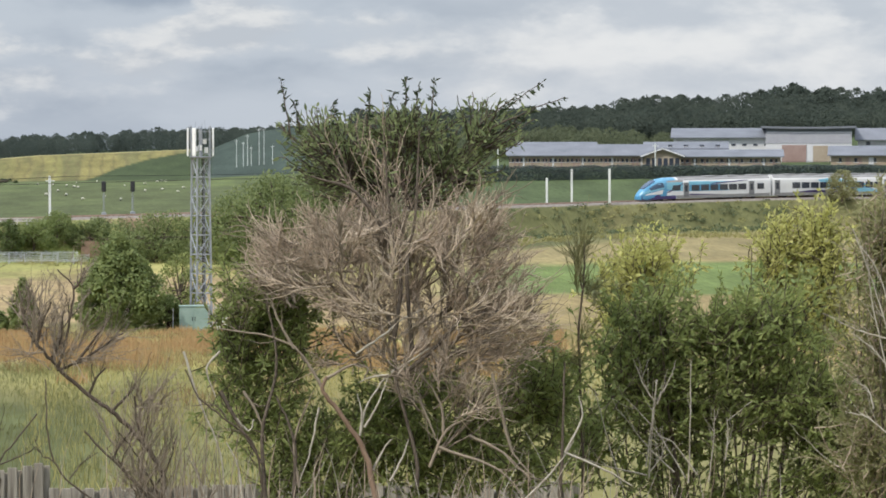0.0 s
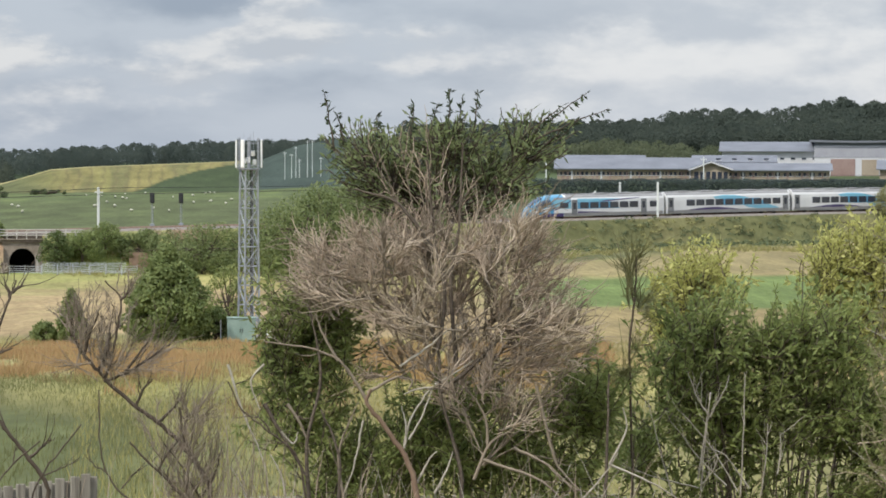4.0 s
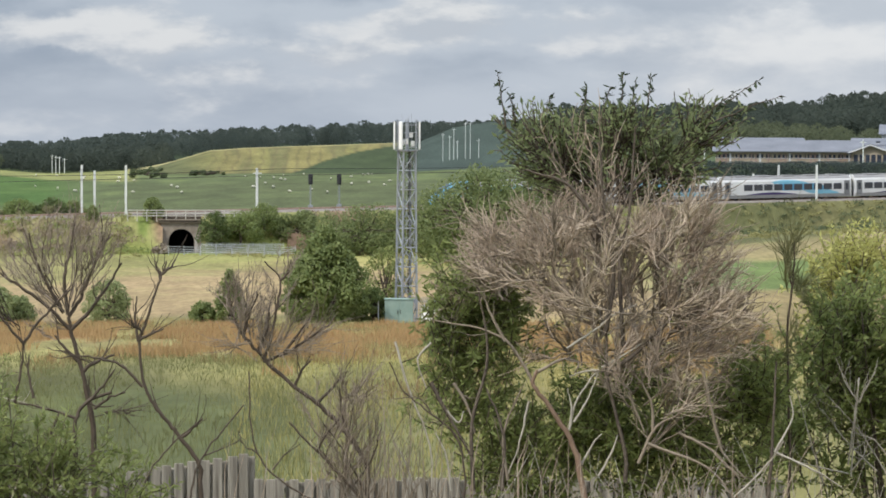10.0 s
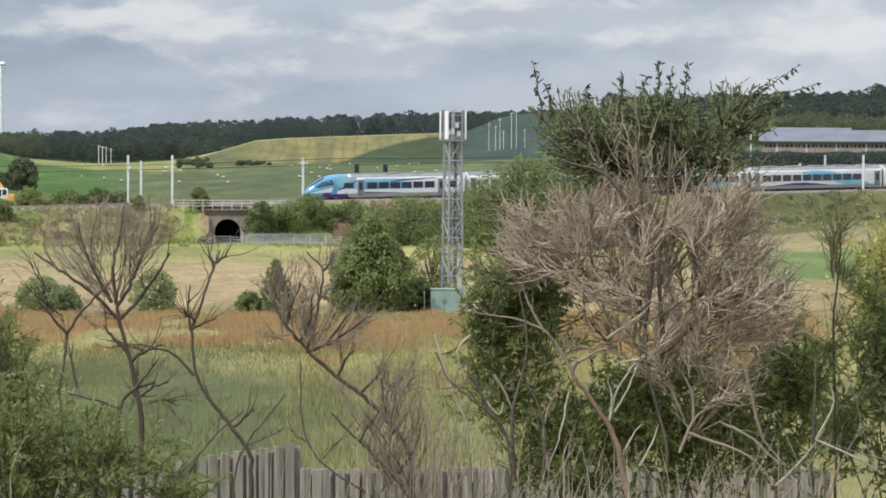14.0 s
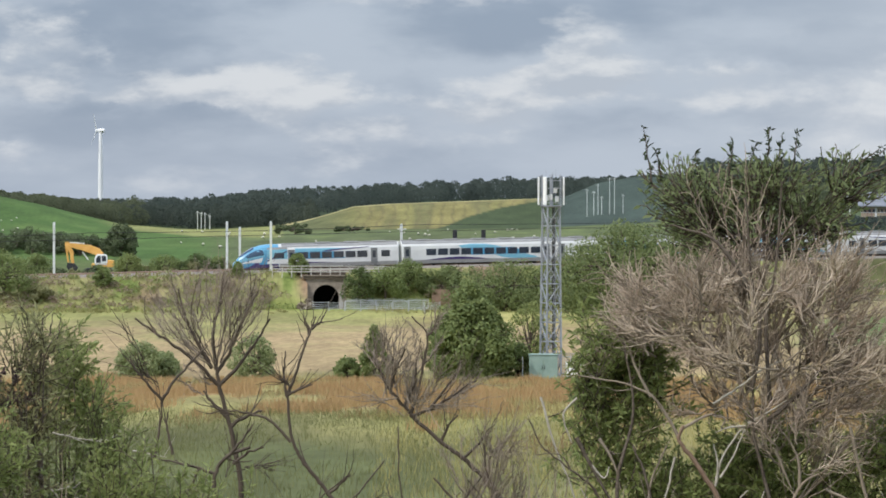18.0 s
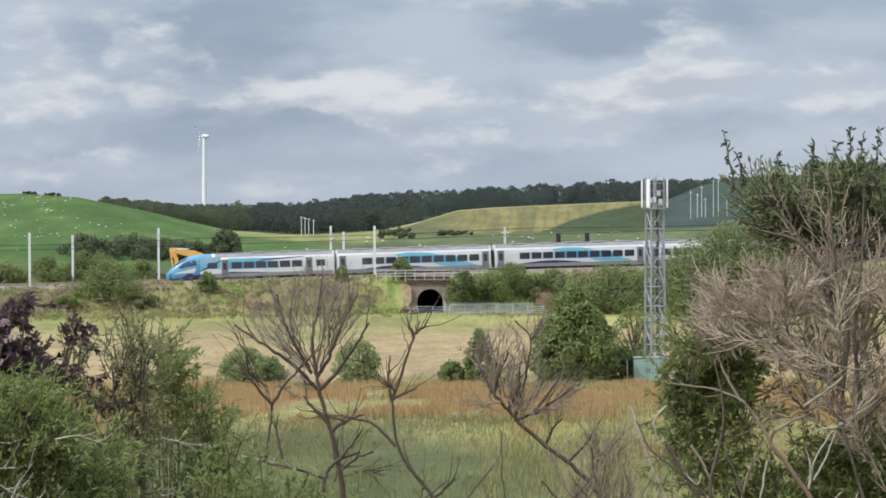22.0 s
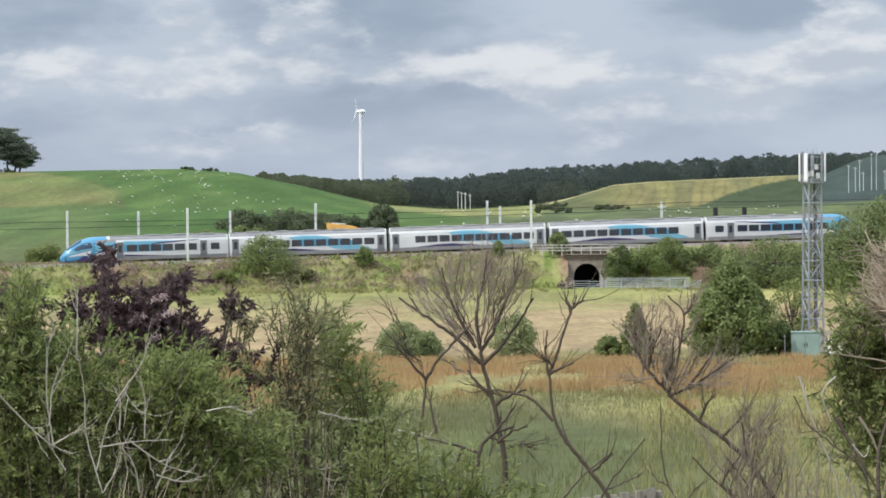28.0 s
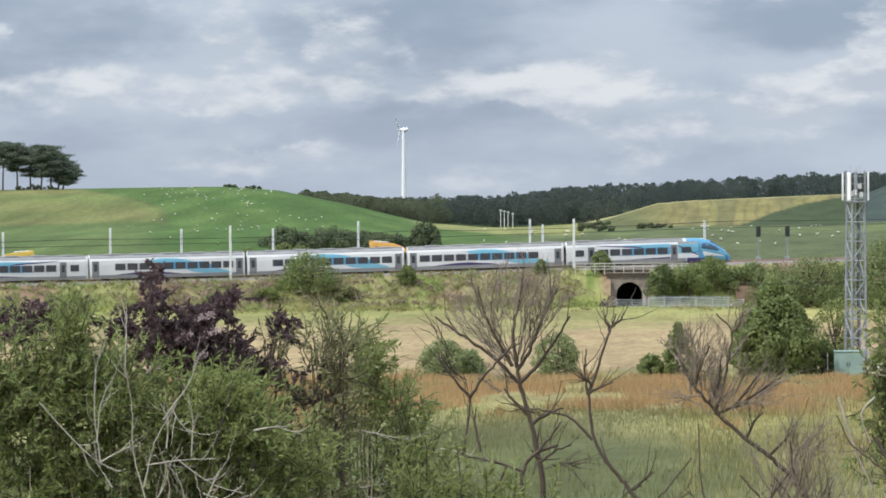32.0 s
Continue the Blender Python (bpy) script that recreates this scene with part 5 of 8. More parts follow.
for k, (az, off, w, h, m, lab) in enumerate((
    (-8.92, -9, 9.2, 6.3, M_LEAF_MID, "rounded green bush on the railway bank"),
    (-7.3, -8, 3.0, 3.0, M_LEAF_MID, "small green bush on the railway bank"),
    (-4.12, -6.5, 3.2, 3.6, M_LEAF_MID, "green bush at the end of the bridge"),
    (-3.12, -12.5, 5.4, 6.0, M_LEAF_DARK, "dark green bush beside the bridge"),
    (-2.68, -11.5, 8.4, 5.2, M_LEAF_MID, "green leafy scrub on the railway bank"),
    (-2.3, -9.5, 6.0, 4.6, M_LEAF_MID, "green scrub on the railway bank"),
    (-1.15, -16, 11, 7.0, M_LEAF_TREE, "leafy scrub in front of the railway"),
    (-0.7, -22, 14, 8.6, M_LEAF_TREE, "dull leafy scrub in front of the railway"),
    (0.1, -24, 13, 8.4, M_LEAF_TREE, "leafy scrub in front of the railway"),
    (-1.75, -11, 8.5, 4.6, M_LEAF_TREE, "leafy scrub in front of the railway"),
    (-5.1, -6.5, 1.8, 2.4, M_LEAF_MID, "small bush on the railway bank"),
    (-6.9, 11, 4.8, 3.9, M_LEAF_PALE, "pale bush behind the track"),
    (-6.3, 12, 5.5, 3.5, M_LEAF_MID, "green bush behind the track"),
    (-5.75, 12, 5.0, 3.6, M_LEAF_DARK, "dark bush behind the track"),
    (-5.4, 13, 3.6, 3.0, M_LEAF_MID, "green bush behind the track"),
    (-9.2, 14, 10.0, 5.8, M_LEAF_MID, "green bush behind the track"),
    (-9.9, 13, 11, 5.4, M_LEAF_MID, "green bush behind the track"),
    (-10.7, 12, 10, 4.6, M_LEAF_PALE, "pale bush behind the track"),
    (-11.5, 12, 8.0, 4.0, M_LEAF_MID, "green bush behind the track"),
    (-12.5, 13, 8.0, 4.0, M_LEAF_PALE, "pale bush behind the track"),
    (-13.6, 13, 8.0, 3.6, M_LEAF_MID, "green bush behind the track"),
    (-8.45, 12, 8.0, 4.2, M_LEAF_MID, "green bush behind the track"),
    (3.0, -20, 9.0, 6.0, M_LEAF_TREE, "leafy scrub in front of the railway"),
    (-9.6, -11, 4.6, 2.2, M_LEAF_PALE, "pale green bush on the railway bank"),
    (-8.3, -11, 5.0, 2.4, M_LEAF_OLIVE, "olive scrub on the railway bank"),
    (-10.5, -12, 2.8, 1.8, M_LEAF_MID, "green scrub on the railway bank"),
    (10.55, -7, 6.0, 6.0, M_LEAF_OLIVE, "olive-green bush in front of the track"),
    # twiggy scrub shape in place of the earth mound by the arch
    (-4.02, -15.5, 3.4, 1.8, M_TWIG_BROWN, "brown earth mound beside the arch, built as scrub"),
)):
    scrub(az, float(track_d(az)) + off, w, h, m, k, lab, n=int(330 * w), size=0.48, clumps=9 + int(w))
# dark hedgerow scrub further back
M_SCRUB = mat("dull hedgerow leaf", (0.063, 0.085, 0.039), (0.134, 0.16, 0.076), scale=0.15, fine=1.5, rough=0.7, island=0.5, through_light=0.2)
hr = np.random.default_rng(88)
for k in range(15):
    az = -9.4 + 2.0 * k / 14 + hr.normal(0, 0.05)
    scrub(az, 700 + 30 * hr.random(), 9 + 6 * hr.random(), 3.4 + 1.4 * hr.random(), M_SCRUB, 60 + k, "dark hedgerow bush in the pasture", n=2200, size=0.5, name="hedgerow_bush", clumps=16)
for k, (az, d, w, h) in enumerate(((-4.15, 1050, 15, 3.6), (-3.25, 1120, 16, 2.0), (-10.2, 1015, 5, 0.9), (-9.82, 1015, 6, 0.9))):
    scrub(az, d, w, h, M_SCRUB, 80 + k, "dark lone bush in the pasture", n=int(160 * w), size=0.6, name="hedgerow_bush", clumps=14)
tree("hedgerow_tree", -7.02, 705, 7.2, 16 + 705 * math.tan(radians(-0.56)) - land_at(-7.02, 705), "round dark tree at the end of the hedgerow", M_SCRUB, 7000, 0.4, 50, 0.02, 0.15, "", 287, "tree", dome=(0.8, 0.95, 1.0, 0.95, 0.8, 0.4))
# low rough scrub just behind the track
for k in range(22):
    az = -8.7 + 3.5 * k / 21 + hr.normal(0, 0.06)
    scrub(az, float(track_d(az)) + 9 + 4 * hr.random(), 3.2 + 2.6 * hr.random(), 1.3 + 1.1 * hr.random() ** 2, (M_LEAF_OLIVE, M_SCRUB, M_LEAF_MID)[k % 3], 120 + k, "low rough scrub behind the track", n=800, size=0.42)
# young trees in the meadow
for k, (az, d, w, h, m) in enumerate(((-3.3, 320, 2.4, 2.2, M_LEAF_MID), (-4.85, 318, 4.4, 4.4, M_LEAF_YOUNG), (-6.72, 318, 4.2, 3.9, M_LEAF_YOUNG), (-6.3, 320, 3.0, 2.8, M_LEAF_YOUNG), (-0.3, 323, 5.0, 7.2, M_LEAF_PALE), (-0.5, 318, 3.4, 3.6, M_LEAF_MID))):
    scrub(az, d, w, h, m, 90 + k, "young bushy tree at the meadow's edge", n=2600, size=0.34, name="young_tree", clumps=16)


tree("young_tree", -2.86, 319, 3.4, 5.4, "young pointed tree at the meadow's edge", M_LEAF_MID, 3600, 0.24, 40, 0.02, 0.15, "", 299, "bush", dome=(0.8, 1.0, 0.9, 0.7, 0.45, 0.15))


# ---- pines on the hill ----
def pine(az, d, h, w, seed, low=0.36, lean=0.0):
    """A wind-shaped pine: flat pads of needles on level boughs, longer towards the lee side."""
    r = np.random.default_rng(300 + seed)
    t = thing("pine_tree", place(az, d, land_at(az, d) - 0.2), "tall dark pine with a bare trunk on the hilltop", "tree", "pines on the hilltop", 0)
    lean += r.normal(0, 0.5)
    way = [(0, 0, 0), (lean * 0.25, 0, h * 0.3), (lean * 0.65, 0.1, h * 0.62), (lean, 0, h * 0.93)]
    v, f = chain([(*way[i], *way[i + 1], 0.30 - 0.08 * i, 0.22 - 0.08 * i) for i in range(3)], 7)
    mesh_from("trunk", v, f, M_BARK, t, smooth=True)
    segs, pts, dirs = [], [], []
    for i in range(46):
        u = low + (0.97 - low) * ((i + r.random()) / 46) ** 0.85
        at = Vector(way[0]).lerp(Vector(way[-1]), u)
        a = r.random() * 6.283
        ln = w * 0.5 * (0.25 + 0.75 * r.random()) * (0.62 + 0.9 * u) * (1.0 if u < 0.7 else 1.0 - 1.9 * (u - 0.7)) * (1 + 0.25 * math.cos(a))
        e = at + Vector((math.cos(a) * ln, math.sin(a) * ln, h * (0.05 * r.random() - 0.035 * (u < 0.5))))
        segs.append((*at, *e, 0.08, 0.025))
        m = 110
        for q in (e, at.lerp(e, 0.62)):
            pts.append(np.array(q)[None] + r.normal(0, 1, (m, 3)) * [w * 0.085, w * 0.085, h * 0.017])
            dirs.append(np.tile([0.1, 0, 0.35], (m, 1)))
    v, f = tubes(segs, 5)
    mesh_from("bough_mass", v, f, M_BARK, t)
    v, f = leaves(np.concatenate(pts), np.concatenate(dirs), 0.40, 0.26, r)
    mesh_from("crown", v, f, M_PINE, t)


for k, (az, h, w, low, lean) in enumerate(((-14.7, 12.8, 11, 0.42, 0), (-14.3, 13.2, 11, 0.42, 0), (-13.9, 13.6, 11, 0.46, 0.5), (-13.66, 12.9, 10, 0.40, 0), (-13.45, 12.4, 10, 0.30, 0.3), (-13.28, 12.6, 9.5, 0.28, 0.4),
                                           (-13.12, 11.6, 9, 0.26, 0.6), (-13.0, 9.6, 7.5, 0.24, 1.3), (-12.93, 6.4, 6.5, 0.20, 1.6))):
    pine(az, 1015 + 8 * math.sin(k * 2.1), h * 1.1, w, k, low + 0.04, lean)
for k, (az, w, h) in enumerate(((-13.62, 6.5, 1.5), (-13.38, 7, 1.7), (-13.16, 6, 1.3))):
    scrub(az, 1006, w, h, M_SCRUB, 480 + k, "low dark scrub under the hilltop pines", n=900, size=0.34)


# ---- wind turbine ----
TURBINE_D = 2400.0


def turbine():
    zb = land_at(-7.37, TURBINE_D) - 1
    hub = 16 + TURBINE_D * math.tan(radians(0.92)) - zb
    t = thing("wind_turbine", place(-7.345, TURBINE_D, zb), "white three-bladed wind turbine behind the wood", "wind turbine", rz=7.4)
    bm = bmesh.new()
    rod(bm, (0, 0, 0), (0, 0, hub - 1), 2.0, 1.15, 20)
    part("tower", bm, M_WHITE, t)
    bm = bmesh.new()
    rings = []
    turn = Matrix.Rotation(radians(-28), 4, "Z")
    for x, r in ((-2.3, 0.6), (-2.0, 1.1), (0, 1.45), (2.2, 1.3), (3.2, 0.8), (3.4, 0.3)):
        rings.append([bm.verts.new(turn @ Vector((x, r * math.cos(i * 0.5236), hub + r * math.sin(i * 0.5236)))) for i in range(12)])
    for a, b in zip(rings, rings[1:]):
        for i in range(12):
            bm.faces.new((a[i], a[(i + 1) % 12], b[(i + 1) % 12], b[i]))
    bm.faces.new(rings[0][::-1]), bm.faces.new(rings[-1])
    bmesh.ops.recalc_face_normals(bm, faces=bm.faces)
    part("nacelle", bm, M_WHITE, t)
    bm = bmesh.new()
    bmesh.ops.create_uvsphere(bm, u_segments=12, v_segments=8, radius=1.1)
    rotor = part("rotor", bm, M_WHITE, t)
    for k in range(3):
        bm = bmesh.new()
        rr = []
        for z, c, th in ((0.6, 0.5, 0.4), (2.2, 0.95, 0.3), (6, 0.7, 0.18), (10, 0.42, 0.1), (12.2, 0.16, 0.04)):
            rr.append([bm.verts.new((x, y, z)) for x, y in ((-th, -c * 0.4), (th, -c * 0.4), (th * 0.4, c * 0.7), (-th * 0.4, c * 0.7))])
        for a, b in zip(rr, rr[1:]):
            for i in range(4):
                bm.faces.new((a[i], a[(i + 1) % 4], b[(i + 1) % 4], b[i]))
        bm.faces.new(rr[0][::-1]), bm.faces.new(rr[-1])
        bmesh.ops.rotate(bm, verts=bm.verts, matrix=Matrix.Rotation(k * 2.0944, 3, "X"))
        bmesh.ops.recalc_face_normals(bm, faces=bm.faces)
        part("blade", bm, M_WHITE, rotor)
    at = turn @ Vector((-3.0, 0, 0))
    return rotor, Matrix.Translation((at.x, at.y, hub)) @ turn


ROTOR, ROTOR_AT = turbine()


# ---- excavator behind the line ----
def excavator(az, d, label, one, two, flip):
    t = thing("excavator", place(az, d, land_at(az, d)), label, "excavator", rz=-az)
    orange = mat("plant paint", one, two, scale=1, fine=9, rough=0.5)

    def plate(name, outline, y0, y1, material, parent, text="", bevel=0.05):
        bm = bmesh.new()
        slab(bm, [(x * flip, z) for x, z in outline], y0, y1)
        bmesh.ops.recalc_face_normals(bm, faces=bm.faces)
        bmesh.ops.bevel(bm, geom=bm.edges[:], offset=bevel, segments=1, affect="EDGES", clamp_overlap=True)
        return part(name, bm, material, parent, text)

    for y in (-1.1, 1.1):
        plate("track", [(-1.3, 0), (2.9, 0), (3.3, 0.4), (2.9, 0.82), (-1.3, 0.82), (-1.7, 0.4)], y - 0.3, y + 0.3, M_DARK, t)
    plate("turntable", [(0.0, 0.8), (1.8, 0.8), (1.8, 1.0), (0.0, 1.0)], -0.8, 0.8, M_DARK, t)
    plate("engine_housing", [(-0.4, 1.0), (3.3, 1.0), (3.5, 1.4), (3.4, 2.1), (2.4, 2.2), (2.2, 1.7), (-0.4, 1.6)], -1.3, 1.3, orange, t)
    cab = plate("cab", [(0.1, 1.3), (2.3, 1.3), (2.3, 2.9), (2.05, 3.2), (0.5, 3.2), (0.1, 2.5)], -1.3, -0.2, M_WHITE, t, "white cab")
    plate("cab_window", [(0.35, 1.75), (1.15, 1.75), (1.15, 2.95), (0.65, 2.95), (0.35, 2.45)], -1.33, -1.29, M_PANE, cab, bevel=0.01)
    plate("cab_window", [(1.35, 2.0), (2.05, 2.0), (2.05, 2.75), (1.9, 2.95), (1.35, 2.95)], -1.33, -1.29, M_PANE, cab, bevel=0.01)
    plate("boom", [(1.55, 2.6), (1.6, 3.4), (0.95, 4.2), (-0.5, 4.75), (-3.9, 5.1), (-4.5, 4.95), (-4.4, 4.55), (-3.6, 4.25), (-1.8, 3.75), (0.1, 3.1), (0.7, 2.4)], 0.1, 0.6, orange, t)
    plate("dipper", [(-5.0, 5.2), (-4.4, 5.35), (-4.0, 4.8), (-3.5, 3.5), (-3.4, 1.6), (-3.9, 1.6), (-4.15, 3.3), (-5.0, 4.6)], 0.15, 0.55, orange, t)
    plate("bucket_link", [(-4.95, 4.5), (-4.62, 4.45), (-4.25, 1.75), (-4.55, 1.8)], 0.2, 0.5, orange, t)
    plate("bucket", [(-4.6, 1.7), (-3.3, 1.6), (-2.7, 0.9), (-3.1, 0.3), (-4.2, 0.3), (-4.7, 0.9)], -0.2, 0.9, M_DARK, t)
    for p, q, r0 in (((-4.2, 5.22), (-1.6, 5.02), 0.10), ((-1.0, 2.2), (-2.0, 3.6), 0.12)):
        bm = bmesh.new()
        rod(bm, (p[0] * flip, 0.35, p[1]), (q[0] * flip, 0.35, q[1]), r0, n=8)
        part("ram", bm, M_POLE, t, "pale hydraulic ram")


excavator(-7.45, 604.0, "orange tracked excavator with a white cab behind the railway", (0.66, 0.33, 0.075), (0.78, 0.46, 0.14), 1)
excavator(-13.89, 585.0, "yellow tracked excavator behind the railway", (0.62, 0.40, 0.06), (0.76, 0.54, 0.13), -1)


# ---- signals, telegraph poles ----
def signal(az):
    d = float(track_d(az)) + 9
    zb = land_at(az, d)
    h = 16 + d * math.tan(radians(-0.69)) - zb
    t = thing("railway_signal", place(az, d, zb), "railway signal post with a dark lamp head", "signal", "railway signals", -az)
    bm = bmesh.new()
    rod(bm, (0, 0, 0), (0, 0, h - 0.2), 0.065, n=8)
    part("post", bm, M_MAST, t)
    bm = bmesh.new()
    box(bm, -0.38, 0.38, -0.22, 0.1, h - 1.75, h, 0.07)
    hd = part("lamp_head", bm, M_DARK, t)
    for i in range(3):
        bm = bmesh.new()
        rod(bm, (0, -0.24, h - 0.34 - 0.52 * i), (0, -0.46, h - 0.31 - 0.52 * i), 0.19, n=8)
        part("hood", bm, M_DARK, hd)
    bm = bmesh.new()
    box(bm, -0.4, 0.4, -0.3, 0.3, 0, 0.9, 0.04)
    part("relay_box", bm, M_MAST, t)
    bm = bmesh.new()
    for s in (-0.2, 0.2):
        rod(bm, (s, 0.2, 0), (s, 0.2, h - 1.9), 0.016, n=4)
    part("ladder", bm, M_MAST, t)


signal(-1.54)
signal(-1.07)


def far_pole(az, el0, el1, d, label, r=0.16):
    z1 = 16 + d * math.tan(radians(el1))
    zb = min(land_at(az, d), 16 + d * math.tan(radians(el0)))
    t = thing("telegraph_pole", place(az, d, zb), label, "pole", "telegraph poles", -az)
    bm = bmesh.new()
    rod(bm, (0, 0, 0), (0, 0, z1 - zb), r, r * 0.8, 7)
    part("pole", bm, M_POLE, t)
    bm = bmesh.new()
    box(bm, -0.7, 0.7, -0.08, 0.08, z1 - zb - 0.6, z1 - zb - 0.45)
    part("crossarm", bm, M_POLE, t)


for az, e0, e1 in ((0.63, -0.37, -0.01), (0.74, -0.38, -0.05), (0.81, -0.2, 0.07), (0.87, -0.4, -0.13), (1.0, -0.15, 0.17), (1.08, -0.15, 0.17), (1.22, -0.4, -0.1)):
    far_pole(az, e0, e1, 1235, "slender grey pole on the dark hillside", 0.12)
for az, e1 in ((-5.76, -0.39), (-5.70, -0.41), (-5.64, -0.42), (-5.56, -0.45)):
    far_pole(az, -0.68, e1, 1240, "pale pole in front of the wood", 0.14)
far_pole(-2.41, -1.25, -0.63, float(track_d(-2.41)) + 9, "pale pole behind the railway")
far_pole(4.92, -0.6, -0.09, 780, "pale pole beside the school grounds")
far_pole(7.5, -0.7, -0.09, 790, "pale pole beside the school grounds")


# ---- school ----
M_CLAD = mat("cream and timber cladding", (0.28, 0.22, 0.16), (0.40, 0.34, 0.26), scale=0.3, fine=3, rough=0.8)
M_ROOFING = mat("grey sheet roofing", (0.135, 0.145, 0.165), (0.20, 0.21, 0.235), scale=0.2, fine=2, rough=0.85, spec=0.1)
M_RENDER = mat("white render", (0.50, 0.50, 0.52), (0.62, 0.62, 0.63), scale=0.2, fine=2, rough=0.8)
M_BRICKY = mat("red-brown cladding", (0.25, 0.165, 0.145), (0.34, 0.25, 0.22), scale=0.3, fine=3, rough=0.8)


def el_z(el, d):
    return 16 + d * math.tan(radians(el))


def block(az0, az1, d, deep, el_eave, el_ridge, wall, label, windows, el_win, roof="gable", bays=0, low=None):
    """A school block seen from its long side."""
    am = (az0 + az1) / 2
    hw = d * math.tan(radians((az1 - az0) / 2))
    zb = land_at(am, d) - 1.2
    t = thing("school_building", place(am, d, zb), label, "building", "school buildings", -am)
    ze, zr = el_z(el_eave, d) - zb, el_z(el_ridge, d) - zb
    bm = bmesh.new()
    box(bm, -hw, hw, 0, deep, 0, ze)
    part("wall", bm, wall, t)
    bm = bmesh.new()
    if roof == "gable":
        sec = [(-1.0, ze - 0.15), (deep / 2, zr), (deep + 1.0, ze - 0.15), (deep + 1.0, ze - 0.4), (deep / 2, zr - 0.3), (-1.0, ze - 0.4)]
        a = [bm.verts.new((-hw - 0.8, y, z)) for y, z in sec]
        b = [bm.verts.new((hw + 0.8, y, z)) for y, z in sec]
        bm.faces.new(a), bm.faces.new(b[::-1])
        for i in range(6):
            bm.faces.new((a[i], b[i], b[(i + 1) % 6], a[(i + 1) % 6]))
    else:
        n = 16
        xs = [-hw - 1.2 + (2 * hw + 2.4) * i / n for i in range(n + 1)]
        zs = [zr - roof * math.sin(math.pi * i / n) for i in range(n + 1)]
        pts = list(zip(xs, zs)) + [(x, z - 0.55) for x, z in zip(xs[::-1], zs[::-1])]
        a = [bm.verts.new((x, -1.0, z)) for x, z in pts]
        b = [bm.verts.new((x, deep + 0.8, z)) for x, z in pts]
        for i in range(len(pts)):
            bm.faces.new((a[i], b[i], b[(i + 1) % len(pts)], a[(i + 1) % len(pts)]))
        for i in range(n):
            q = 2 * n + 1
            for s_ in (a, b):
                bm.faces.new((s_[i], s_[i + 1], s_[q - i - 1], s_[q - i]))
        for i in range(n):
            x0, x1 = max(xs[i], -hw), min(xs[i + 1], hw)
            if x1 > x0:
                v = [bm.verts.new(p) for p in ((x0, 0.02, ze - 0.1), (x1, 0.02, ze - 0.1), (x1, 0.02, zs[i + 1] - 0.5), (x0, 0.02, zs[i] - 0.5))]
                bm.faces.new(v)
    bmesh.ops.recalc_face_normals(bm, faces=bm.faces)
    part("roof", bm, M_ROOFING, t)
    z0, z1 = el_z(el_win[0], d) - zb, el_z(el_win[1], d) - zb
    for i in range(windows):
        x = -hw + 2 * hw * (i + 0.5) / windows
        bm = bmesh.new()
        box(bm, x - 0.55, x + 0.55, -0.05, 0.1, z0, z1)
        fr = part("window", bm, M_PANE, t)
        bm = bmesh.new()
        box(bm, x - 0.65, x + 0.65, -0.09, -0.05, z0 - 0.12, z0)
        part("sill", bm, M_RENDER, fr)
    for i in range(bays):
        x = -hw + 2 * hw * (i + 0.5) / bays
        bm = bmesh.new()
        box(bm, x - hw / bays * 0.42, x + hw / bays * 0.42, -0.06, 0.05, 0.3, ze - 0.7)
        part("cladding_panel", bm, M_BRICKY if i % 7 in (1, 2, 5) else M_RENDER if i % 7 == 3 else M_CLAD, t)
    if low:
        bm = bmesh.new()
        box(bm, low[0] * hw, low[1] * hw, -0.12, 0.2, 0, ze * 0.62)
        part("brick_panel", bm, M_BRICKY, t)
        bm = bmesh.new()
        box(bm, -hw * 0.995, hw * 0.995, -0.08, 0.1, ze * 0.66, ze - 0.25)
        part("upper_cladding", bm, mat("lilac grey cladding", (0.30, 0.30, 0.335), (0.38, 0.38, 0.41), scale=0.3, fine=3, rough=0.7), t)
        bm = bmesh.new()
        box(bm, hw * 0.1, hw * 0.5, -0.1, 0.2, 0, ze * 0.6)
        part("timber_panel", bm, M_CLAD, t)
    return t


block(5.1, 7.45, 850, 16, -0.27, -0.10, M_CLAD, "long low school wing with a grey pitched roof", 26, (-0.39, -0.335), bays=34)
block(7.3, 9.55, 845, 15, -0.29, -0.19, M_CLAD, "low school wing with timber cladding", 20, (-0.40, -0.345), bays=28)
block(7.35, 8.65, 862, 12, -0.16, -0.06, M_RENDER, "raised school wing with a clerestory", 5, (-0.14, -0.11))
block(7.8, 9.4, 890, 26, 0.02, 0.165, M_RENDER, "tall white school hall with a shallow grey roof", 9, (-0.13, -0.095))
block(5.25, 6.5, 872, 12, -0.14, -0.06, M_CLAD, "rear school wing with a grey pitched roof", 0, (-0.4, -0.33))
block(9.3, 10.7, 885, 30, 0.10, 0.195, M_RENDER, "tall white sports hall with red-brown lower walls", 0, (-0.3, -0.25), roof=0.2, low=(-0.62, -0.05))
block(10.36, 12.6, 850, 16, -0.27, -0.13, M_CLAD, "low school wing with a grey roof", 8, (-0.40, -0.33), bays=12)
block(10.8, 12.8, 900, 16, -0.02, 0.16, M_RENDER, "white school block with a grey roof", 6, (-0.12, -0.06))


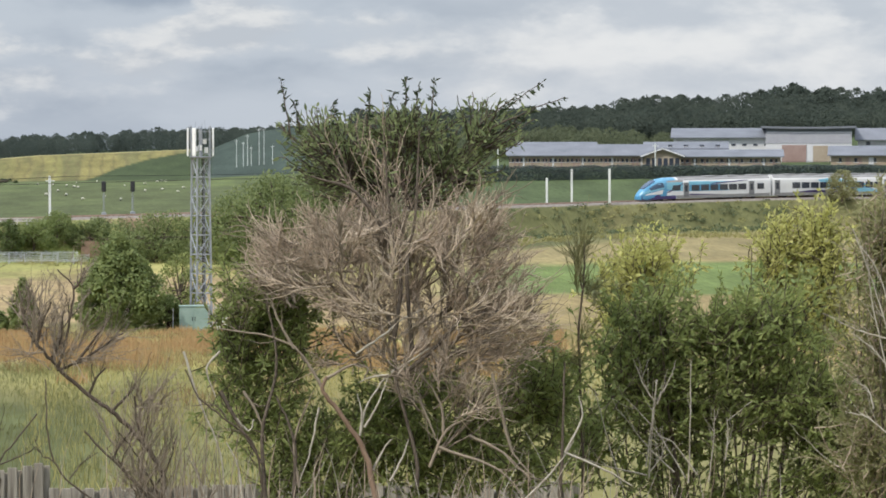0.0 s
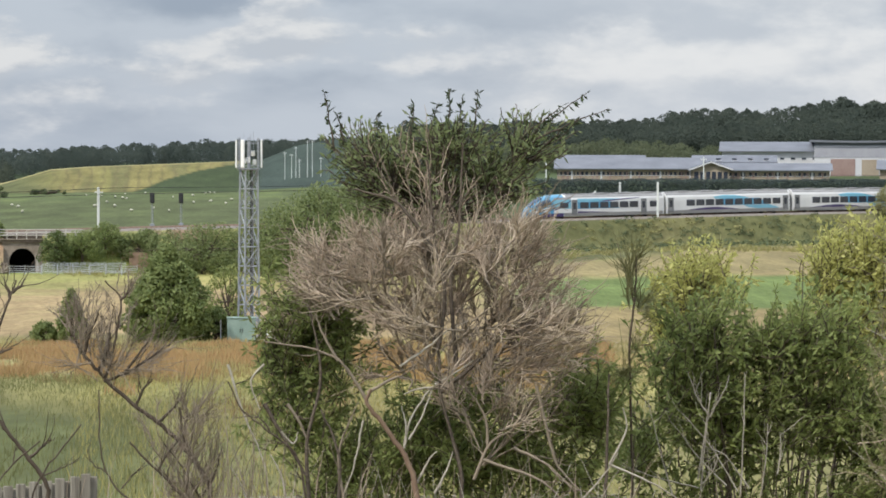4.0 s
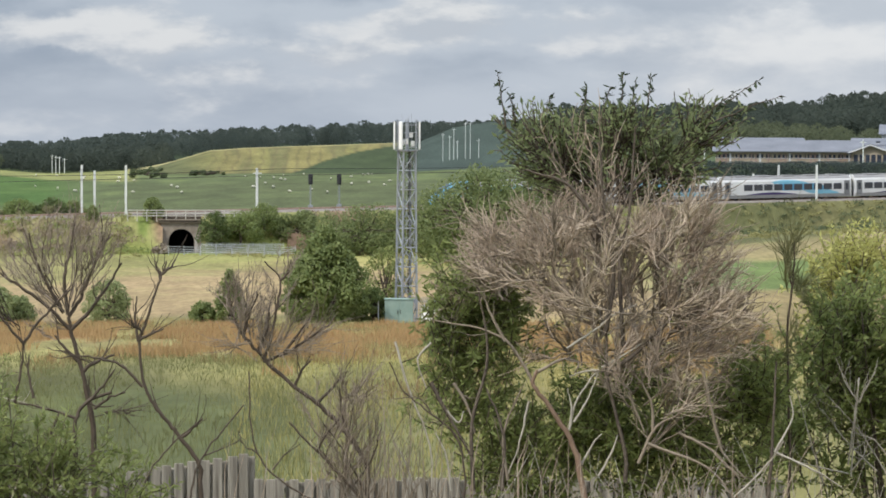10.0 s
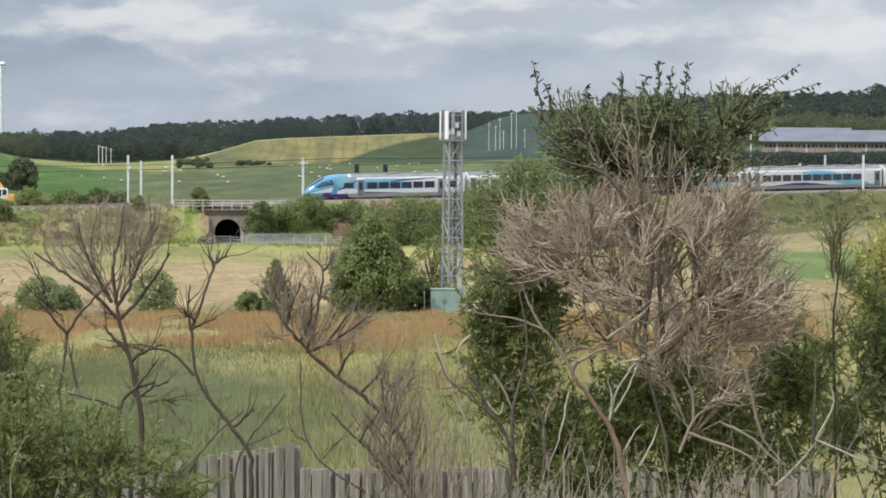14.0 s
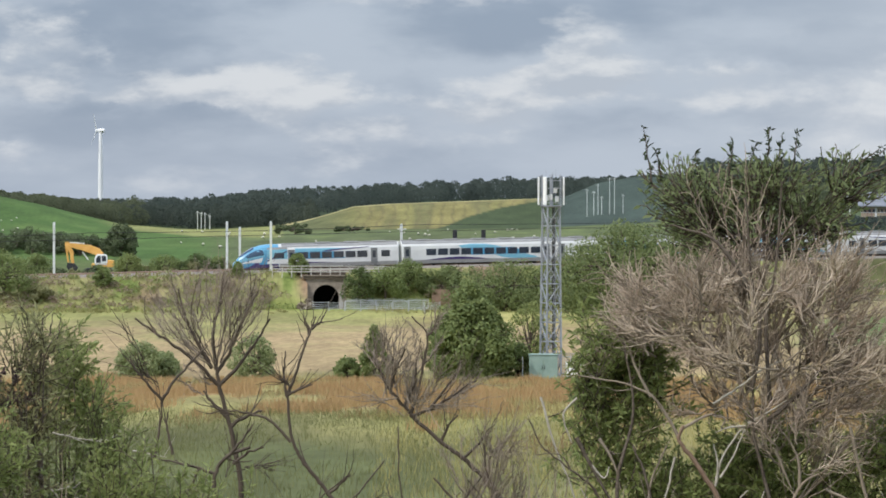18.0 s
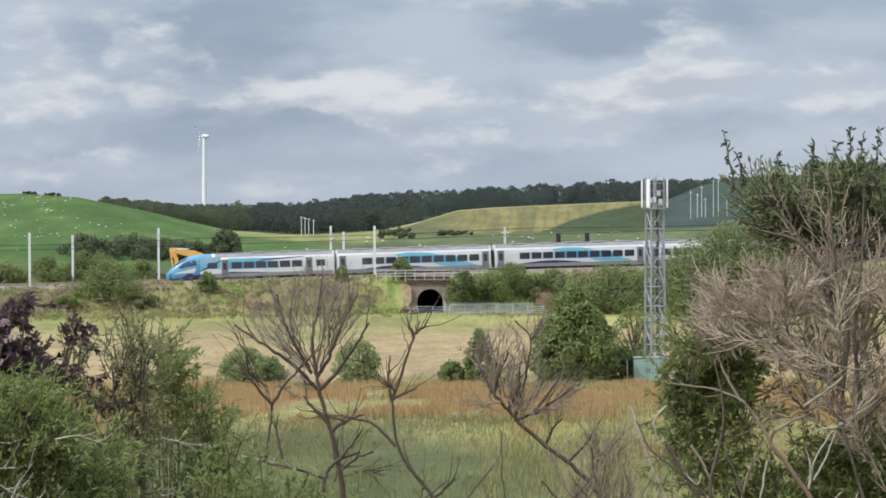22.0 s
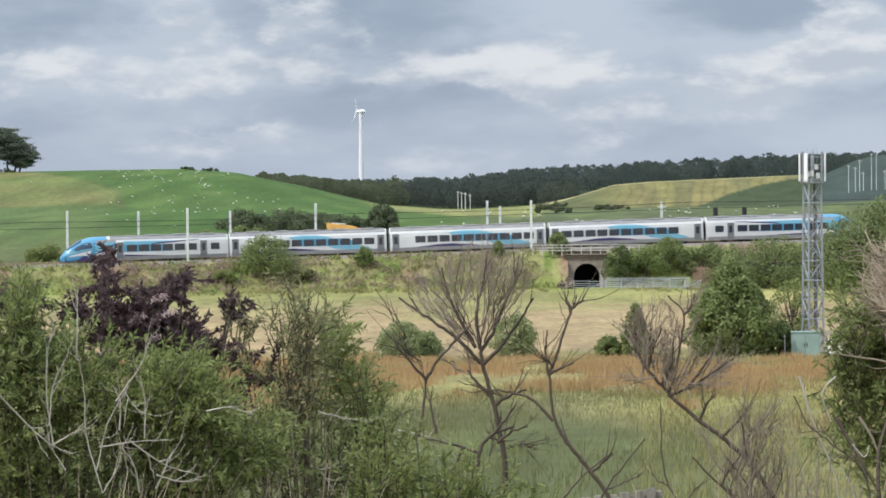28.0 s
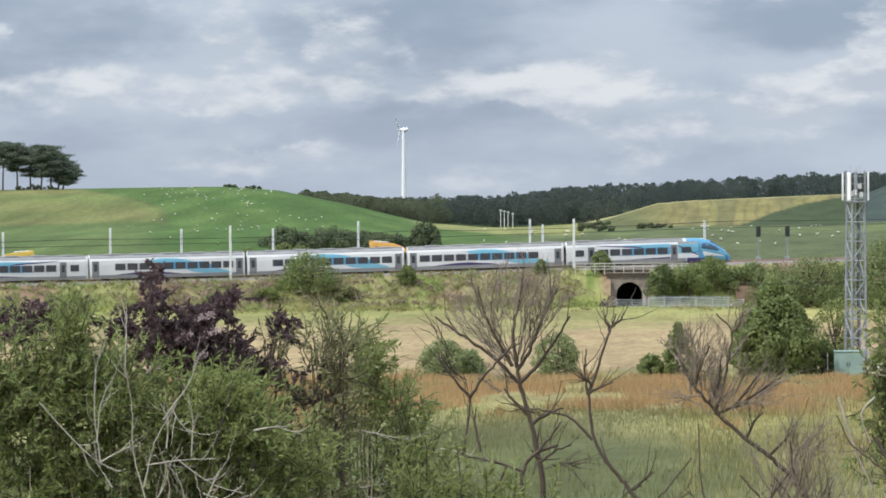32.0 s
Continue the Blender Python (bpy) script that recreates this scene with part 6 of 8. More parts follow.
def gable_front(az0, az1, d, el_eave, el_ridge):
    """A cross gable that faces the railway, with pale bargeboards."""
    am, hw = (az0 + az1) / 2, d * math.tan(radians((az1 - az0) / 2))
    zb = land_at(am, d) - 1.2
    t = thing("school_building", place(am, d, zb), "gabled school entrance with pale bargeboards", "building", "school buildings", -am)
    ze, zr = el_z(el_eave, d) - zb, el_z(el_ridge, d) - zb
    bm = bmesh.new()
    slab(bm, [(-hw, 0), (hw, 0), (hw, ze), (0, zr), (-hw, ze)], 0, 9)
    bmesh.ops.recalc_face_normals(bm, faces=bm.faces)
    part("wall", bm, M_CLAD, t)
    for s in (-1, 1):
        bm = bmesh.new()
        slab(bm, [(s * (hw + 0.9), ze - 0.2), (0, zr + 0.12), (0, zr + 0.42), (s * (hw + 0.9), ze + 0.1)], -0.9, 10)
        bmesh.ops.recalc_face_normals(bm, faces=bm.faces)
        part("roof", bm, M_ROOFING, t)
        bm = bmesh.new()
        slab(bm, [(s * (hw + 0.9), ze - 0.35), (0, zr - 0.05), (0, zr + 0.3), (s * (hw + 0.9), ze + 0.02)], -1.0, -0.92)
        bmesh.ops.recalc_face_normals(bm, faces=bm.faces)
        part("bargeboard", bm, M_RENDER, t)
    for x in np.linspace(-hw + 0.9, hw - 0.9, 6):
        bm = bmesh.new()
        box(bm, x - 0.5, x + 0.5, -0.06, 0.05, ze * 0.35, ze * 0.85)
        part("window", bm, M_PANE, t)


gable_front(7.32, 7.92, 838, -0.29, -0.18)


# ---- dark netting fence in front of the school, built as a hedge ----
def hedge(name, az0, az1, d, el1, material, label, n=9000, size=0.6):
    r = np.random.default_rng(77)
    az = az0 + (az1 - az0) * r.random(n)
    dd = d + r.normal(0, 0.7, n)
    top, low = el_z(el1, dd), land(az, dd) - 0.1
    z = low + np.maximum(top - low, 0.3) * r.random(n) * (0.92 + 0.16 * vnoise(az * 6, az * 0))
    a = np.radians(az)
    p = np.stack([dd * np.sin(a), dd * np.cos(a), z], -1)
    v, f = leaves(p, r.normal(0, 0.6, (n, 3)), size, size * 0.7, r)
    return tagged(mesh_from(name, v, f, material), label, "hedge", kind="stuff")


M_NETTING = mat("blue-green netting", (0.046, 0.064, 0.061), (0.074, 0.098, 0.092), scale=0.1, fine=1, rough=0.8, island=0.2)
hedge("hedge", 4.7, 12.5, 735, -0.45, M_NETTING, "long dark blue-green netting fence in front of the school, built of leaves", 60000, 0.26)


# ---- sheep ----
def sheep():
    wool = mat("sheep wool", (0.50, 0.48, 0.40), (0.66, 0.63, 0.52), scale=4, fine=30, rough=0.95)
    t = thing("sheep", (0, 0, -50), "white sheep grazing in the pasture", "sheep", "sheep in the pasture")
    bm = bmesh.new()
    bmesh.ops.create_icosphere(bm, subdivisions=2, radius=1)
    for v in bm.verts:
        k = 1 + 0.06 * math.sin(9 * v.co.x + 4 * v.co.z) * math.cos(7 * v.co.y)
        v.co = Vector((v.co.x * 0.62 * k, v.co.y * 0.33 * k, 0.72 + v.co.z * 0.34 * k))
    part("body", bm, wool, t)
    bm = bmesh.new()
    bmesh.ops.create_icosphere(bm, subdivisions=1, radius=1)
    for v in bm.verts:
        v.co = Vector((0.72 + v.co.x * 0.2, v.co.y * 0.1, 0.62 + v.co.z * 0.13 - 0.3 * v.co.x * 0.2))
    part("head", bm, wool, t)
    for x in (-0.38, 0.38):
        for y in (-0.16, 0.16):
            bm = bmesh.new()
            rod(bm, (x, y, 0), (x, y, 0.5), 0.045, n=5)
            part("leg", bm, M_DARK, t)
    for c in t.children:
        for v in c.data.vertices:
            v.co *= 0.43
    return t


flock = sheep()
r = np.random.default_rng(41)
spots = []
while len(spots) < 100:
    az = -10.1 + 1.15 * r.normal()
    d = 720 + 290 * r.random() ** 0.7
    if az < -13.6 or az > -7.6 or (az < -11.5 and r.random() < 0.75):
        continue
    if az > -9.4 and d > 900:
        continue
    spots.append((az, d))
while len(spots) < 138:
    az, d = -6.2 + 6.0 * r.random(), 760 + 360 * r.random()
    spots.append((az, d))
for k, (az, d) in enumerate(spots):
    p = place(az, d, land_at(az, d))
    m = pose(p.x, p.y, p.z, 0, 0, 360 * r.random()) @ Matrix.Scale(1.0 if k < 100 else 1.3 + 0.5 * r.random(), 4)
    if k == 0:
        flock.matrix_basis = m
    else:
        copy_thing(flock, m)


# ---- garden fence ----
def garden_fence():
    t = thing("garden_fence", place(0, 34, land_at(0, 34)), "weathered grey timber board fence at the garden's end", "fence")
    base = t.matrix_basis.translation
    r = np.random.default_rng(61)
    bm = bmesh.new()
    box(bm, -0.046, 0.046, -0.011, 0.011, 0, 1.0, 0.004)
    board = part("board", bm, M_FENCE, t)
    az = -6.6
    k = 0
    while az < 6.2:
        el = float(np.interp(az, [-6.6, -4.7, -2.42, -2.40, 6.2], [-5.95, -5.58, -5.27, -5.70, -5.62]))
        p = place(az, 34, land_at(az, 34))
        h = 16 + 34 * math.tan(radians(el)) - p.z + r.normal(0, 0.006)
        m = Matrix.Translation(p - base) @ pose(0, 0, 0, 0, r.normal(0, 0.5), -az + r.normal(0, 2)) @ Matrix.Diagonal((1, 1, h, 1))
        if k == 0:
            board.matrix_basis = m
        else:
            share(board, "board", m, t)
        share(board, "board", Matrix.Translation(place(az + 0.1, 34.045, land_at(az, 34)) - base) @ pose(0, 0, 0, 0, r.normal(0, 0.4), -az) @ Matrix.Diagonal((1, 1, h - 0.03, 1)), t)
        az += (0.116 + abs(r.normal(0, 0.008))) / 34 * 57.3
        k += 1
    for z in (0.4, 1.45):
        for i in range(8):
            a0, a1 = -6.6 + 1.6 * i, -6.6 + 1.6 * (i + 1)
            bm = bmesh.new()
            rod(bm, place(a0, 34.11, land_at(a0, 34) + z) - base, place(a1, 34.11, land_at(a1, 34) + z) - base, 0.045, n=4)
            part("rail", bm, M_FENCE, t)
    for az in (-6.6, -4.4, -2.41, -0.4, 1.6, 3.6, 5.6):
        bm = bmesh.new()
        p = place(az, 34.17, land_at(az, 34)) - base
        box(bm, p.x - 0.06, p.x + 0.06, p.y - 0.06, p.y + 0.06, p.z, p.z + 1.5, 0.01)
        part("post", bm, M_FENCE, t)


garden_fence()


# ---- near shrubs, 22 to 27 m from the window ----
def sprays(rng, d, az, el, raz, rel, rdep, n, length, up, out, wind, noise_=0.45, k=4, r0=0.006, curl=0.25, flat=0.0, bundle=1):
    """Curving twigs that fill a lumpy region, alone or in bundles that bend together. Returns bars and the points along them."""
    g = -(-n // bundle)

    def shared(size, own):
        return (np.repeat(rng.normal(0, size, (g, 3)), bundle, 0) + rng.normal(0, own, (g * bundle, 3)))[:n] if bundle > 1 else rng.normal(0, size, (n, 3))

    v = np.clip(shared(0.52, 0.09), -1.35, 1.35)
    a = np.radians(az + v[:, 0] * raz)
    dd = d + v[:, 1] * rdep
    z = 16 + d * np.tan(np.radians(el + v[:, 2] * rel))
    p = np.stack([dd * np.sin(a), dd * np.cos(a), z], -1)
    way = v * out + np.array([wind, 0, up]) + shared(noise_, 0.16)
    way /= np.linalg.norm(way, axis=1, keepdims=True)
    ln = length * (0.55 + 0.9 * rng.random((n, 1)))
    pts = [p - way * ln * 0.55]
    segs = []
    bend = shared(curl * 0.7, 0.05) if bundle > 1 else 0
    for i in range(k):
        q = pts[-1] + way * ln / k
        ra = r0 * (1 - 0.75 * i / k)
        rb = r0 * (1 - 0.75 * (i + 1) / k)
        segs.append(np.concatenate([pts[-1], q, np.full((n, 1), ra), np.full((n, 1), rb)], 1))
        pts.append(q)
        way = way + bend + rng.normal(0, curl * (0.4 if bundle > 1 else 1), (n, 3)) + np.array([wind * 0.25, 0, -flat])
        way /= np.linalg.norm(way, axis=1, keepdims=True)
    return np.concatenate(segs), np.stack(pts, 1)


def twiglets(rng, pts, per, length, r0):
    """Short side twigs along twigs, as bars."""
    n, k, _ = pts.shape
    out = []
    for i in range(1, k - 1):
        for _ in range(per):
            t = rng.random((n, 1))
            p = pts[:, i] * (1 - t) + pts[:, i + 1] * t
            w = pts[:, i + 1] - pts[:, i]
            w /= np.linalg.norm(w, axis=1, keepdims=True) + 1e-9
            w = w + rng.normal(0, 0.45, (n, 3)) + np.array([0, 0, 0.12])
            ln = length * (0.4 + rng.random((n, 1)))
            m = p + w * ln * 0.5
            q = m + (w + rng.normal(0, 0.25, (n, 3))) * ln * 0.5
            out.append(np.concatenate([p, m, np.full((n, 1), r0), np.full((n, 1), r0 * 0.75)], 1))
            out.append(np.concatenate([m, q, np.full((n, 1), r0 * 0.75), np.full((n, 1), r0 * 0.4)], 1))
    return np.concatenate(out)


def leafed(rng, pts, per, length, width, start=0, droop=0.3):
    """Leaves along twigs."""
    n, k, _ = pts.shape
    at, ways = [], []
    for i in range(start, k - 1):
        for _ in range(per):
            t = rng.random((n, 1))
            at.append(pts[:, i] * (1 - t) + pts[:, i + 1] * t)
            ways.append((pts[:, i + 1] - pts[:, i]) / (np.linalg.norm(pts[:, i + 1] - pts[:, i], axis=1, keepdims=True) + 1e-9) * 0.8)
    return leaves(np.concatenate(at), np.concatenate(ways), length, width, rng, droop)


def limb(rng, points, r0, r1, n=6, wob=0.02):
    """A limb that bends smoothly through points, as bars."""
    pts = [Vector(p) for p in points]
    ext = [pts[0] * 2 - pts[1]] + pts + [pts[-1] * 2 - pts[-2]]
    out = []
    for a, b, c, e in zip(ext, ext[1:], ext[2:], ext[3:]):
        for j in range(n):
            u = j / n
            out.append(0.5 * (2 * b + (c - a) * u + (2 * a - 5 * b + 4 * c - e) * u * u + (3 * b - a - 3 * c + e) * u ** 3))
    out.append(pts[-1])
    out = [p + Vector(rng.normal(0, wob, 3)) * 0.5 if 0 < i < len(out) - 1 else p for i, p in enumerate(out)]
    m = len(out) - 1
    return [(*out[i], *out[i + 1], r0 + (r1 - r0) * i / m, r0 + (r1 - r0) * (i + 1) / m) for i in range(m)]


def side_shoots(rng, bars, count, length, r0):
    """Thin shoots that leave a limb at a slant and bend upwards, as lists of bars."""
    out = []
    for _ in range(count):
        b = bars[int(rng.integers(len(bars) // 4, len(bars)))]
        p, w = Vector(b[:3]), (Vector(b[3:6]) - Vector(b[:3])).normalized()
        w = (w + Vector(rng.normal(0, 0.5, 3)) + Vector((0, 0, 0.25))).normalized()
        ln = length * (0.5 + rng.random())
        m = p + w * ln * 0.5
        out.append(limb(rng, [p, m, m + (w + Vector((0, 0, 0.35)) + Vector(rng.normal(0, 0.15, 3))).normalized() * ln * 0.5], r0, r0 * 0.35, 3, 0.006))
    return out


def at_view(az, el, d):
    return place(az, d, 16 + d * math.tan(radians(el)))


SWAY = []
M_LIMB = mat("peeled limb", (0.15, 0.095, 0.065), (0.29, 0.20, 0.14), scale=4, fine=30)


class Shrub:
    """Collects the parts of one shrub, in its own space."""

    def __init__(self, name, az, d, label, category="shrub", seed=0, sway=0.5):
        self.base = place(az, d, land_at(az, d) - 0.05)
        self.t = thing(name, self.base, label, category)
        self.rng = np.random.default_rng(50 + seed)
        self.d = d
        SWAY.append((self.t, seed, sway))

    def bars(self, name, segs, material, sides=4, label="", stuff=False):
        s = np.array(segs, dtype=float)
        s[:, :3] -= np.array(self.base)
        s[:, 3:6] -= np.array(self.base)
        v, f = tubes(s, sides) if stuff else chain(s, sides)
        ob = mesh_from(name, v, f, material, self.t, smooth=sides > 4, label=label)
        return tagged(ob, kind="stuff" if stuff else "")

    def foliage(self, name, vf, material, label=""):
        v, f = vf
        return tagged(mesh_from(name, v - np.array(self.base), f, material, self.t, label=label), kind="stuff")

    def stem_to(self, az, el, depth=0.0, r0=0.03, r1=0.008, via=None, wob=0.03):
        end = at_view(az, el, self.d + depth)
        pts = [self.base + Vector((0, 0, 0.02))] + ([at_view(*v, self.d + depth * 0.5) for v in via] if via else []) + [end]
        return limb(self.rng, pts, r0, r1, 5, wob)

    def leaf_regions(self, regions, leaf, per, material, twig, name, wind=0.15, up=0.75, out=0.8, depth=0.4, label="", droop=0.3):
        tw, vs, fs, nv = [], [], [], 0
        for az, el, wa, we, n, ln in regions:
            sg, pts = sprays(self.rng, self.d, az, el, wa, we, depth, n, ln * 1.3, up, out, wind, r0=0.005)
            tw.append(sg)
            v, f = leafed(self.rng, pts, per, *leaf, droop=droop)
            vs.append(v), fs.append(f + nv)
            nv += len(v)
        self.foliage(name + "_leaf_mass", (np.concatenate(vs), np.concatenate(fs)), material, label)
        self.bars(name + "_twig_mass", np.concatenate(tw), twig, 3, stuff=True)


def plume(rng, p0, p1, n, length, r0, wind=0.12, lift=0.45, sag=0.12, k=6, start=0.12):
    """A bowed branchlet with n long fine twigs that leave it at a slant and curl upwards: two arrays of bars."""
    p0, p1 = np.array(p0), np.array(p1)
    ln = np.linalg.norm(p1 - p0)
    mid = (p0 + p1) / 2 + np.array([0, rng.normal(0, 0.05), -sag * ln])

    def at(u):
        u = np.asarray(u)[:, None]
        return (1 - u) ** 2 * p0 + 2 * u * (1 - u) * mid + u * u * p1, 2 * (1 - u) * (mid - p0) + 2 * u * (p1 - mid)

    q = at(np.linspace(0, 1, 9))[0] + rng.normal(0, 0.006, (9, 3))
    rr = np.linspace(r0 * 1.7, r0 * 0.9, 9)[:, None]
    bough = np.concatenate([q[:-1], q[1:], rr[:-1], rr[1:]], 1)
    u = start + (1 - start) * rng.random(n) ** 0.75
    p, way = at(u)
    way /= np.linalg.norm(way, axis=1, keepdims=True)
    way = way + rng.normal(0, 0.42, (n, 3))
    curl = rng.normal(0, 0.17, (n, 3))
    step_ = length * (0.45 + 0.85 * rng.random((n, 1))) / k
    segs = []
    for i in range(k):
        way /= np.linalg.norm(way, axis=1, keepdims=True)
        e = p + way * step_
        segs.append(np.concatenate([p, e, np.full((n, 1), r0 * (1 - 0.6 * i / k)), np.full((n, 1), r0 * (1 - 0.6 * (i + 1) / k))], 1))
        p = e
        way = way + curl + np.array([wind, 0, lift]) / k + rng.normal(0, 0.10, (n, 3))
    return bough, np.concatenate(segs)


def fan_out(rng, centre, d, angles, reach, a0, a1, n, lo, hi, dep=0.35):
    """Points that fan out round a centre: start and end of n branchlets, by a reach in degrees that varies with the angle from upright."""
    out = []
    for i in range(n):
        a = a0 + (a1 - a0) * (i + rng.random()) / n
        k = float(np.interp(a, angles, reach)) * (lo + (hi - lo) * rng.random() ** 0.7)
        sx, sz = math.sin(radians(a)), math.cos(radians(a))
        q = 0.12 + 0.22 * rng.random()
        dd = d + rng.normal(0, dep)
        out.append((at_view(centre[0] + sx * k * q, centre[1] + sz * k * q, d + rng.normal(0, 0.12)), at_view(centre[0] + sx * k, centre[1] + sz * k, dd)))
    return out


def great_bush():
    s = Shrub("broom_bush", 2.7, 24, "tall half-dead broom bush, green crown over bleached dead twigs", seed=1, sway=0)
    r, d = s.rng, s.d
    # green crown: leafy shoots that fan up out of one fork
    angles = [-95, -78, -60, -45, -33, -21, -3, 12, 23, 39, 50, 56, 63, 77, 95]
    reach = [1.0, 1.65, 1.8, 2.15, 1.85, 1.75, 1.65, 1.8, 1.85, 1.95, 2.3, 2.3, 1.6, 1.5, 1.0]
    shoots, bars = [], []
    for (az, el), n, k, lo, a0, a1 in (((3.19, -1.19), 150, 1.0, 0.35, -80, 80), ((2.43, -0.80), 75, 0.75, 0.25, -85, 30), ((2.15, -0.43), 40, 0.6, 0.3, -70, 30), ((4.01, -0.80), 70, 0.7, 0.25, -40, 85), ((4.47, -0.24), 34, 0.62, 0.3, -20, 75), ((3.36, -0.24), 60, 0.55, 0.2, -70, 70)):
        for p, q in fan_out(r, (az, el), d, angles, [k * v for v in reach], a0, a1, n, lo, 1.0, 0.3):
            b, _ = plume(r, p, q, 1, 0.05, 0.0032, sag=0.06)
            bars.append(b)
            shoots.append(np.concatenate([b[:, :3], b[-1:, 3:6]]))
    s.bars("crown_twig_mass", np.concatenate(bars), M_TWIG_DARK, 4, stuff=True)
    s.foliage("crown_leaf_mass", leafed(r, np.stack(shoots), 2, 0.064, 0.018, start=2, droop=0.55), M_LEAF_BROOM, "green leafy crown")
    # spires that stand out of the crown, with small hanging leaves
    spire, pts = [], []
    for az, el, az1, el1 in ((1.45, 0.0, 1.28, 0.98), (1.6, 0.1, 1.5, 0.62), (2.2, 0.1, 2.15, 0.60), (2.7, 0.2, 2.75, 0.80), (3.0, 0.2, 3.15, 0.78),
                             (3.3, 0.2, 3.35, 1.02), (3.5, 0.2, 3.55, 0.9), (3.75, 0.2, 3.8, 0.97), (4.5, 0.1, 5.6, 0.96), (4.7, 0.15, 5.95, 0.70),
                             (4.4, 0.1, 5.2, 0.75), (4.9, 0.1, 5.4, 0.45), (4.6, 0.1, 5.0, 0.62)):
        dd = d + r.normal(0, 0.15)
        seg = limb(r, [at_view(az, el, dd), at_view((az + az1) / 2, (el + el1) / 2 + 0.03, dd), at_view(az1, el1, dd)], 0.007, 0.002, 4, 0.008)
        spire += seg
        pts.append(np.array([q[:3] for q in seg] + [seg[-1][3:6]]))
    s.bars("spire_mass", spire, M_TWIG_DARK, 4, stuff=True)
    s.foliage("spire_leaf_mass", leafed(r, np.stack(pts), 5, 0.048, 0.016, droop=1.6), M_LEAF_SPIRE)
    s.leaf_regions(((0.95, -2.5, 0.5, 0.45, 64, 0.28), (1.3, -3.2, 0.75, 0.55, 80, 0.28), (1.0, -4.2, 0.75, 0.8, 90, 0.28), (1.4, -5.2, 0.9, 0.8, 84, 0.28), (2.75, -4.8, 0.45, 0.7, 90, 0.26), (3.4, -4.9, 0.6, 0.6, 80, 0.26), (4.2, -4.7, 0.6, 0.6, 70, 0.26), (3.7, -4.0, 0.5, 0.5, 34, 0.26), (1.3, -2.75, 0.5, 0.4, 70, 0.26), (3.9, -5.5, 0.9, 0.5, 50, 0.26),
                    (3.1, -4.2, 0.6, 0.45, 40, 0.26), (2.0, -4.8, 0.5, 0.5, 34, 0.26), (5.5, -4.1, 0.55, 0.6, 190, 0.26), (5.1, -5.1, 0.8, 0.6, 110, 0.26), (2.2, -5.7, 0.8, 0.5, 60, 0.26), (0.55, -3.2, 0.35, 1.0, 80, 0.3)),
                   (0.064, 0.0145), 7, M_LEAF_FEATHER, M_TWIG_DARK, "lower", 0.1, droop=0.8, label="dark green lower foliage")
    # dead wood: branchlets that sweep out of the middle, each with long curling twigs
    dead, pale, boughs = [], [], []

    def sweep(p, q, n, length, r0=0.0038, bleached=0.2, **kw):
        b, t_ = plume(r, p, q, n, length, r0, **kw)
        boughs.append(b)
        u = r.random()
        (pale if u < bleached else dead if u < 0.86 else boughs).append(t_)

    # where the boughs fork: place, lean of the sprays in degrees from upright, number, reach in degrees
    for (az, el), lean, n, far in (
            ((1.51, -2.76), -40, 8, 1.1), ((1.97, -2.38), -35, 9, 1.2), ((1.60, -2.11), -55, 6, 0.8), ((2.53, -2.80), -25, 10, 1.2), ((2.43, -2.10), -30, 9, 1.0), ((3.00, -3.21), 0, 10, 1.2), ((3.09, -2.38), -5, 11, 1.1), ((3.46, -1.91), 8, 9, 1.0),
            ((3.69, -2.93), 15, 12, 1.3), ((4.01, -2.19), 20, 10, 1.1), ((4.25, -2.93), 35, 11, 1.2), ((4.48, -2.37), 35, 9, 1.1), ((4.71, -3.02), 52, 9, 1.0), ((4.38, -1.72), 28, 7, 0.9), ((3.28, -3.86), 20, 9, 1.1), ((3.93, -3.76), 35, 9, 1.2),
            ((4.39, -3.67), 55, 7, 1.0), ((3.75, -4.41), 25, 7, 1.0), ((4.21, -4.41), 30, 6, 0.9), ((2.81, -1.82), -10, 8, 0.8), ((2.16, -1.82), -30, 6, 0.7), ((2.72, -3.68), -20, 5, 0.8)):
        for _ in range(int(1.25 * n)):
            a = radians(lean + r.normal(0, 38))
            k = far * (0.5 + 0.6 * r.random())
            x0, z0 = az + r.normal(0, 0.14), el + r.normal(0, 0.12)
            dd = d - 0.5 + r.normal(0, 0.3)
            sweep(at_view(x0, z0, dd), at_view(x0 + k * math.sin(a), z0 + 0.75 * k * math.cos(a), dd + r.normal(0, 0.12)), 24, 0.25, start=0.15)
    for a, b_ in (((2.53, -2.19), (0.84, -1.83)), ((2.34, -2.10), (1.04, -1.69)), ((2.53, -2.01), (1.50, -1.64)), ((2.16, -2.38), (0.90, -2.15)), ((1.60, -1.73), (0.90, -1.46))):
        for _ in range(2):
            sweep(at_view(*a, d - 0.6), at_view(b_[0] + r.normal(0, 0.06), b_[1] + r.normal(0, 0.06), d - 0.6), 10, 0.26, bleached=0.3, lift=0.9, wind=0.35)
    for end in ((2.24, -0.20), (2.01, 0.08), (2.52, 0.22), (2.82, -0.06), (3.26, 0.08), (3.45, -0.43), (3.08, -0.80), (3.68, -0.61), (2.98, 0.36), (2.66, -0.80), (3.26, -0.52), (2.94, -0.34)):
        sweep(at_view(*(2.99, -1.91), d - 0.45), at_view(*end, d - 0.55), 9, 0.2, bleached=0.3, lift=0.3, wind=-0.05)
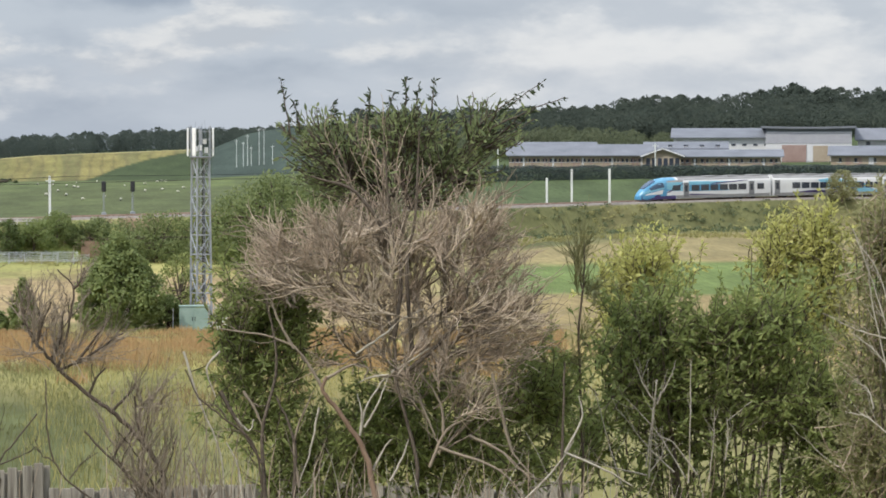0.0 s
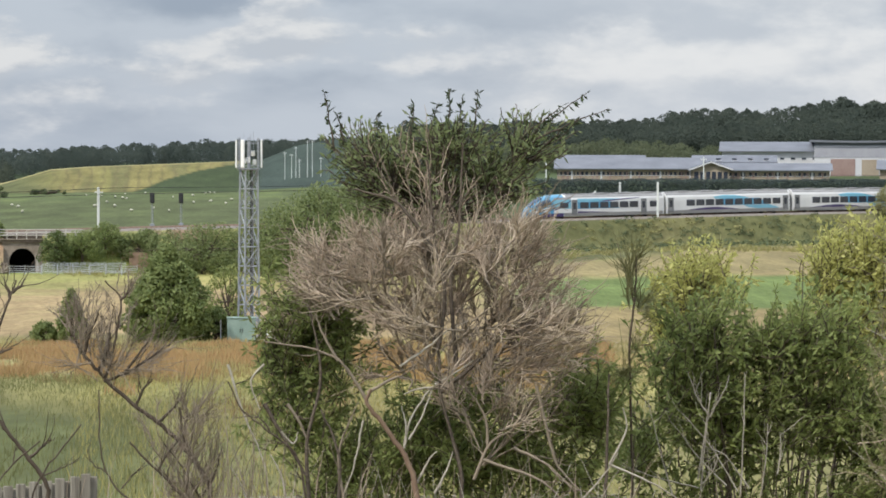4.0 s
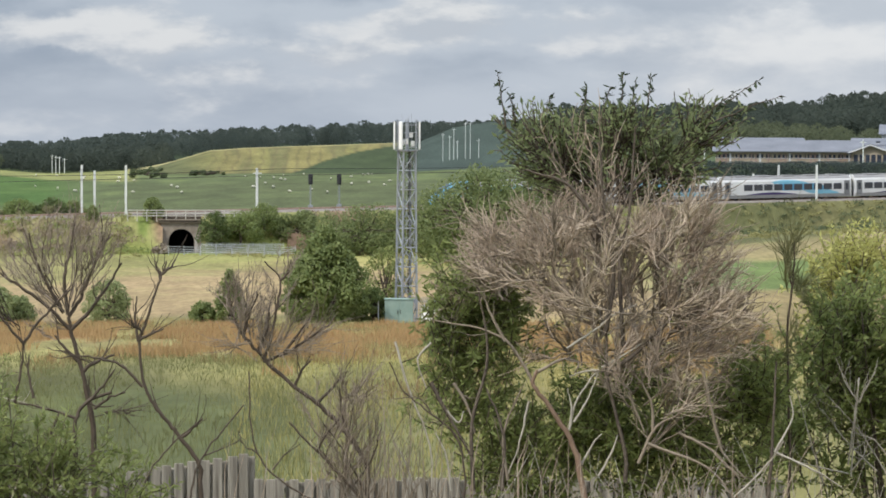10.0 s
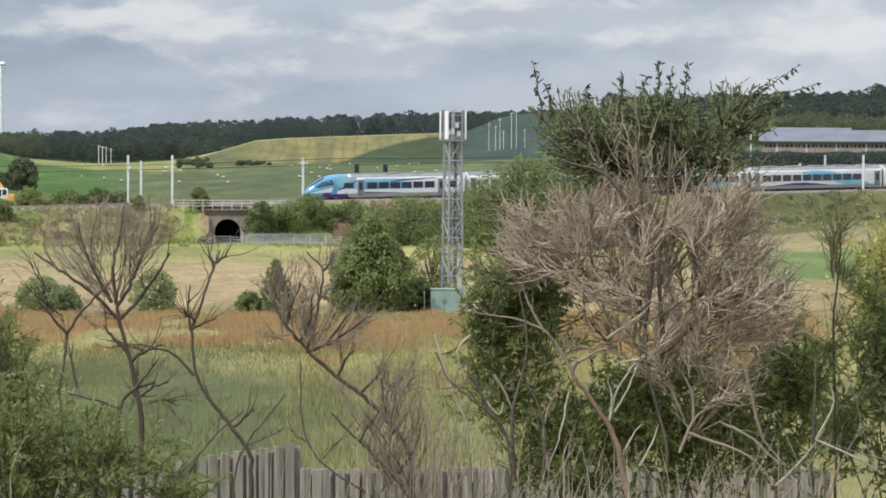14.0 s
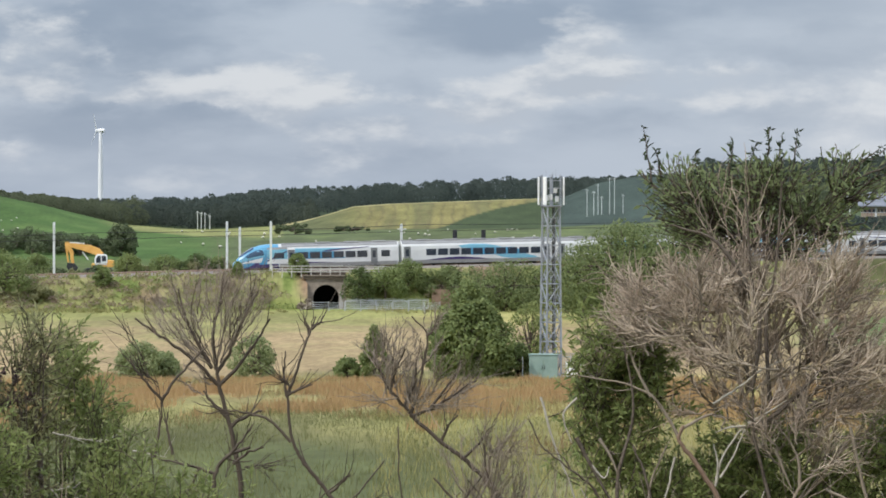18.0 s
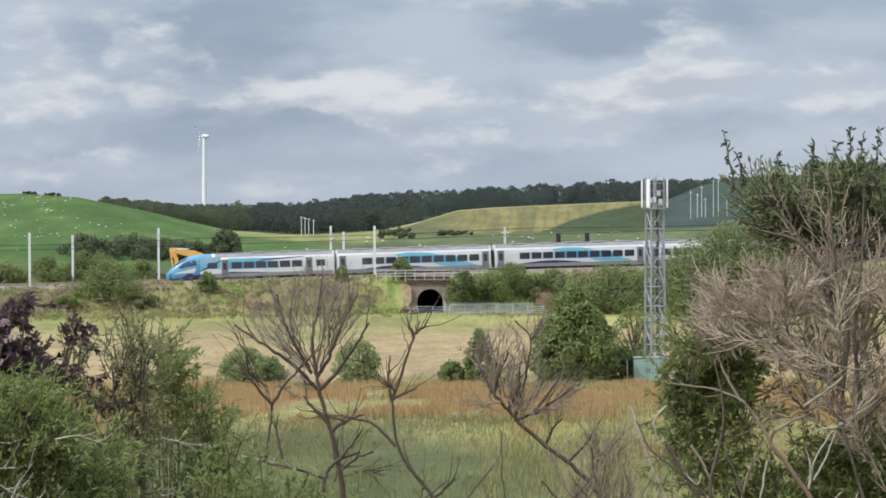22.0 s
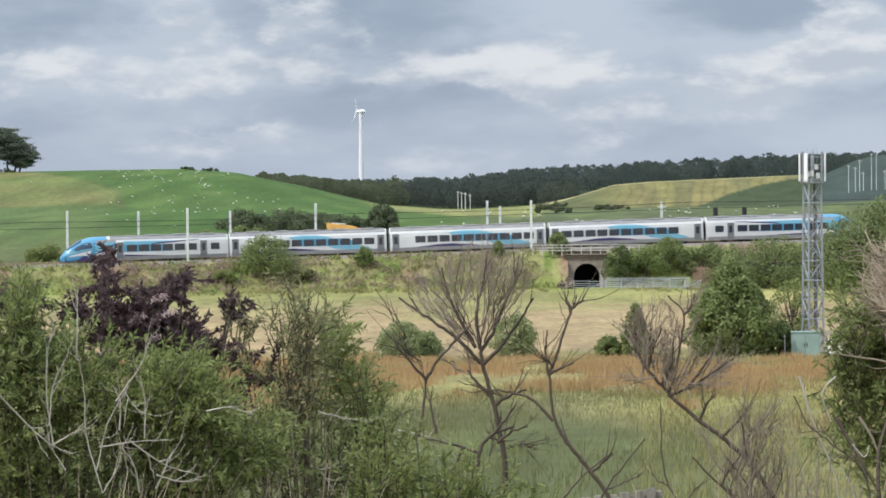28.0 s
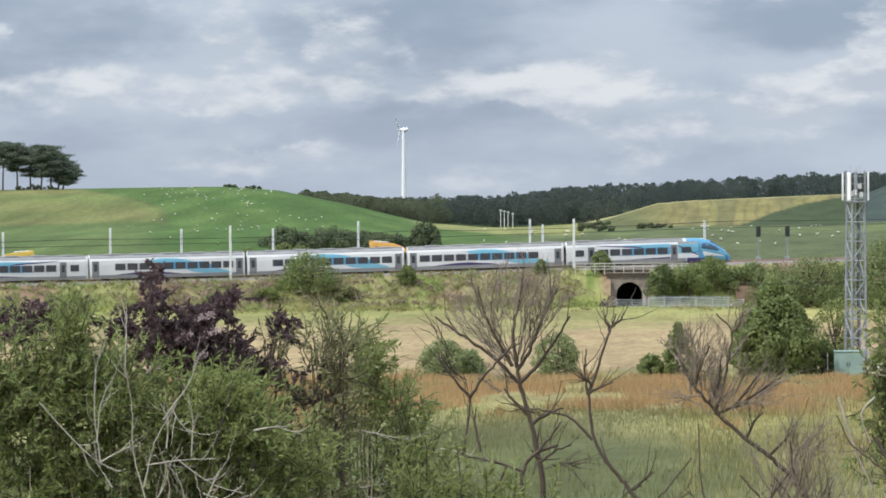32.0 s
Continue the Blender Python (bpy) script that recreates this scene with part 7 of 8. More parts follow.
    for end in ((3.82, -0.80), (4.24, -0.79), (4.56, -0.84), (4.01, -1.07), (4.38, -1.26), (4.75, -1.44), (3.64, -1.17)):
        sweep(at_view(*(3.46, -2.56), d - 0.5), at_view(*end, d - 0.6), 11, 0.22, bleached=0.45, lift=0.4)
    for end in ((4.97, -3.76), (4.72, -4.13), (5.09, -4.27), (4.81, -3.85), (4.53, -3.85), (5.23, -3.66)):
        sweep(at_view(*(3.89, -5.15), d - 0.7), at_view(*end, d - 0.75), 10, 0.22, bleached=0.5, lift=0.3, start=0.45)
    for a, b_ in (((4.21, -3.30), (5.50, -2.55)), ((4.21, -3.21), (5.55, -2.92)), ((4.02, -3.49), (5.41, -3.29)), ((4.02, -2.93), (5.22, -2.00)), ((4.39, -3.30), (5.60, -3.20))):
        for _ in range(2):
            sweep(at_view(*a, d - 0.5), at_view(b_[0] + r.normal(0, 0.06), b_[1] + r.normal(0, 0.06), d - 0.6), 15, 0.25, bleached=0.3, wind=0.3)
    s.bars("dead_twig_mass", np.concatenate(dead), M_TWIG_GREY, 3, "grey-brown dead twigs swept by the wind", True)
    s.bars("pale_twig_mass", np.concatenate(pale), M_TWIG_PALE, 3, "bleached dead twigs", True)
    s.bars("bough_mass", np.concatenate(boughs), M_TWIG_BROWN, 4, "thin brown dead branchlets", True)
    # limbs
    for r0, r1, material, lines in (
        (0.016, 0.006, M_BARK, ([(3.55, -5.71), (3.52, -5.16), (3.21, -4.05), (3.15, -3.21), (2.83, -2.56)], [(3.21, -3.95), (3.83, -3.44), (4.25, -2.93), (4.39, -2.37)], [(3.15, -3.31), (3.27, -2.38), (3.10, -1.45), (2.98, -0.15)], [(3.46, -3.49), (3.36, -2.19), (3.50, -1.26), (3.56, 0.13)],
                                [(1.05, -5.91), (1.00, -4.80), (1.23, -3.68), (1.04, -2.57)], [(1.52, -5.90), (1.52, -4.98), (1.23, -4.24)], [(5.89, -5.90), (5.93, -5.14), (5.97, -3.66)], [(0.30, -4.15), (0.68, -4.80), (1.05, -5.44)], [(3.08, -1.64), (2.52, -0.89), (1.78, -0.62)])),
        (0.0125, 0.005, M_TWIG_BROWN, ([(2.00, -4.14), (1.60, -3.50), (1.05, -3.24), (0.30, -3.13)], [(2.00, -3.98), (2.44, -3.73), (2.72, -3.77), (2.67, -3.94)], [(1.51, -3.45), (1.23, -2.94), (1.14, -2.66)], [(3.75, -5.39), (4.03, -4.78), (4.40, -4.55), (4.77, -4.04)],
                                       [(3.98, -4.88), (3.91, -4.32), (3.56, -3.81)], [(3.56, -4.23), (3.84, -4.88)], [(3.89, -5.06), (4.87, -5.42), (5.33, -5.90)], [(4.40, -4.87), (4.96, -5.15), (5.43, -5.60)], [(4.77, -3.85), (5.05, -4.96), (5.19, -5.24), (5.52, -5.60)],
                                       [(1.61, -5.72), (1.52, -4.98), (1.79, -4.24)], [(0.68, -4.15), (0.91, -4.52), (1.05, -4.98)])),
        (0.009, 0.004, M_STICK, ([(2.60, -4.88), (2.63, -4.51), (2.56, -4.19)], [(2.61, -4.84), (2.70, -4.42), (3.00, -3.94), (3.07, -3.88)], [(2.68, -4.74), (2.89, -4.37), (3.06, -3.91)], [(2.53, -3.54), (3.00, -3.21), (3.27, -2.98), (3.66, -2.79)], [(3.11, -3.84), (3.46, -3.63), (3.74, -3.44)],
                                 [(3.07, -3.88), (2.81, -3.91), (2.58, -4.00)], [(0.30, -3.50), (0.08, -3.78), (0.23, -4.24)], [(2.82, -5.44), (3.01, -5.07), (3.14, -4.93)], [(3.10, -5.62), (3.33, -5.16), (3.40, -4.93)], [(-0.30, -3.50), (-0.07, -4.24), (0.31, -5.17), (0.36, -5.92)],
                                 [(0.08, -5.92), (-0.06, -5.54), (-0.25, -5.17)], [(0.68, -5.92), (0.59, -5.35), (0.40, -4.98)], [(5.98, -5.14), (6.25, -4.58), (6.20, -4.21)], [(5.33, -5.90), (5.80, -5.42), (6.12, -4.95)], [(5.98, -5.14), (6.63, -5.41), (7.09, -5.68)],
                                 [(1.93, -4.42), (1.80, -5.07), (1.61, -5.63)], [(0.54, -4.57), (0.77, -4.80), (0.86, -4.61)])),
    ):
        for line in lines:
            bars = limb(r, [at_view(*q, 23.15) for q in line], r0, r1, 5, 0.004)
            s.bars("limb" if material is not M_STICK else "stick", bars, material, 5, "bleached bare stick" if material is M_STICK else "")
            if material is M_TWIG_BROWN:
                for shoot in side_shoots(r, bars, 3, 0.2, 0.0045):
                    s.bars("side_shoot", shoot, M_TWIG_BROWN, 4)
    s.bars("limb", limb(r, [at_view(*q, 23.1) for q in ((3.03, -6.45), (2.87, -5.92), (2.68, -5.16), (2.31, -4.56), (2.00, -4.16), (2.05, -3.91))], 0.026, 0.010, 5, 0.006), M_LIMB, 6, "red-brown peeled limb")


great_bush()


def leafy(name, az, d, label, regions, material, seed, leaf=(0.052, 0.014), per=7, stems=4, wind=0.15, up=0.7, twig=None, sticks=()):
    """A leafy shrub: regions of az, el, half widths, number of twigs and twig length."""
    s = Shrub(name, az, d, label, seed=seed)
    s.leaf_regions(regions, leaf, per, material, twig or M_TWIG_DARK, "shrub", wind, up)
    for (ra, re, wa, we, n, ln) in regions:
        for _ in range(stems):
            s.bars("stem", s.stem_to(ra + wa * s.rng.normal(0, 0.4), re + we * s.rng.normal(0.1, 0.4), s.rng.normal(0, 0.2), 0.013, 0.004, None, 0.05), M_BARK, 5)
    for line in sticks:
        bars = limb(s.rng, [at_view(*q, d - 0.7) for q in line], 0.0062, 0.0022, 6, 0.003)
        s.bars("stick", bars, M_STICK, 4, "bleached bare stick")
        for shoot in side_shoots(s.rng, bars, 4, 0.16, 0.0033):
            s.bars("side_shoot", shoot, M_STICK, 3)
    return s


leafy("yellow_shrub", 8.6, 27, "yellow-flowering shrub behind a green one",
      [(7.4, -2.15, 0.6, 0.42, 190, 0.24), (9.6, -1.9, 0.40, 0.5, 120, 0.26), (10.25, -1.75, 0.4, 0.6, 130, 0.26), (10.1, -2.8, 0.7, 0.6, 220, 0.28), (6.85, -2.7, 0.28, 0.5, 80, 0.24)], M_LEAF_YELLOW, 3, leaf=(0.05, 0.018), per=6)
leafy("green_shrub", 8.4, 25, "dense green shrub with bare pale sticks",
      [(6.4, -5.0, 0.45, 0.7, 79, 0.26), (7.5, -3.0, 0.85, 0.5, 165, 0.26), (7.3, -3.8, 0.8, 0.6, 172, 0.26), (8.6, -3.3, 0.6, 0.6, 136, 0.26), (9.3, -3.0, 0.75, 0.6, 172, 0.26), (8.2, -4.4, 1.5, 0.8, 302, 0.28), (9.6, -4.2, 0.8, 0.8, 216, 0.28), (10.4, -4.5, 0.7, 1.0, 158, 0.3), (8.6, -5.7, 1.9, 0.6, 144, 0.3), (10.6, -5.6, 0.8, 0.7, 144, 0.28)],
      M_LEAF_FEATHER, 2, leaf=(0.062, 0.018), per=5, stems=3, sticks=([(7.37, -5.38), (7.55, -4.08), (7.54, -3.99)], [(7.42, -5.56), (7.47, -4.91), (7.55, -4.08)], [(8.02, -5.56), (7.56, -4.82), (7.07, -4.27)], [(7.84, -5.47), (7.37, -5.01), (6.95, -4.46)], [(8.07, -5.65), (8.11, -4.45), (8.11, -3.62)],
                             [(8.40, -5.64), (8.48, -5.00), (8.50, -4.44)], [(7.38, -5.52), (6.63, -5.34), (6.07, -5.15)], [(8.67, -5.27), (8.72, -4.90), (8.70, -4.58)], [(7.56, -4.36), (7.69, -4.08), (7.83, -3.85)], [(7.51, -4.31), (7.32, -3.99), (7.18, -3.62)], [(10.79, -5.52), (10.33, -5.25), (10.05, -4.98)], [(7.42, -5.47), (7.61, -5.24), (7.70, -5.00)],
                             [(8.21, -5.51), (7.84, -5.00), (7.65, -4.91)], [(6.96, -5.66), (6.72, -4.83), (6.53, -4.09)]))
leafy("brown_shrub", 11.3, 23.5, "tall brown-green shrub with dry twigs", [(11.3, -1.7, 0.55, 0.7, 230, 0.28), (11.5, -3.4, 0.8, 1.0, 330, 0.28), (11.2, -5.0, 0.8, 0.9, 260, 0.28)], M_LEAF_OLIVE, 4, twig=M_TWIG_GREY,
      sticks=([(11.40, -3.49), (11.05, -2.39), (10.72, -1.47)], [(11.40, -3.13), (11.14, -2.21), (10.77, -1.66)], [(11.33, -4.05), (11.05, -2.76), (10.95, -1.93)], [(11.40, -3.31), (10.78, -3.13), (10.23, -2.86)], [(11.38, -3.86), (11.10, -3.50), (10.78, -3.22)], [(11.34, -4.87), (10.97, -4.56), (10.60, -4.47)], [(11.06, -4.42), (10.97, -4.10), (10.69, -3.96)]))
leafy("green_shrub", -5.8, 23, "low bright green feathery shrub", [(-5.9, -5.5, 1.0, 0.6, 117, 0.26), (-7.0, -5.1, 0.7, 0.8, 80, 0.28), (-6.8, -6.2, 1.2, 0.6, 93, 0.28), (-4.6, -5.9, 0.5, 0.35, 31, 0.24)], M_LEAF_PALE, 5, leaf=(0.062, 0.015), per=7, stems=3)
s = leafy("olive_shrub", -8.4, 24, "thin olive-green shrub with one upright stem", [(-8.45, -2.75, 0.42, 0.7, 68, 0.24), (-8.55, -3.6, 0.5, 0.6, 55, 0.26), (-8.6, -4.6, 0.7, 0.7, 43, 0.28), (-8.9, -5.4, 0.9, 0.7, 55, 0.28), (-9.3, -2.9, 0.2, 0.6, 14, 0.22)],
          M_LEAF_OLIVE, 6, leaf=(0.06, 0.012), per=6, stems=3, up=0.9, twig=M_TWIG_DARK)
s.bars("stem", limb(s.rng, [s.base] + [at_view(*q, 23.9) for q in ((-8.29, -5.34), (-8.38, -4.03), (-8.31, -2.92), (-8.27, -2.13))], 0.022, 0.006, 5, 0.012), M_BARK, 6)
for line in ([(-8.36, -3.84), (-8.08, -3.57), (-7.80, -3.11)], [(-8.38, -4.31), (-8.68, -3.56), (-8.77, -2.91)], [(-8.33, -3.10), (-8.54, -2.54), (-8.63, -2.17)], [(-8.33, -3.10), (-8.07, -2.55), (-7.98, -2.13)], [(-8.36, -3.66), (-8.59, -3.10), (-8.72, -2.64)], [(-8.30, -2.73), (-8.16, -2.36), (-8.11, -2.08)]):
    s.bars("branch", limb(s.rng, [at_view(*q, 23.9) for q in line], 0.008, 0.003, 5, 0.010), M_BARK, 5)
leafy("green_shrub", -8.0, 24.8, "small bright green bush behind the olive one", [(-7.85, -2.9, 0.35, 0.55, 55, 0.24), (-7.9, -3.6, 0.4, 0.4, 31, 0.24)], M_LEAF_PALE, 17, leaf=(0.066, 0.018), per=6, stems=3, up=0.9)
s = leafy("green_shrub", -7.3, 24.4, "slender green shrub with upright shoots", [(-7.4, -3.55, 0.32, 0.5, 28, 0.26), (-7.15, -4.3, 0.5, 0.7, 55, 0.28), (-7.7, -4.9, 0.6, 0.8, 55, 0.28), (-7.8, -5.7, 0.7, 0.6, 62, 0.28), (-7.0, -5.6, 0.5, 0.6, 37, 0.28)], M_LEAF_FEATHER, 16, leaf=(0.058, 0.012), per=6, stems=3, up=1.1, sticks=([(-8.08, -4.01), (-7.71, -4.10), (-7.25, -4.18)], [(-8.13, -4.91), (-8.00, -5.05), (-7.81, -5.35)], [(-8.09, -4.96), (-7.90, -4.92), (-7.67, -4.90)], [(-6.78, -4.32), (-6.50, -4.37), (-6.22, -4.43)]))
leafy("green_shrub", -12.4, 22.5, "broad dark green shrub with bare pale sticks",
      [(-12.85, -2.45, 0.32, 0.6, 95, 0.26), (-13.2, -3.3, 0.6, 0.5, 130, 0.28), (-12.1, -3.4, 0.8, 0.6, 157, 0.26), (-10.9, -3.9, 0.9, 0.7, 217, 0.26), (-10.3, -3.4, 0.5, 0.4, 74, 0.26), (-10.2, -5.2, 1.0, 0.9, 199, 0.28), (-9.9, -3.9, 0.6, 0.5, 125, 0.26), (-9.1, -4.5, 0.5, 0.6, 74, 0.26), (-12.8, -4.6, 1.1, 1.0, 241, 0.28), (-11.6, -5.7, 1.3, 0.7, 175, 0.28), (-14.0, -3.4, 0.7, 1.3, 199, 0.28), (-12.3, -2.9, 0.25, 0.3, 30, 0.24)],
      M_LEAF_FEATHER, 8, leaf=(0.056, 0.012), per=8, sticks=([(-13.34, -3.51), (-12.71, -4.21), (-12.34, -4.51), (-12.02, -4.65)], [(-12.34, -4.54), (-12.43, -3.80), (-12.42, -3.06), (-12.28, -2.32)], [(-12.41, -4.17), (-12.33, -3.52), (-12.15, -3.16)], [(-11.56, -5.30), (-11.81, -4.36), (-11.83, -3.62), (-11.96, -2.88)], [(-11.94, -3.07), (-11.91, -2.33), (-11.91, -1.96)], [(-11.32, -3.81), (-10.90, -3.22), (-10.71, -2.71)], [(-11.65, -4.92), (-11.46, -4.18), (-11.09, -3.54)],
                            [(-10.86, -4.42), (-10.84, -3.82), (-10.92, -3.40)], [(-11.27, -4.28), (-11.25, -3.81), (-11.37, -3.54)], [(-12.34, -4.49), (-12.02, -4.31), (-11.74, -4.22)], [(-11.10, -4.46), (-10.54, -4.86), (-9.99, -5.03)], [(-10.69, -5.25), (-10.45, -4.75), (-10.20, -4.38)], [(-11.60, -4.55), (-11.05, -4.48), (-10.50, -4.45)], [(-9.84, -4.00), (-9.47, -3.95), (-9.06, -4.07)], [(-10.96, -5.31), (-11.05, -4.83), (-11.33, -4.46)], [(-12.16, -4.91), (-12.30, -4.68), (-12.43, -4.49)],
                            [(-11.56, -5.30), (-11.33, -4.92), (-11.24, -4.64)], [(-10.68, -5.02), (-10.32, -5.14), (-9.94, -5.12)], [(-11.18, -3.63), (-11.05, -3.86), (-10.86, -4.05)]))
s = leafy("purple_shrub", -11.3, 24, "dark purple-leaved elder with flat pinkish flower heads",
          [(-11.6, -1.5, 0.10, 0.26, 12, 0.11), (-11.5, -1.78, 0.2, 0.06, 6, 0.14), (-11.6, -2.0, 0.26, 0.10, 9, 0.14), (-11.3, -2.25, 0.42, 0.07, 18, 0.14), (-10.75, -2.08, 0.40, 0.07, 26, 0.14), (-10.35, -1.85, 0.22, 0.06, 14, 0.12), (-11.2, -2.5, 0.5, 0.12, 46, 0.16), (-10.7, -2.45, 0.5, 0.08, 38, 0.16), (-11.1, -2.8, 0.7, 0.16, 60, 0.16), (-10.45, -2.75, 0.5, 0.10, 36, 0.16),
           (-10.1, -2.9, 0.45, 0.22, 44, 0.16), (-12.3, -2.9, 0.3, 0.2, 18, 0.16), (-13.2, -2.1, 0.6, 0.12, 46, 0.16), (-10.6, -3.15, 0.8, 0.16, 52, 0.16), (-9.5, -2.15, 0.16, 0.08, 7, 0.14), (-9.5, -2.4, 0.2, 0.06, 6, 0.14), (-13.8, -2.3, 0.35, 0.3, 46, 0.16), (-9.25, -3.2, 0.32, 0.12, 6, 0.16), (-9.25, -3.5, 0.3, 0.16, 5, 0.16), (-9.9, -4.4, 0.3, 0.25, 8, 0.16), (-12.0, -2.3, 0.22, 0.2, 16, 0.14)],
          M_LEAF_PURPLE, 7, leaf=(0.046, 0.017), per=13, stems=3, up=-0.02)
for az, el, w in ((*(-10.70, -2.09), 0.085), (*(-10.58, -2.35), 0.10), (*(-11.04, -2.44), 0.08), (*(-11.56, -2.97), 0.07), (*(-10.79, -2.77), 0.06)):
    c = np.array(at_view(az, el, 23.55))
    n = 90
    u, a = np.sqrt(s.rng.random(n)) * w * 0.75, s.rng.random(n) * 6.283
    spots = c + np.stack([u * np.cos(a), u * np.sin(a), 0.012 * s.rng.normal(0, 1, n) - 1.6 * u * u + 0.35 * u * np.cos(a)], -1)
    s.foliage("flower_head", leaves(spots, np.tile([0, 0, 0.2], (n, 1)), 0.017, 0.015, s.rng), M_FLOWER, "flat pinkish flower head")


def fan(rng, az, el, d, a0, a1, n, length, r0):
    """Branches that spread from one fork, in degrees from upright, with finer twigs along them: two lists of bars."""
    o = at_view(az, el, d)
    boughs, fine = [], []
    for i in range(n):
        a = radians(a0 + (a1 - a0) * rng.random())
        w = Vector((math.sin(a), 0.45 * rng.normal(), math.cos(a))).normalized()
        ln = length * (0.4 + 0.65 * rng.random()) * (0.75 + 0.25 * math.cos(a))
        p = o + w * 0.2 * rng.random()
        bars = limb(rng, [p, p + w * ln * 0.5, p + (w + Vector((0.12 * rng.normal(), 0, 0.18))).normalized() * ln], r0, r0 * 0.35, 4, 0.012)
        boughs.append(bars)
        for shoot in side_shoots(rng, bars, 12, length * 0.30, r0 * 0.42):
            fine += shoot
    return boughs, fine


def bare(name, az, d, label, lines, twigs, seed, material=None, r0=0.02, category="tree"):
    """A leafless small tree: limbs as lines of az and el, then regions of fine twigs with their lean."""
    s = Shrub(name, az, d, label, category, seed, 0.35)
    for i, line in enumerate(lines):
        pts = [at_view(*q, d) for q in line]
        if i == 0:
            pts = [s.base.lerp(pts[0], u) for u in (0.0, 0.45, 0.75, 0.92)] + pts
        k = r0 * 1.15 if i == 0 else r0 * 0.6
        bars = limb(s.rng, pts, k, k * 0.45, 5, 0.006)
        s.bars("limb", bars, M_TWIG_DARK, 6)
        for shoot in side_shoots(s.rng, bars, 3 if i else 1, 0.22, k * 0.36):
            s.bars("side_shoot", shoot, M_TWIG_DARK, 4)
    sg = []
    for ca, ce, wa, we, n, ln, wind, up in twigs:
        sp, pts = sprays(s.rng, d, ca, ce, wa, we, 0.3, n // 2, ln, up, 0.6, wind, 0.35, 5, 0.0040, 0.14, bundle=5)
        sg += [sp, twiglets(s.rng, pts, 1, 0.16, 0.003)]
    if sg:
        s.bars("twig_mass", np.concatenate(sg), material or M_TWIG_BROWN, 3, stuff=True)
    return s


s = bare("bare_tree", -5.03, 24, "small leafless tree with a fan of grey twigs",
         [[(-5.05, -4.82), (-5.16, -4.26), (-5.25, -3.85), (-5.39, -3.34), (-5.45, -3.04)], [(-5.44, -3.24), (-5.76, -2.89), (-6.13, -2.61), (-6.43, -2.40), (-6.79, -2.15)], [(-5.42, -3.26), (-5.11, -2.95), (-4.83, -2.57), (-4.58, -2.16)], [(-5.45, -3.04), (-5.27, -2.76), (-5.13, -2.41), (-4.92, -1.97), (-4.78, -1.72)], [(-5.46, -3.00), (-5.51, -2.41), (-5.41, -1.90), (-5.33, -1.39)],
          [(-5.53, -2.97), (-5.80, -2.50), (-6.00, -2.04), (-6.08, -1.66)], [(-5.25, -3.80), (-5.53, -3.52), (-5.67, -3.34)], [(-5.24, -3.94), (-4.97, -3.76), (-4.70, -3.67)]], [], 21, r0=0.025)
fine = []
for (fa, fe), a0, a1, n, ln, r0 in (((-5.46, -3.00), -50, 52, 17, 0.66, 0.0050), ((-5.67, -2.78), -58, 10, 9, 0.46, 0.0040), ((-5.25, -2.69), -5, 62, 9, 0.44, 0.0040), ((-5.52, -2.22), -45, 35, 10, 0.36, 0.0036), ((-5.80, -2.41), -60, 20, 12, 0.36, 0.0038), ((-5.11, -2.32), -10, 50, 10, 0.30, 0.0038), ((-6.27, -2.52), -70, 0, 6, 0.22, 0.0034), ((-5.45, -3.24), -95, -40, 5, 0.26, 0.004), ((-5.34, -3.52), -90, -30, 4, 0.2, 0.004)):
    boughs, more = fan(s.rng, fa, fe, 24, a0, a1, n, ln, r0)
    for k, bars in enumerate(boughs):
        s.bars("branch", bars, (M_TWIG_DARK, M_TWIG_ASH, M_TWIG_BROWN)[k % 3], 5)
    fine += more
s.bars("twig_mass", fine, M_TWIG_ASH, 3, stuff=True)
bare("bare_shrub", -5.41, 23.4, "dark forked leafless shrub",
     [[(-5.43, -5.19), (-5.43, -4.82), (-5.35, -4.56), (-5.16, -4.38), (-4.83, -4.27)], [(-5.43, -4.69), (-5.81, -4.56), (-6.42, -4.44)], [(-6.42, -4.44), (-6.33, -4.02), (-6.29, -3.70), (-6.27, -3.48)], [(-6.27, -3.48), (-6.49, -3.24), (-6.71, -2.96), (-6.79, -2.77)], [(-6.27, -3.48), (-6.08, -3.18), (-5.80, -2.87), (-5.52, -2.59)],
      [(-6.11, -4.37), (-6.19, -3.98), (-6.18, -3.68)], [(-5.16, -4.38), (-4.99, -4.17), (-4.79, -3.90)], [(-5.12, -4.54), (-4.88, -4.36), (-4.61, -4.27)], [(-5.68, -4.61), (-5.82, -4.91), (-5.91, -5.02)]],
     [(-6.5, -2.8, 0.25, 0.35, 14, 0.22, -0.1, 0.9), (-5.07, -4.59, 0.45, 0.3, 14, 0.2, 0.3, 0.6)], 23, M_TWIG_DARK, 0.019, "shrub")
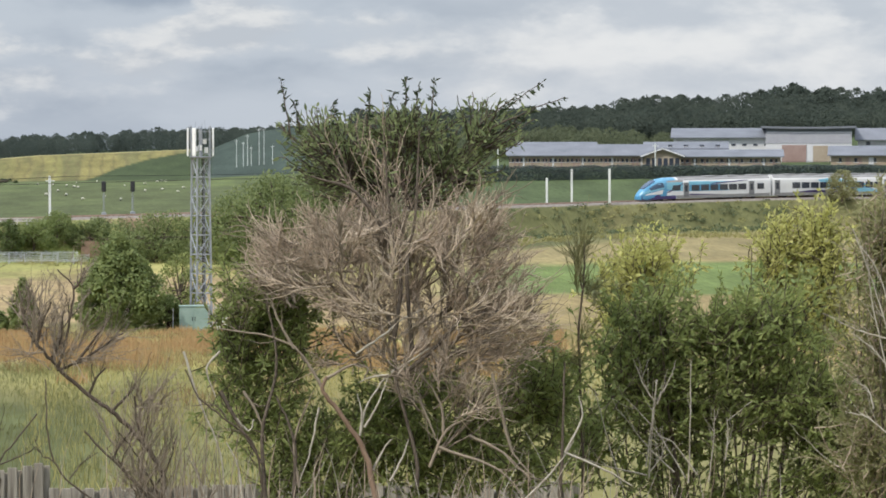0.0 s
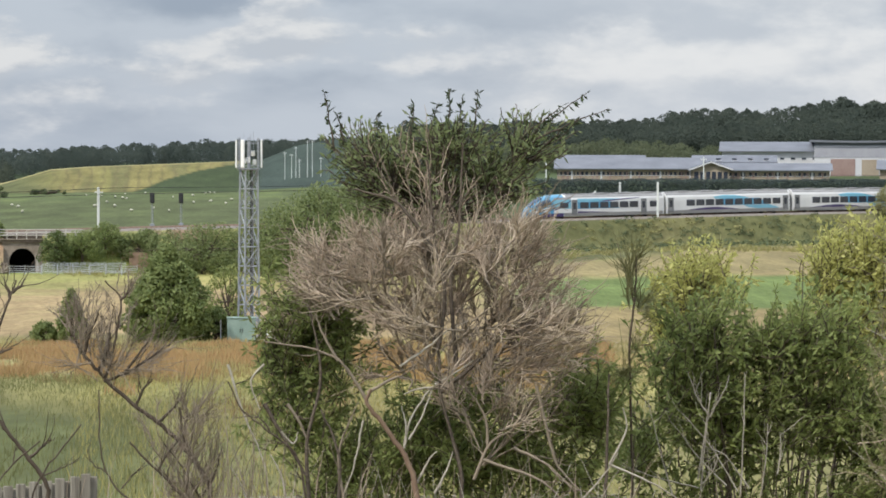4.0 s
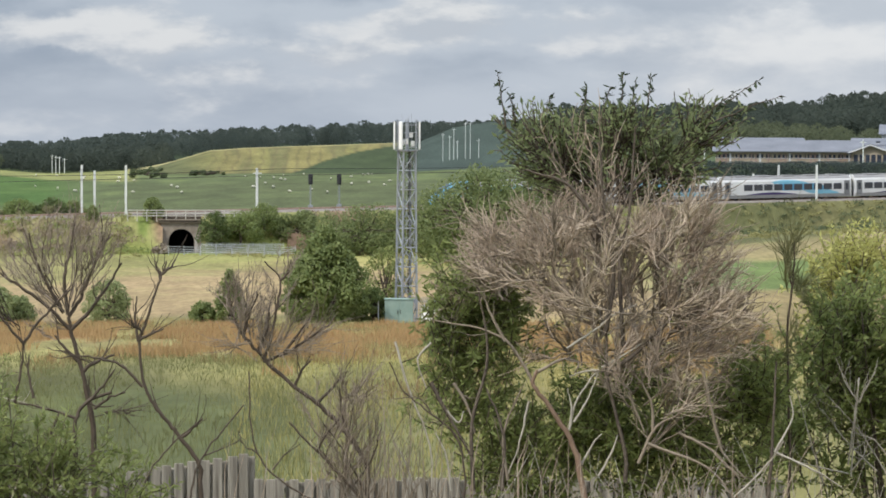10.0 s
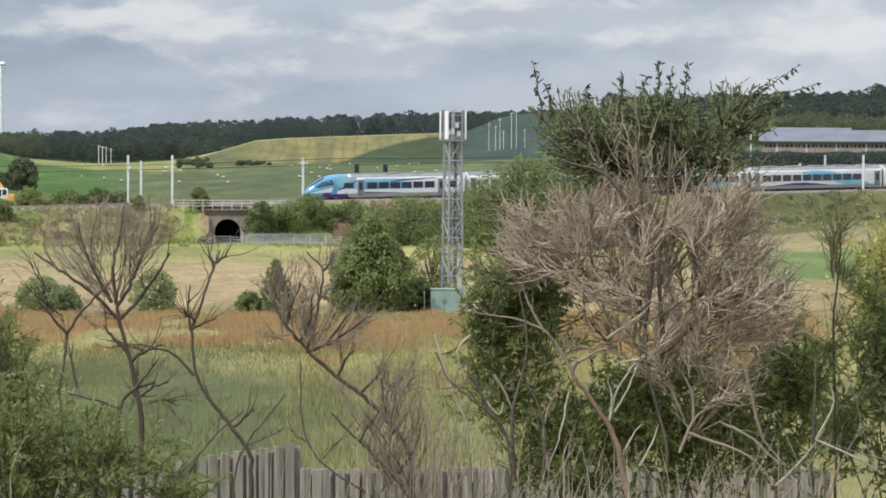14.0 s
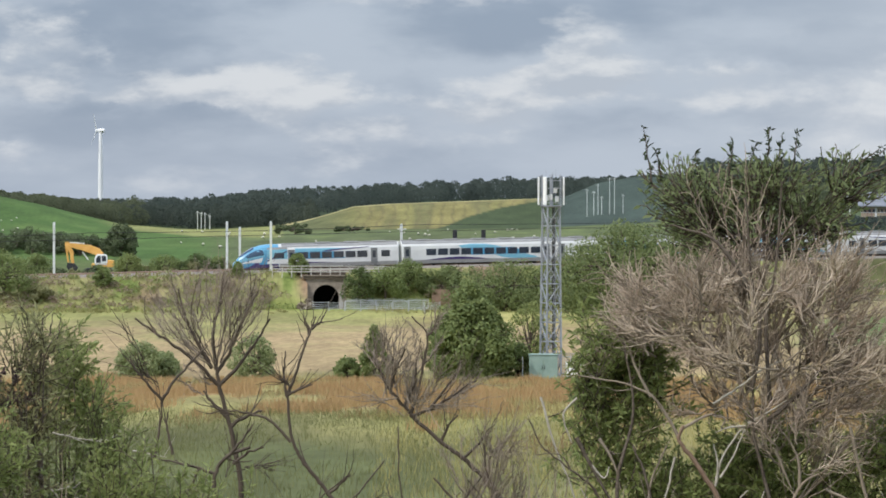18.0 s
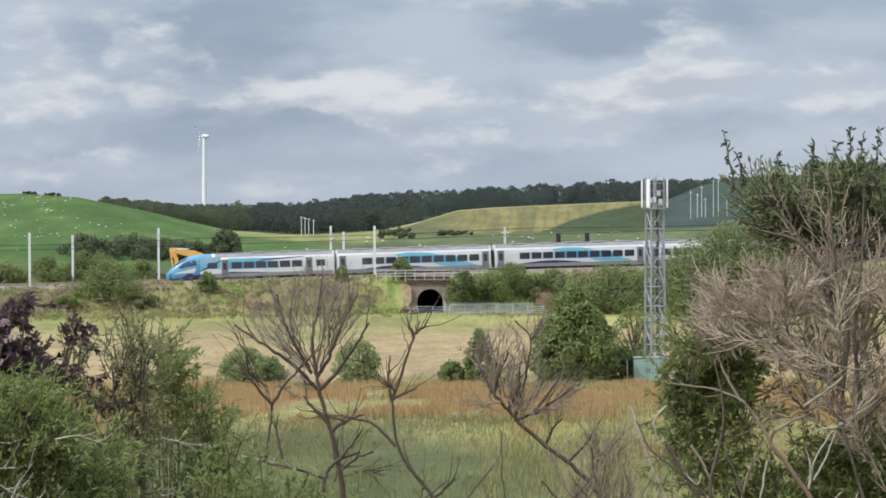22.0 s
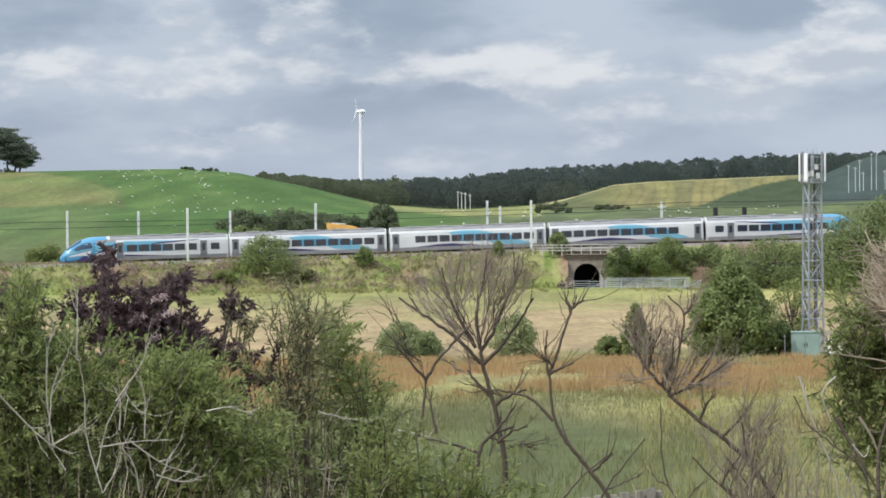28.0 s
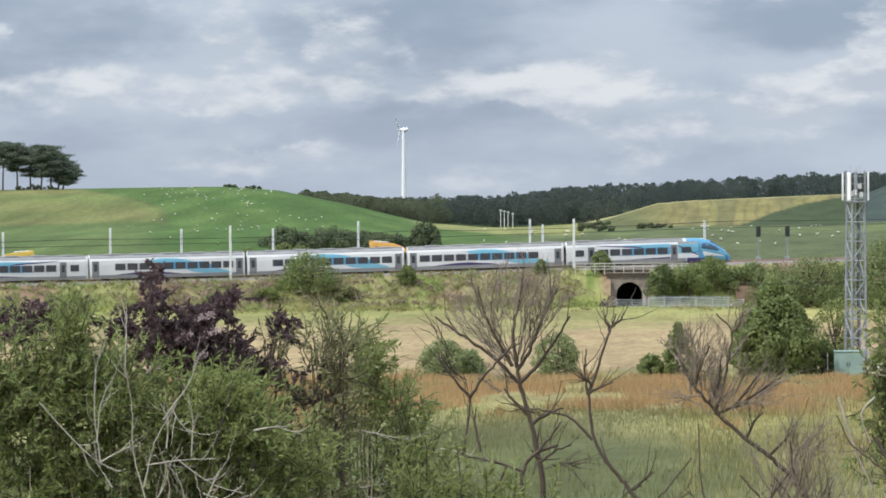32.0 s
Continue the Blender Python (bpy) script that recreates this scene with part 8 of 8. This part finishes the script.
bare("bare_shrub", -3.15, 23.6, "broken dark stick with a thin sapling beside it",
     [[(-3.31, -5.48), (-3.61, -5.03), (-3.85, -4.72), (-4.09, -4.41), (-4.23, -4.04), (-4.29, -3.40)], [(-4.23, -4.18), (-4.58, -3.82), (-4.93, -3.71), (-5.25, -3.66)], [(-4.29, -3.42), (-4.12, -2.97), (-3.93, -2.42), (-3.83, -2.12)], [(-3.93, -2.42), (-3.98, -2.28), (-4.02, -2.16)], [(-3.90, -2.33), (-3.76, -2.22), (-3.68, -2.10)], [(-3.61, -5.03), (-3.40, -4.85), (-3.25, -4.70)], [(-4.29, -3.42), (-4.09, -3.31), (-3.88, -3.23)], [(-4.30, -3.44), (-4.34, -3.07), (-4.32, -2.69)]],
     [(-4.23, -3.25, 0.10, 0.2, 10, 0.16, 0, 0.9), (-5.07, -3.69, 0.25, 0.10, 6, 0.14, -0.3, 0.5)], 24, M_TWIG_DARK, 0.019, "shrub")
s = bare("bare_tree", -0.4, 23.5, "leaning leafless tree with dark twigs",
         [[(-0.62, -5.44), (-1.03, -4.84), (-1.45, -4.45), (-1.80, -4.19), (-2.19, -3.84), (-2.42, -3.61), (-2.67, -3.33), (-2.87, -2.94)], [(-2.30, -3.71), (-2.17, -3.26), (-2.09, -2.80), (-2.06, -2.43), (-2.31, -2.13)], [(-2.06, -2.45), (-1.92, -2.29), (-1.88, -2.10)], [(-2.33, -3.77), (-1.91, -3.61), (-1.44, -3.30), (-1.24, -3.17)], [(-2.00, -3.65), (-1.77, -3.35), (-1.65, -3.17)], [(-2.65, -3.35), (-2.55, -2.98), (-2.41, -2.66)], [(-2.42, -3.61), (-2.26, -3.26), (-2.23, -2.89)],
          [(-1.80, -4.19), (-1.68, -3.91), (-1.54, -3.74)], [(-1.45, -4.45), (-1.17, -4.19), (-1.03, -3.96)]],
         [(-2.56, -3.26, 0.35, 0.3, 50, 0.22, 0.1, 0.8), (-1.91, -3.40, 0.5, 0.25, 50, 0.22, 0.35, 0.6)], 22, M_TWIG_BROWN, 0.019)
fine = []
for (fa, fe), a0, a1, n, ln, r0 in (((-2.85, -3.02), -40, 60, 12, 0.26, 0.0045), ((-2.65, -3.35), -40, 50, 12, 0.30, 0.0045), ((-2.37, -3.68), -20, 60, 12, 0.30, 0.0045), ((-2.07, -2.57), -50, 40, 8, 0.2, 0.0038), ((-1.81, -3.56), 10, 80, 9, 0.26, 0.004), ((-2.14, -2.98), -30, 50, 6, 0.2, 0.0038)):
    boughs, more = fan(s.rng, fa, fe, 23.5, a0, a1, n, ln, r0)
    for bars in boughs:
        s.bars("branch", bars, M_TWIG_ASH, 5)
    fine += more
s.bars("twig_mass", fine, M_TWIG_BROWN, 3, stuff=True)
# low dead shrubs that stand against the fence
s = bare("dead_shrub", -0.5, 23.1, "low dead shrub with tangled grey-brown twigs",
         [[(-0.60, -6.23), (-1.07, -5.60), (-1.44, -5.24), (-1.89, -4.77)], [(-0.51, -6.16), (-0.81, -5.59), (-1.07, -5.12), (-1.33, -4.80)], [(-0.97, -5.70), (-0.93, -5.12), (-0.85, -4.48)], [(-0.79, -5.77), (-0.51, -5.31), (-0.37, -4.84)], [(-1.07, -5.59), (-1.25, -5.40), (-1.27, -5.22)], [(-0.84, -5.12), (-1.02, -4.66), (-1.07, -4.20)], [(-1.44, -5.24), (-1.25, -4.94), (-1.07, -4.71)]],
         [(-1.07, -4.85, 0.45, 0.5, 44, 0.26, 0.1, 0.8), (-0.88, -5.40, 0.5, 0.4, 44, 0.26, 0.15, 0.8), (-0.60, -5.86, 0.5, 0.35, 44, 0.26, 0.1, 0.8), (-0.89, -4.20, 0.35, 0.3, 36, 0.24, 0.1, 0.9)], 26, M_TWIG_BROWN, 0.013, "shrub")
fine = []
for (fa, fe), a0, a1, n, ln, r0 in (((-0.97, -5.68), -40, 40, 8, 0.42, 0.004), ((-0.60, -6.05), -50, 40, 8, 0.42, 0.004), ((-1.25, -5.22), -40, 50, 9, 0.4, 0.004), ((-0.88, -5.03), -40, 40, 9, 0.36, 0.004)):
    boughs, more = fan(s.rng, fa, fe, 23.1, a0, a1, n, ln, r0)
    for bars in boughs:
        s.bars("branch", bars, M_TWIG_BROWN, 5)
    fine += more
s.bars("twig_mass", fine, M_TWIG_ASH, 3, stuff=True)
for az, d_, label, lines, seed in (
        (0.43, 22.9, "thin brown stick with a pale forked stem before it", ([(0.98, -6.13), (0.89, -5.10), (0.42, -4.62), (-0.00, -4.29), (-0.28, -3.78)], [(0.42, -4.62), (0.23, -4.38), (-0.19, -4.38)], [(0.89, -5.10), (0.70, -4.84), (0.42, -4.75)]), 27),
        (-1.44, 22.8, "thin bent weed stalk against the fence", ([(-1.06, -6.33), (-1.44, -6.05), (-2.00, -5.68), (-2.34, -5.26), (-2.45, -4.66), (-2.47, -3.92)], [(-2.34, -5.26), (-2.56, -5.13), (-2.65, -4.89)], [(-2.09, -5.54), (-1.92, -5.31), (-1.63, -5.12)]), 28),
        (-3.95, 22.9, "pale broken stick leaning on the fence", ([(-4.41, -6.32), (-4.18, -5.58), (-3.81, -5.12), (-3.37, -4.74)], [(-3.81, -5.12), (-3.78, -4.89), (-3.76, -4.80)]), 29),
        (-3.30, 23.0, "slender dark twig rising over the fence", ([(-3.50, -5.86), (-3.34, -5.36), (-3.02, -4.94), (-2.65, -4.48)], [(-3.30, -5.31), (-2.93, -5.17), (-2.67, -5.01)]), 30)):
    bare("dead_stick", az, d_, label, lines, [], seed, r0=0.009, category="shrub")
bare("tall_stalk", 6.3, 24, "thin dark stalk of a tall weed", [[(6.35, -5.0), (6.3, -3.3), (6.38, -2.4), (6.4, -1.7)], [(6.38, -2.5), (6.25, -2.1), (6.2, -1.85)]], [(6.35, -2.2, 0.13, 0.4, 60, 0.12, 0, 0.9), (6.45, -2.55, 0.12, 0.25, 50, 0.1, 0.1, 0.9), (6.3, -3.6, 0.25, 0.5, 30, 0.2, 0, 0.8)], 25, M_LEAF_OLIVE, 0.012, "weed")
# rank grass and dead stems at the fence's foot
fr = np.random.default_rng(19)


def stalks(name, label, az0, az1, d, el0, el1, n, material, up=1.0, wind=0.1, length=0.45):
    segs, _ = sprays(fr, d, (az0 + az1) / 2, (el0 + el1) / 2, (az1 - az0) / 2, (el1 - el0) / 2, 0.8, n, length, up, 0.0, wind, 0.25, 4, 0.004, 0.12)
    low = segs[:n].copy()
    foot = low.copy()
    foot[:, 3:6] = low[:, :3]
    foot[:, 7] = low[:, 6]
    x, y = low[:, 0], low[:, 1]
    foot[:, 2] = land(np.degrees(np.arctan2(x, y)), np.hypot(x, y)) - 0.03
    v, f = tubes(np.concatenate([segs, foot]), 3)
    return tagged(mesh_from(name, v, f, material), label, "weeds", kind="stuff")


stalks("dry_stems", "pale dry weed stems along the fence", -2.6, 11.5, 22.6, -6.9, -5.4, 90, M_STICK)
stalks("dead_stems", "brown dead weed stems along the fence", -3.4, 11.5, 22.9, -6.9, -5.2, 170, M_TWIG_GREY)
stalks("dead_stems", "tangle of grey-brown dead stems below the leaning tree", -1.3, 0.7, 23.0, -6.4, -4.5, 70, M_TWIG_BROWN, length=0.55)
stalks("dead_stems", "brown dead weed stems among the shrubs", -14.0, -7.5, 22.2, -6.9, -4.8, 200, M_TWIG_GREY)


def grass_tufts(name, label, rng, count, az0, az1, d0, d1, height, width, material, blades=3, patch=0.0, thick=None):
    az, d = az0 + (az1 - az0) * rng.random(count), d0 + (d1 - d0) * rng.random(count)
    a = np.radians(az)
    x, y = d * np.sin(a), d * np.cos(a)
    keep = (vnoise(x / 3, y / 40, 1) * 0.55 + vnoise(x / 11, y / 110, 8) * 0.45 + 0.2 * (rng.random(count) - 0.3)) > patch + 0.35 * (1 - np.clip((d - d0) / (0.6 * (d1 - d0)), 0, 1))
    if thick is not None:
        keep = sorrel_patch(x, y) + 0.10 * (rng.random(count) - 0.5) - 0.17 * (1 - np.clip((d - d0) / (0.35 * (d1 - d0)), 0, 1)) > thick
    keep &= d < d1 - 0.13 * (d1 - d0) * vnoise(az * 2.6, az * 0, 21)
    keep &= (np.abs(az + 3.65) > 0.5) | (d < 535)
    az, d, x, y = az[keep], d[keep], x[keep], y[keep]
    p = np.stack([x, y, land(az, d) - 0.03], -1)
    n = len(p) * blades
    at = np.repeat(p, blades, 0) + rng.normal(0, 0.15, (n, 3)) * [1, 1, 0]
    up = np.zeros_like(at)
    up[:, 2] = 2.2
    v, f = leaves(at, up, height, width, rng, 0)
    return tagged(mesh_from(name, v, f, material), label, "grass", kind="stuff")


M_SORREL = mat("rusty sorrel", (0.275, 0.170, 0.080), (0.45, 0.315, 0.15), scale=0.05, fine=0.6, rough=0.9, island=0.6, through_light=0.2)
M_STRAW = mat("dry grass", (0.26, 0.235, 0.10), (0.42, 0.37, 0.18), scale=0.05, fine=0.6, rough=0.9, island=0.6, through_light=0.2)
M_GRASS = mat("green grass", (0.118, 0.133, 0.050), (0.172, 0.184, 0.073), scale=0.05, fine=0.6, rough=0.9, island=0.6, through_light=0.2)
M_BANK = mat("bank weeds", (0.19, 0.20, 0.07), (0.36, 0.32, 0.14), scale=0.05, fine=0.6, rough=0.9, island=0.6, through_light=0.2)
gr = np.random.default_rng(9)
M_DOCK = mat("brown dock", (0.15, 0.095, 0.045), (0.27, 0.19, 0.09), scale=0.05, fine=0.6, rough=0.9, island=0.6, through_light=0.2)
grass_tufts("sorrel", "rust-red dock and sorrel standing in the meadow", gr, 64000, -15, 6, 140, 330, 0.60, 0.042, M_SORREL, thick=0.47)
grass_tufts("brown_dock", "brown seeding dock among the meadow grass", gr, 26000, -15, 6, 110, 318, 0.42, 0.03, M_DOCK, patch=0.50)
grass_tufts("dry_grass", "pale dry grass heads in the meadow", gr, 30000, -15, 12, 150, 335, 0.45, 0.035, M_STRAW, patch=0.40)
grass_tufts("meadow_grass", "long green meadow grass", gr, 30000, -15, 12, 55, 240, 0.14, 0.02, M_GRASS, patch=0.45)
M_TALL = mat("tall meadow grass", (0.128, 0.138, 0.054), (0.20, 0.20, 0.082), scale=0.3, fine=2, rough=0.9, island=0.4, through_light=0.25)
grass_tufts("tall_grass", "tall seeding grass in the near meadow", gr, 13000, -14, -1.6, 40, 190, 0.34, 0.018, M_TALL, patch=0.36)
M_TALL_DRY = mat("yellowing meadow grass", (0.26, 0.24, 0.085), (0.40, 0.35, 0.135), scale=0.3, fine=2, rough=0.9, island=0.4, through_light=0.3)
grass_tufts("yellow_grass", "tall yellowing grass in the near meadow", gr, 9000, -2.8, 8, 40, 215, 0.34, 0.018, M_TALL_DRY, patch=0.25)
grass_tufts("bank_grass", "rough grass and weeds on the railway bank", gr, 9000, -15, 12, 540, 566, 0.6, 0.2, M_BANK, patch=0.4)


def mounds(name, label, rng, count, az0, az1, o0, o1, material, size=(0.5, 1.6), leaf=0.32):
    """Low tumps of weeds and brambles along the railway bank."""
    vs, fs, base = [], [], 0
    for _ in range(count):
        az = az0 + (az1 - az0) * rng.random()
        d = float(track_d(az)) + o0 + (o1 - o0) * rng.random()
        if abs(az + 3.65) < 0.5:
            continue
        w = size[0] + (size[1] - size[0]) * rng.random() ** 2
        m = int(50 * w)
        v = rng.normal(0, 1, (m, 3))
        v /= np.linalg.norm(v, axis=1, keepdims=True)
        v[:, 2] = np.abs(v[:, 2])
        p = np.array(place(az, d, land_at(az, d))) + v * np.array([w, w, w * 0.6]) * (0.75 + 0.3 * rng.random((m, 1)))
        q, f = leaves(p, np.cross(v, rng.normal(0, 1, v.shape)), leaf, leaf * 0.6, rng, 0.1, v + [0, 0, 0.3])
        vs.append(q), fs.append(f + base)
        base += len(q)
    return tagged(mesh_from(name, np.concatenate(vs), np.concatenate(fs), material), label, "weeds", kind="stuff")


M_BRAMBLE = mat("dry willowherb", (0.19, 0.142, 0.098), (0.35, 0.275, 0.19), scale=0.3, fine=2, rough=0.8, island=0.6, through_light=0.25)
mounds("bank_weeds", "green weeds and brambles on the railway bank", gr, 260, -15, 3, -15, -5, M_LEAF_PALE)
mounds("bank_weeds", "darker green brambles on the railway bank", gr, 110, -15, 3, -15, -5, M_LEAF_MID, (0.6, 2.2))
mounds("dry_willowherb", "brown-pink dry willowherb on the railway bank", gr, 150, -15, 3, -14, -5.5, M_BRAMBLE, (0.6, 2.0))
mounds("dry_willowherb", "brown-pink dry willowherb on the railway bank", gr, 150, -9.0, -4.6, -14, -6, M_BRAMBLE, (0.5, 1.5))
mounds("dry_willowherb", "thick brown-pink patch of dry willowherb", gr, 120, -11.3, -9.5, -14, -6.5, M_BRAMBLE, (0.6, 1.7))
mounds("field_weeds", "rough grass tumps at the foot of the bank", gr, 160, -15, 3, -34, -14, M_BANK, (0.4, 1.3))
mounds("bank_scrub", "rough olive scrub along the railway bank", gr, 420, 3.2, 9.6, -27, -6, M_SCRUB, (0.4, 1.3))
mounds("bank_weeds", "rough dry grass tumps along the railway bank", gr, 420, 3.2, 9.8, -50, -6, M_BANK, (0.3, 1.0))

# lean of the broom bush in the wind, second by second, in degrees of its top as seen from the window
GUSTS = [0.08, 0.52, -0.01, -0.23, -0.01, 0.08, 0.18, 0.24, -0.3, -0.06, 0.26, 0.52, 0.18, 0.08, 0.08, -0.32, -0.16, -0.31, 0.29, 0.5, 0.21, 0.18, -0.12, 0.23, 0.38, -0.02, 0.28, -0.12, 0.18, 0.33, -0.02, 0.28, 0.08]


def swallow():
    """A small dark bird that crosses close by: body, two wings and a forked tail."""
    t = thing("swallow", (0, 0, 0), "small dark swallow flying over the garden", "bird")
    dark = mat("swallow feathers", (0.015, 0.016, 0.022), (0.04, 0.04, 0.05), scale=20, rough=0.6)
    bm = bmesh.new()
    bmesh.ops.create_icosphere(bm, subdivisions=2, radius=1)
    for v in bm.verts:
        v.co = Vector((v.co.x * 0.075, v.co.y * 0.02, v.co.z * 0.02))
    part("body", bm, dark, t)
    for s in (1, -1):
        bm = bmesh.new()
        o = [(0.035, 0.012), (0.05, 0.08), (0.0, 0.16), (-0.09, 0.2), (-0.02, 0.09), (-0.03, 0.012)]
        a = [bm.verts.new((x, s * y, 0.012 + y * 0.35)) for x, y in o]
        b = [bm.verts.new((x, s * y, 0.006 + y * 0.35)) for x, y in o]
        bm.faces.new(a), bm.faces.new(b[::-1])
        for i in range(6):
            bm.faces.new((a[i], b[i], b[(i + 1) % 6], a[(i + 1) % 6]))
        bmesh.ops.recalc_face_normals(bm, faces=bm.faces)
        part("wing", bm, dark, t)
    bm = bmesh.new()
    for s in (1, -1):
        rod(bm, (-0.06, 0, 0), (-0.15, s * 0.025, 0), 0.009, 0.003, 4)
    part("tail", bm, dark, t)
    return t


BIRD = swallow()
# the bird's round: seconds, bearing, height angle, distance
BIRD_WAY = [(0, 60, 14, 40), (6, 100, 20, 30), (12, 60, 16, 30), (15.2, 3.5, 1.9, 32), (15.5, -2.38, 0.46, 34), (15.6, -4.32, -0.02, 40), (15.7, -6.2, -0.52, 42), (16.4, -24, -2.5, 40), (20, -90, 12, 30), (26, -60, 16, 30), (28.1, -15, 6.2, 26),
            (28.3, -9.4, 3.05, 27), (28.4, -6.55, 1.47, 28), (28.5, -3.77, -0.1, 34), (28.7, 3.5, -1.0, 40), (29.5, 40, 8, 30), (30.6, -60, 10, 40), (31.4, -14.2, 0.45, 56), (31.5, -12.65, 0.36, 56), (31.6, -11.45, 0.28, 56), (31.7, -9.89, 0.08, 56), (32, -3, 4.5, 56)]


def motions():
    ways = [at_view(a, e, d) for _, a, e, d in BIRD_WAY]
    rows = []
    for i, (t, *_) in enumerate(BIRD_WAY):
        p, q = ways[max(i - 1, 0)], ways[min(i + 1, len(ways) - 1)]
        x = (q - p).normalized()
        y = Vector((0, 0, 1)).cross(x).normalized()
        m = Matrix((x, y, x.cross(y))).transposed().to_4x4() @ pose(0, 0, 0, 50, 0, 0)
        m.translation = ways[i]
        rows.append((t, m))
    walk(BIRD, rows)
    for car, at in zip(CARS, CAR_AT):
        rows = carriage_rows(at)
        if at < -90:
            rows = [(t, m @ pose(0, 0, 0, 0, 0, 180)) for t, m in rows]
        walk(car, rows)
    walk(ROTOR, [(i / 2, ROTOR_AT @ Matrix.Rotation(radians(-42.3 * (i - 42.2)), 4, "X")) for i in range(65)])
    for bush, seed, sway in SWAY:
        home = bush.matrix_basis.copy()
        rows = []
        for i in range(33 if seed == 1 else 65):
            t = i if seed == 1 else i / 2
            lean = 4.3 * GUSTS[i] if seed == 1 else sway * (math.sin(2.6 * t + seed * 1.7) + 0.6 * math.sin(4.9 * t + seed * 2.9))
            rows.append((t, home @ pose(0, 0, 0, 0, lean, 0)))
        walk(bush, rows)


motions()
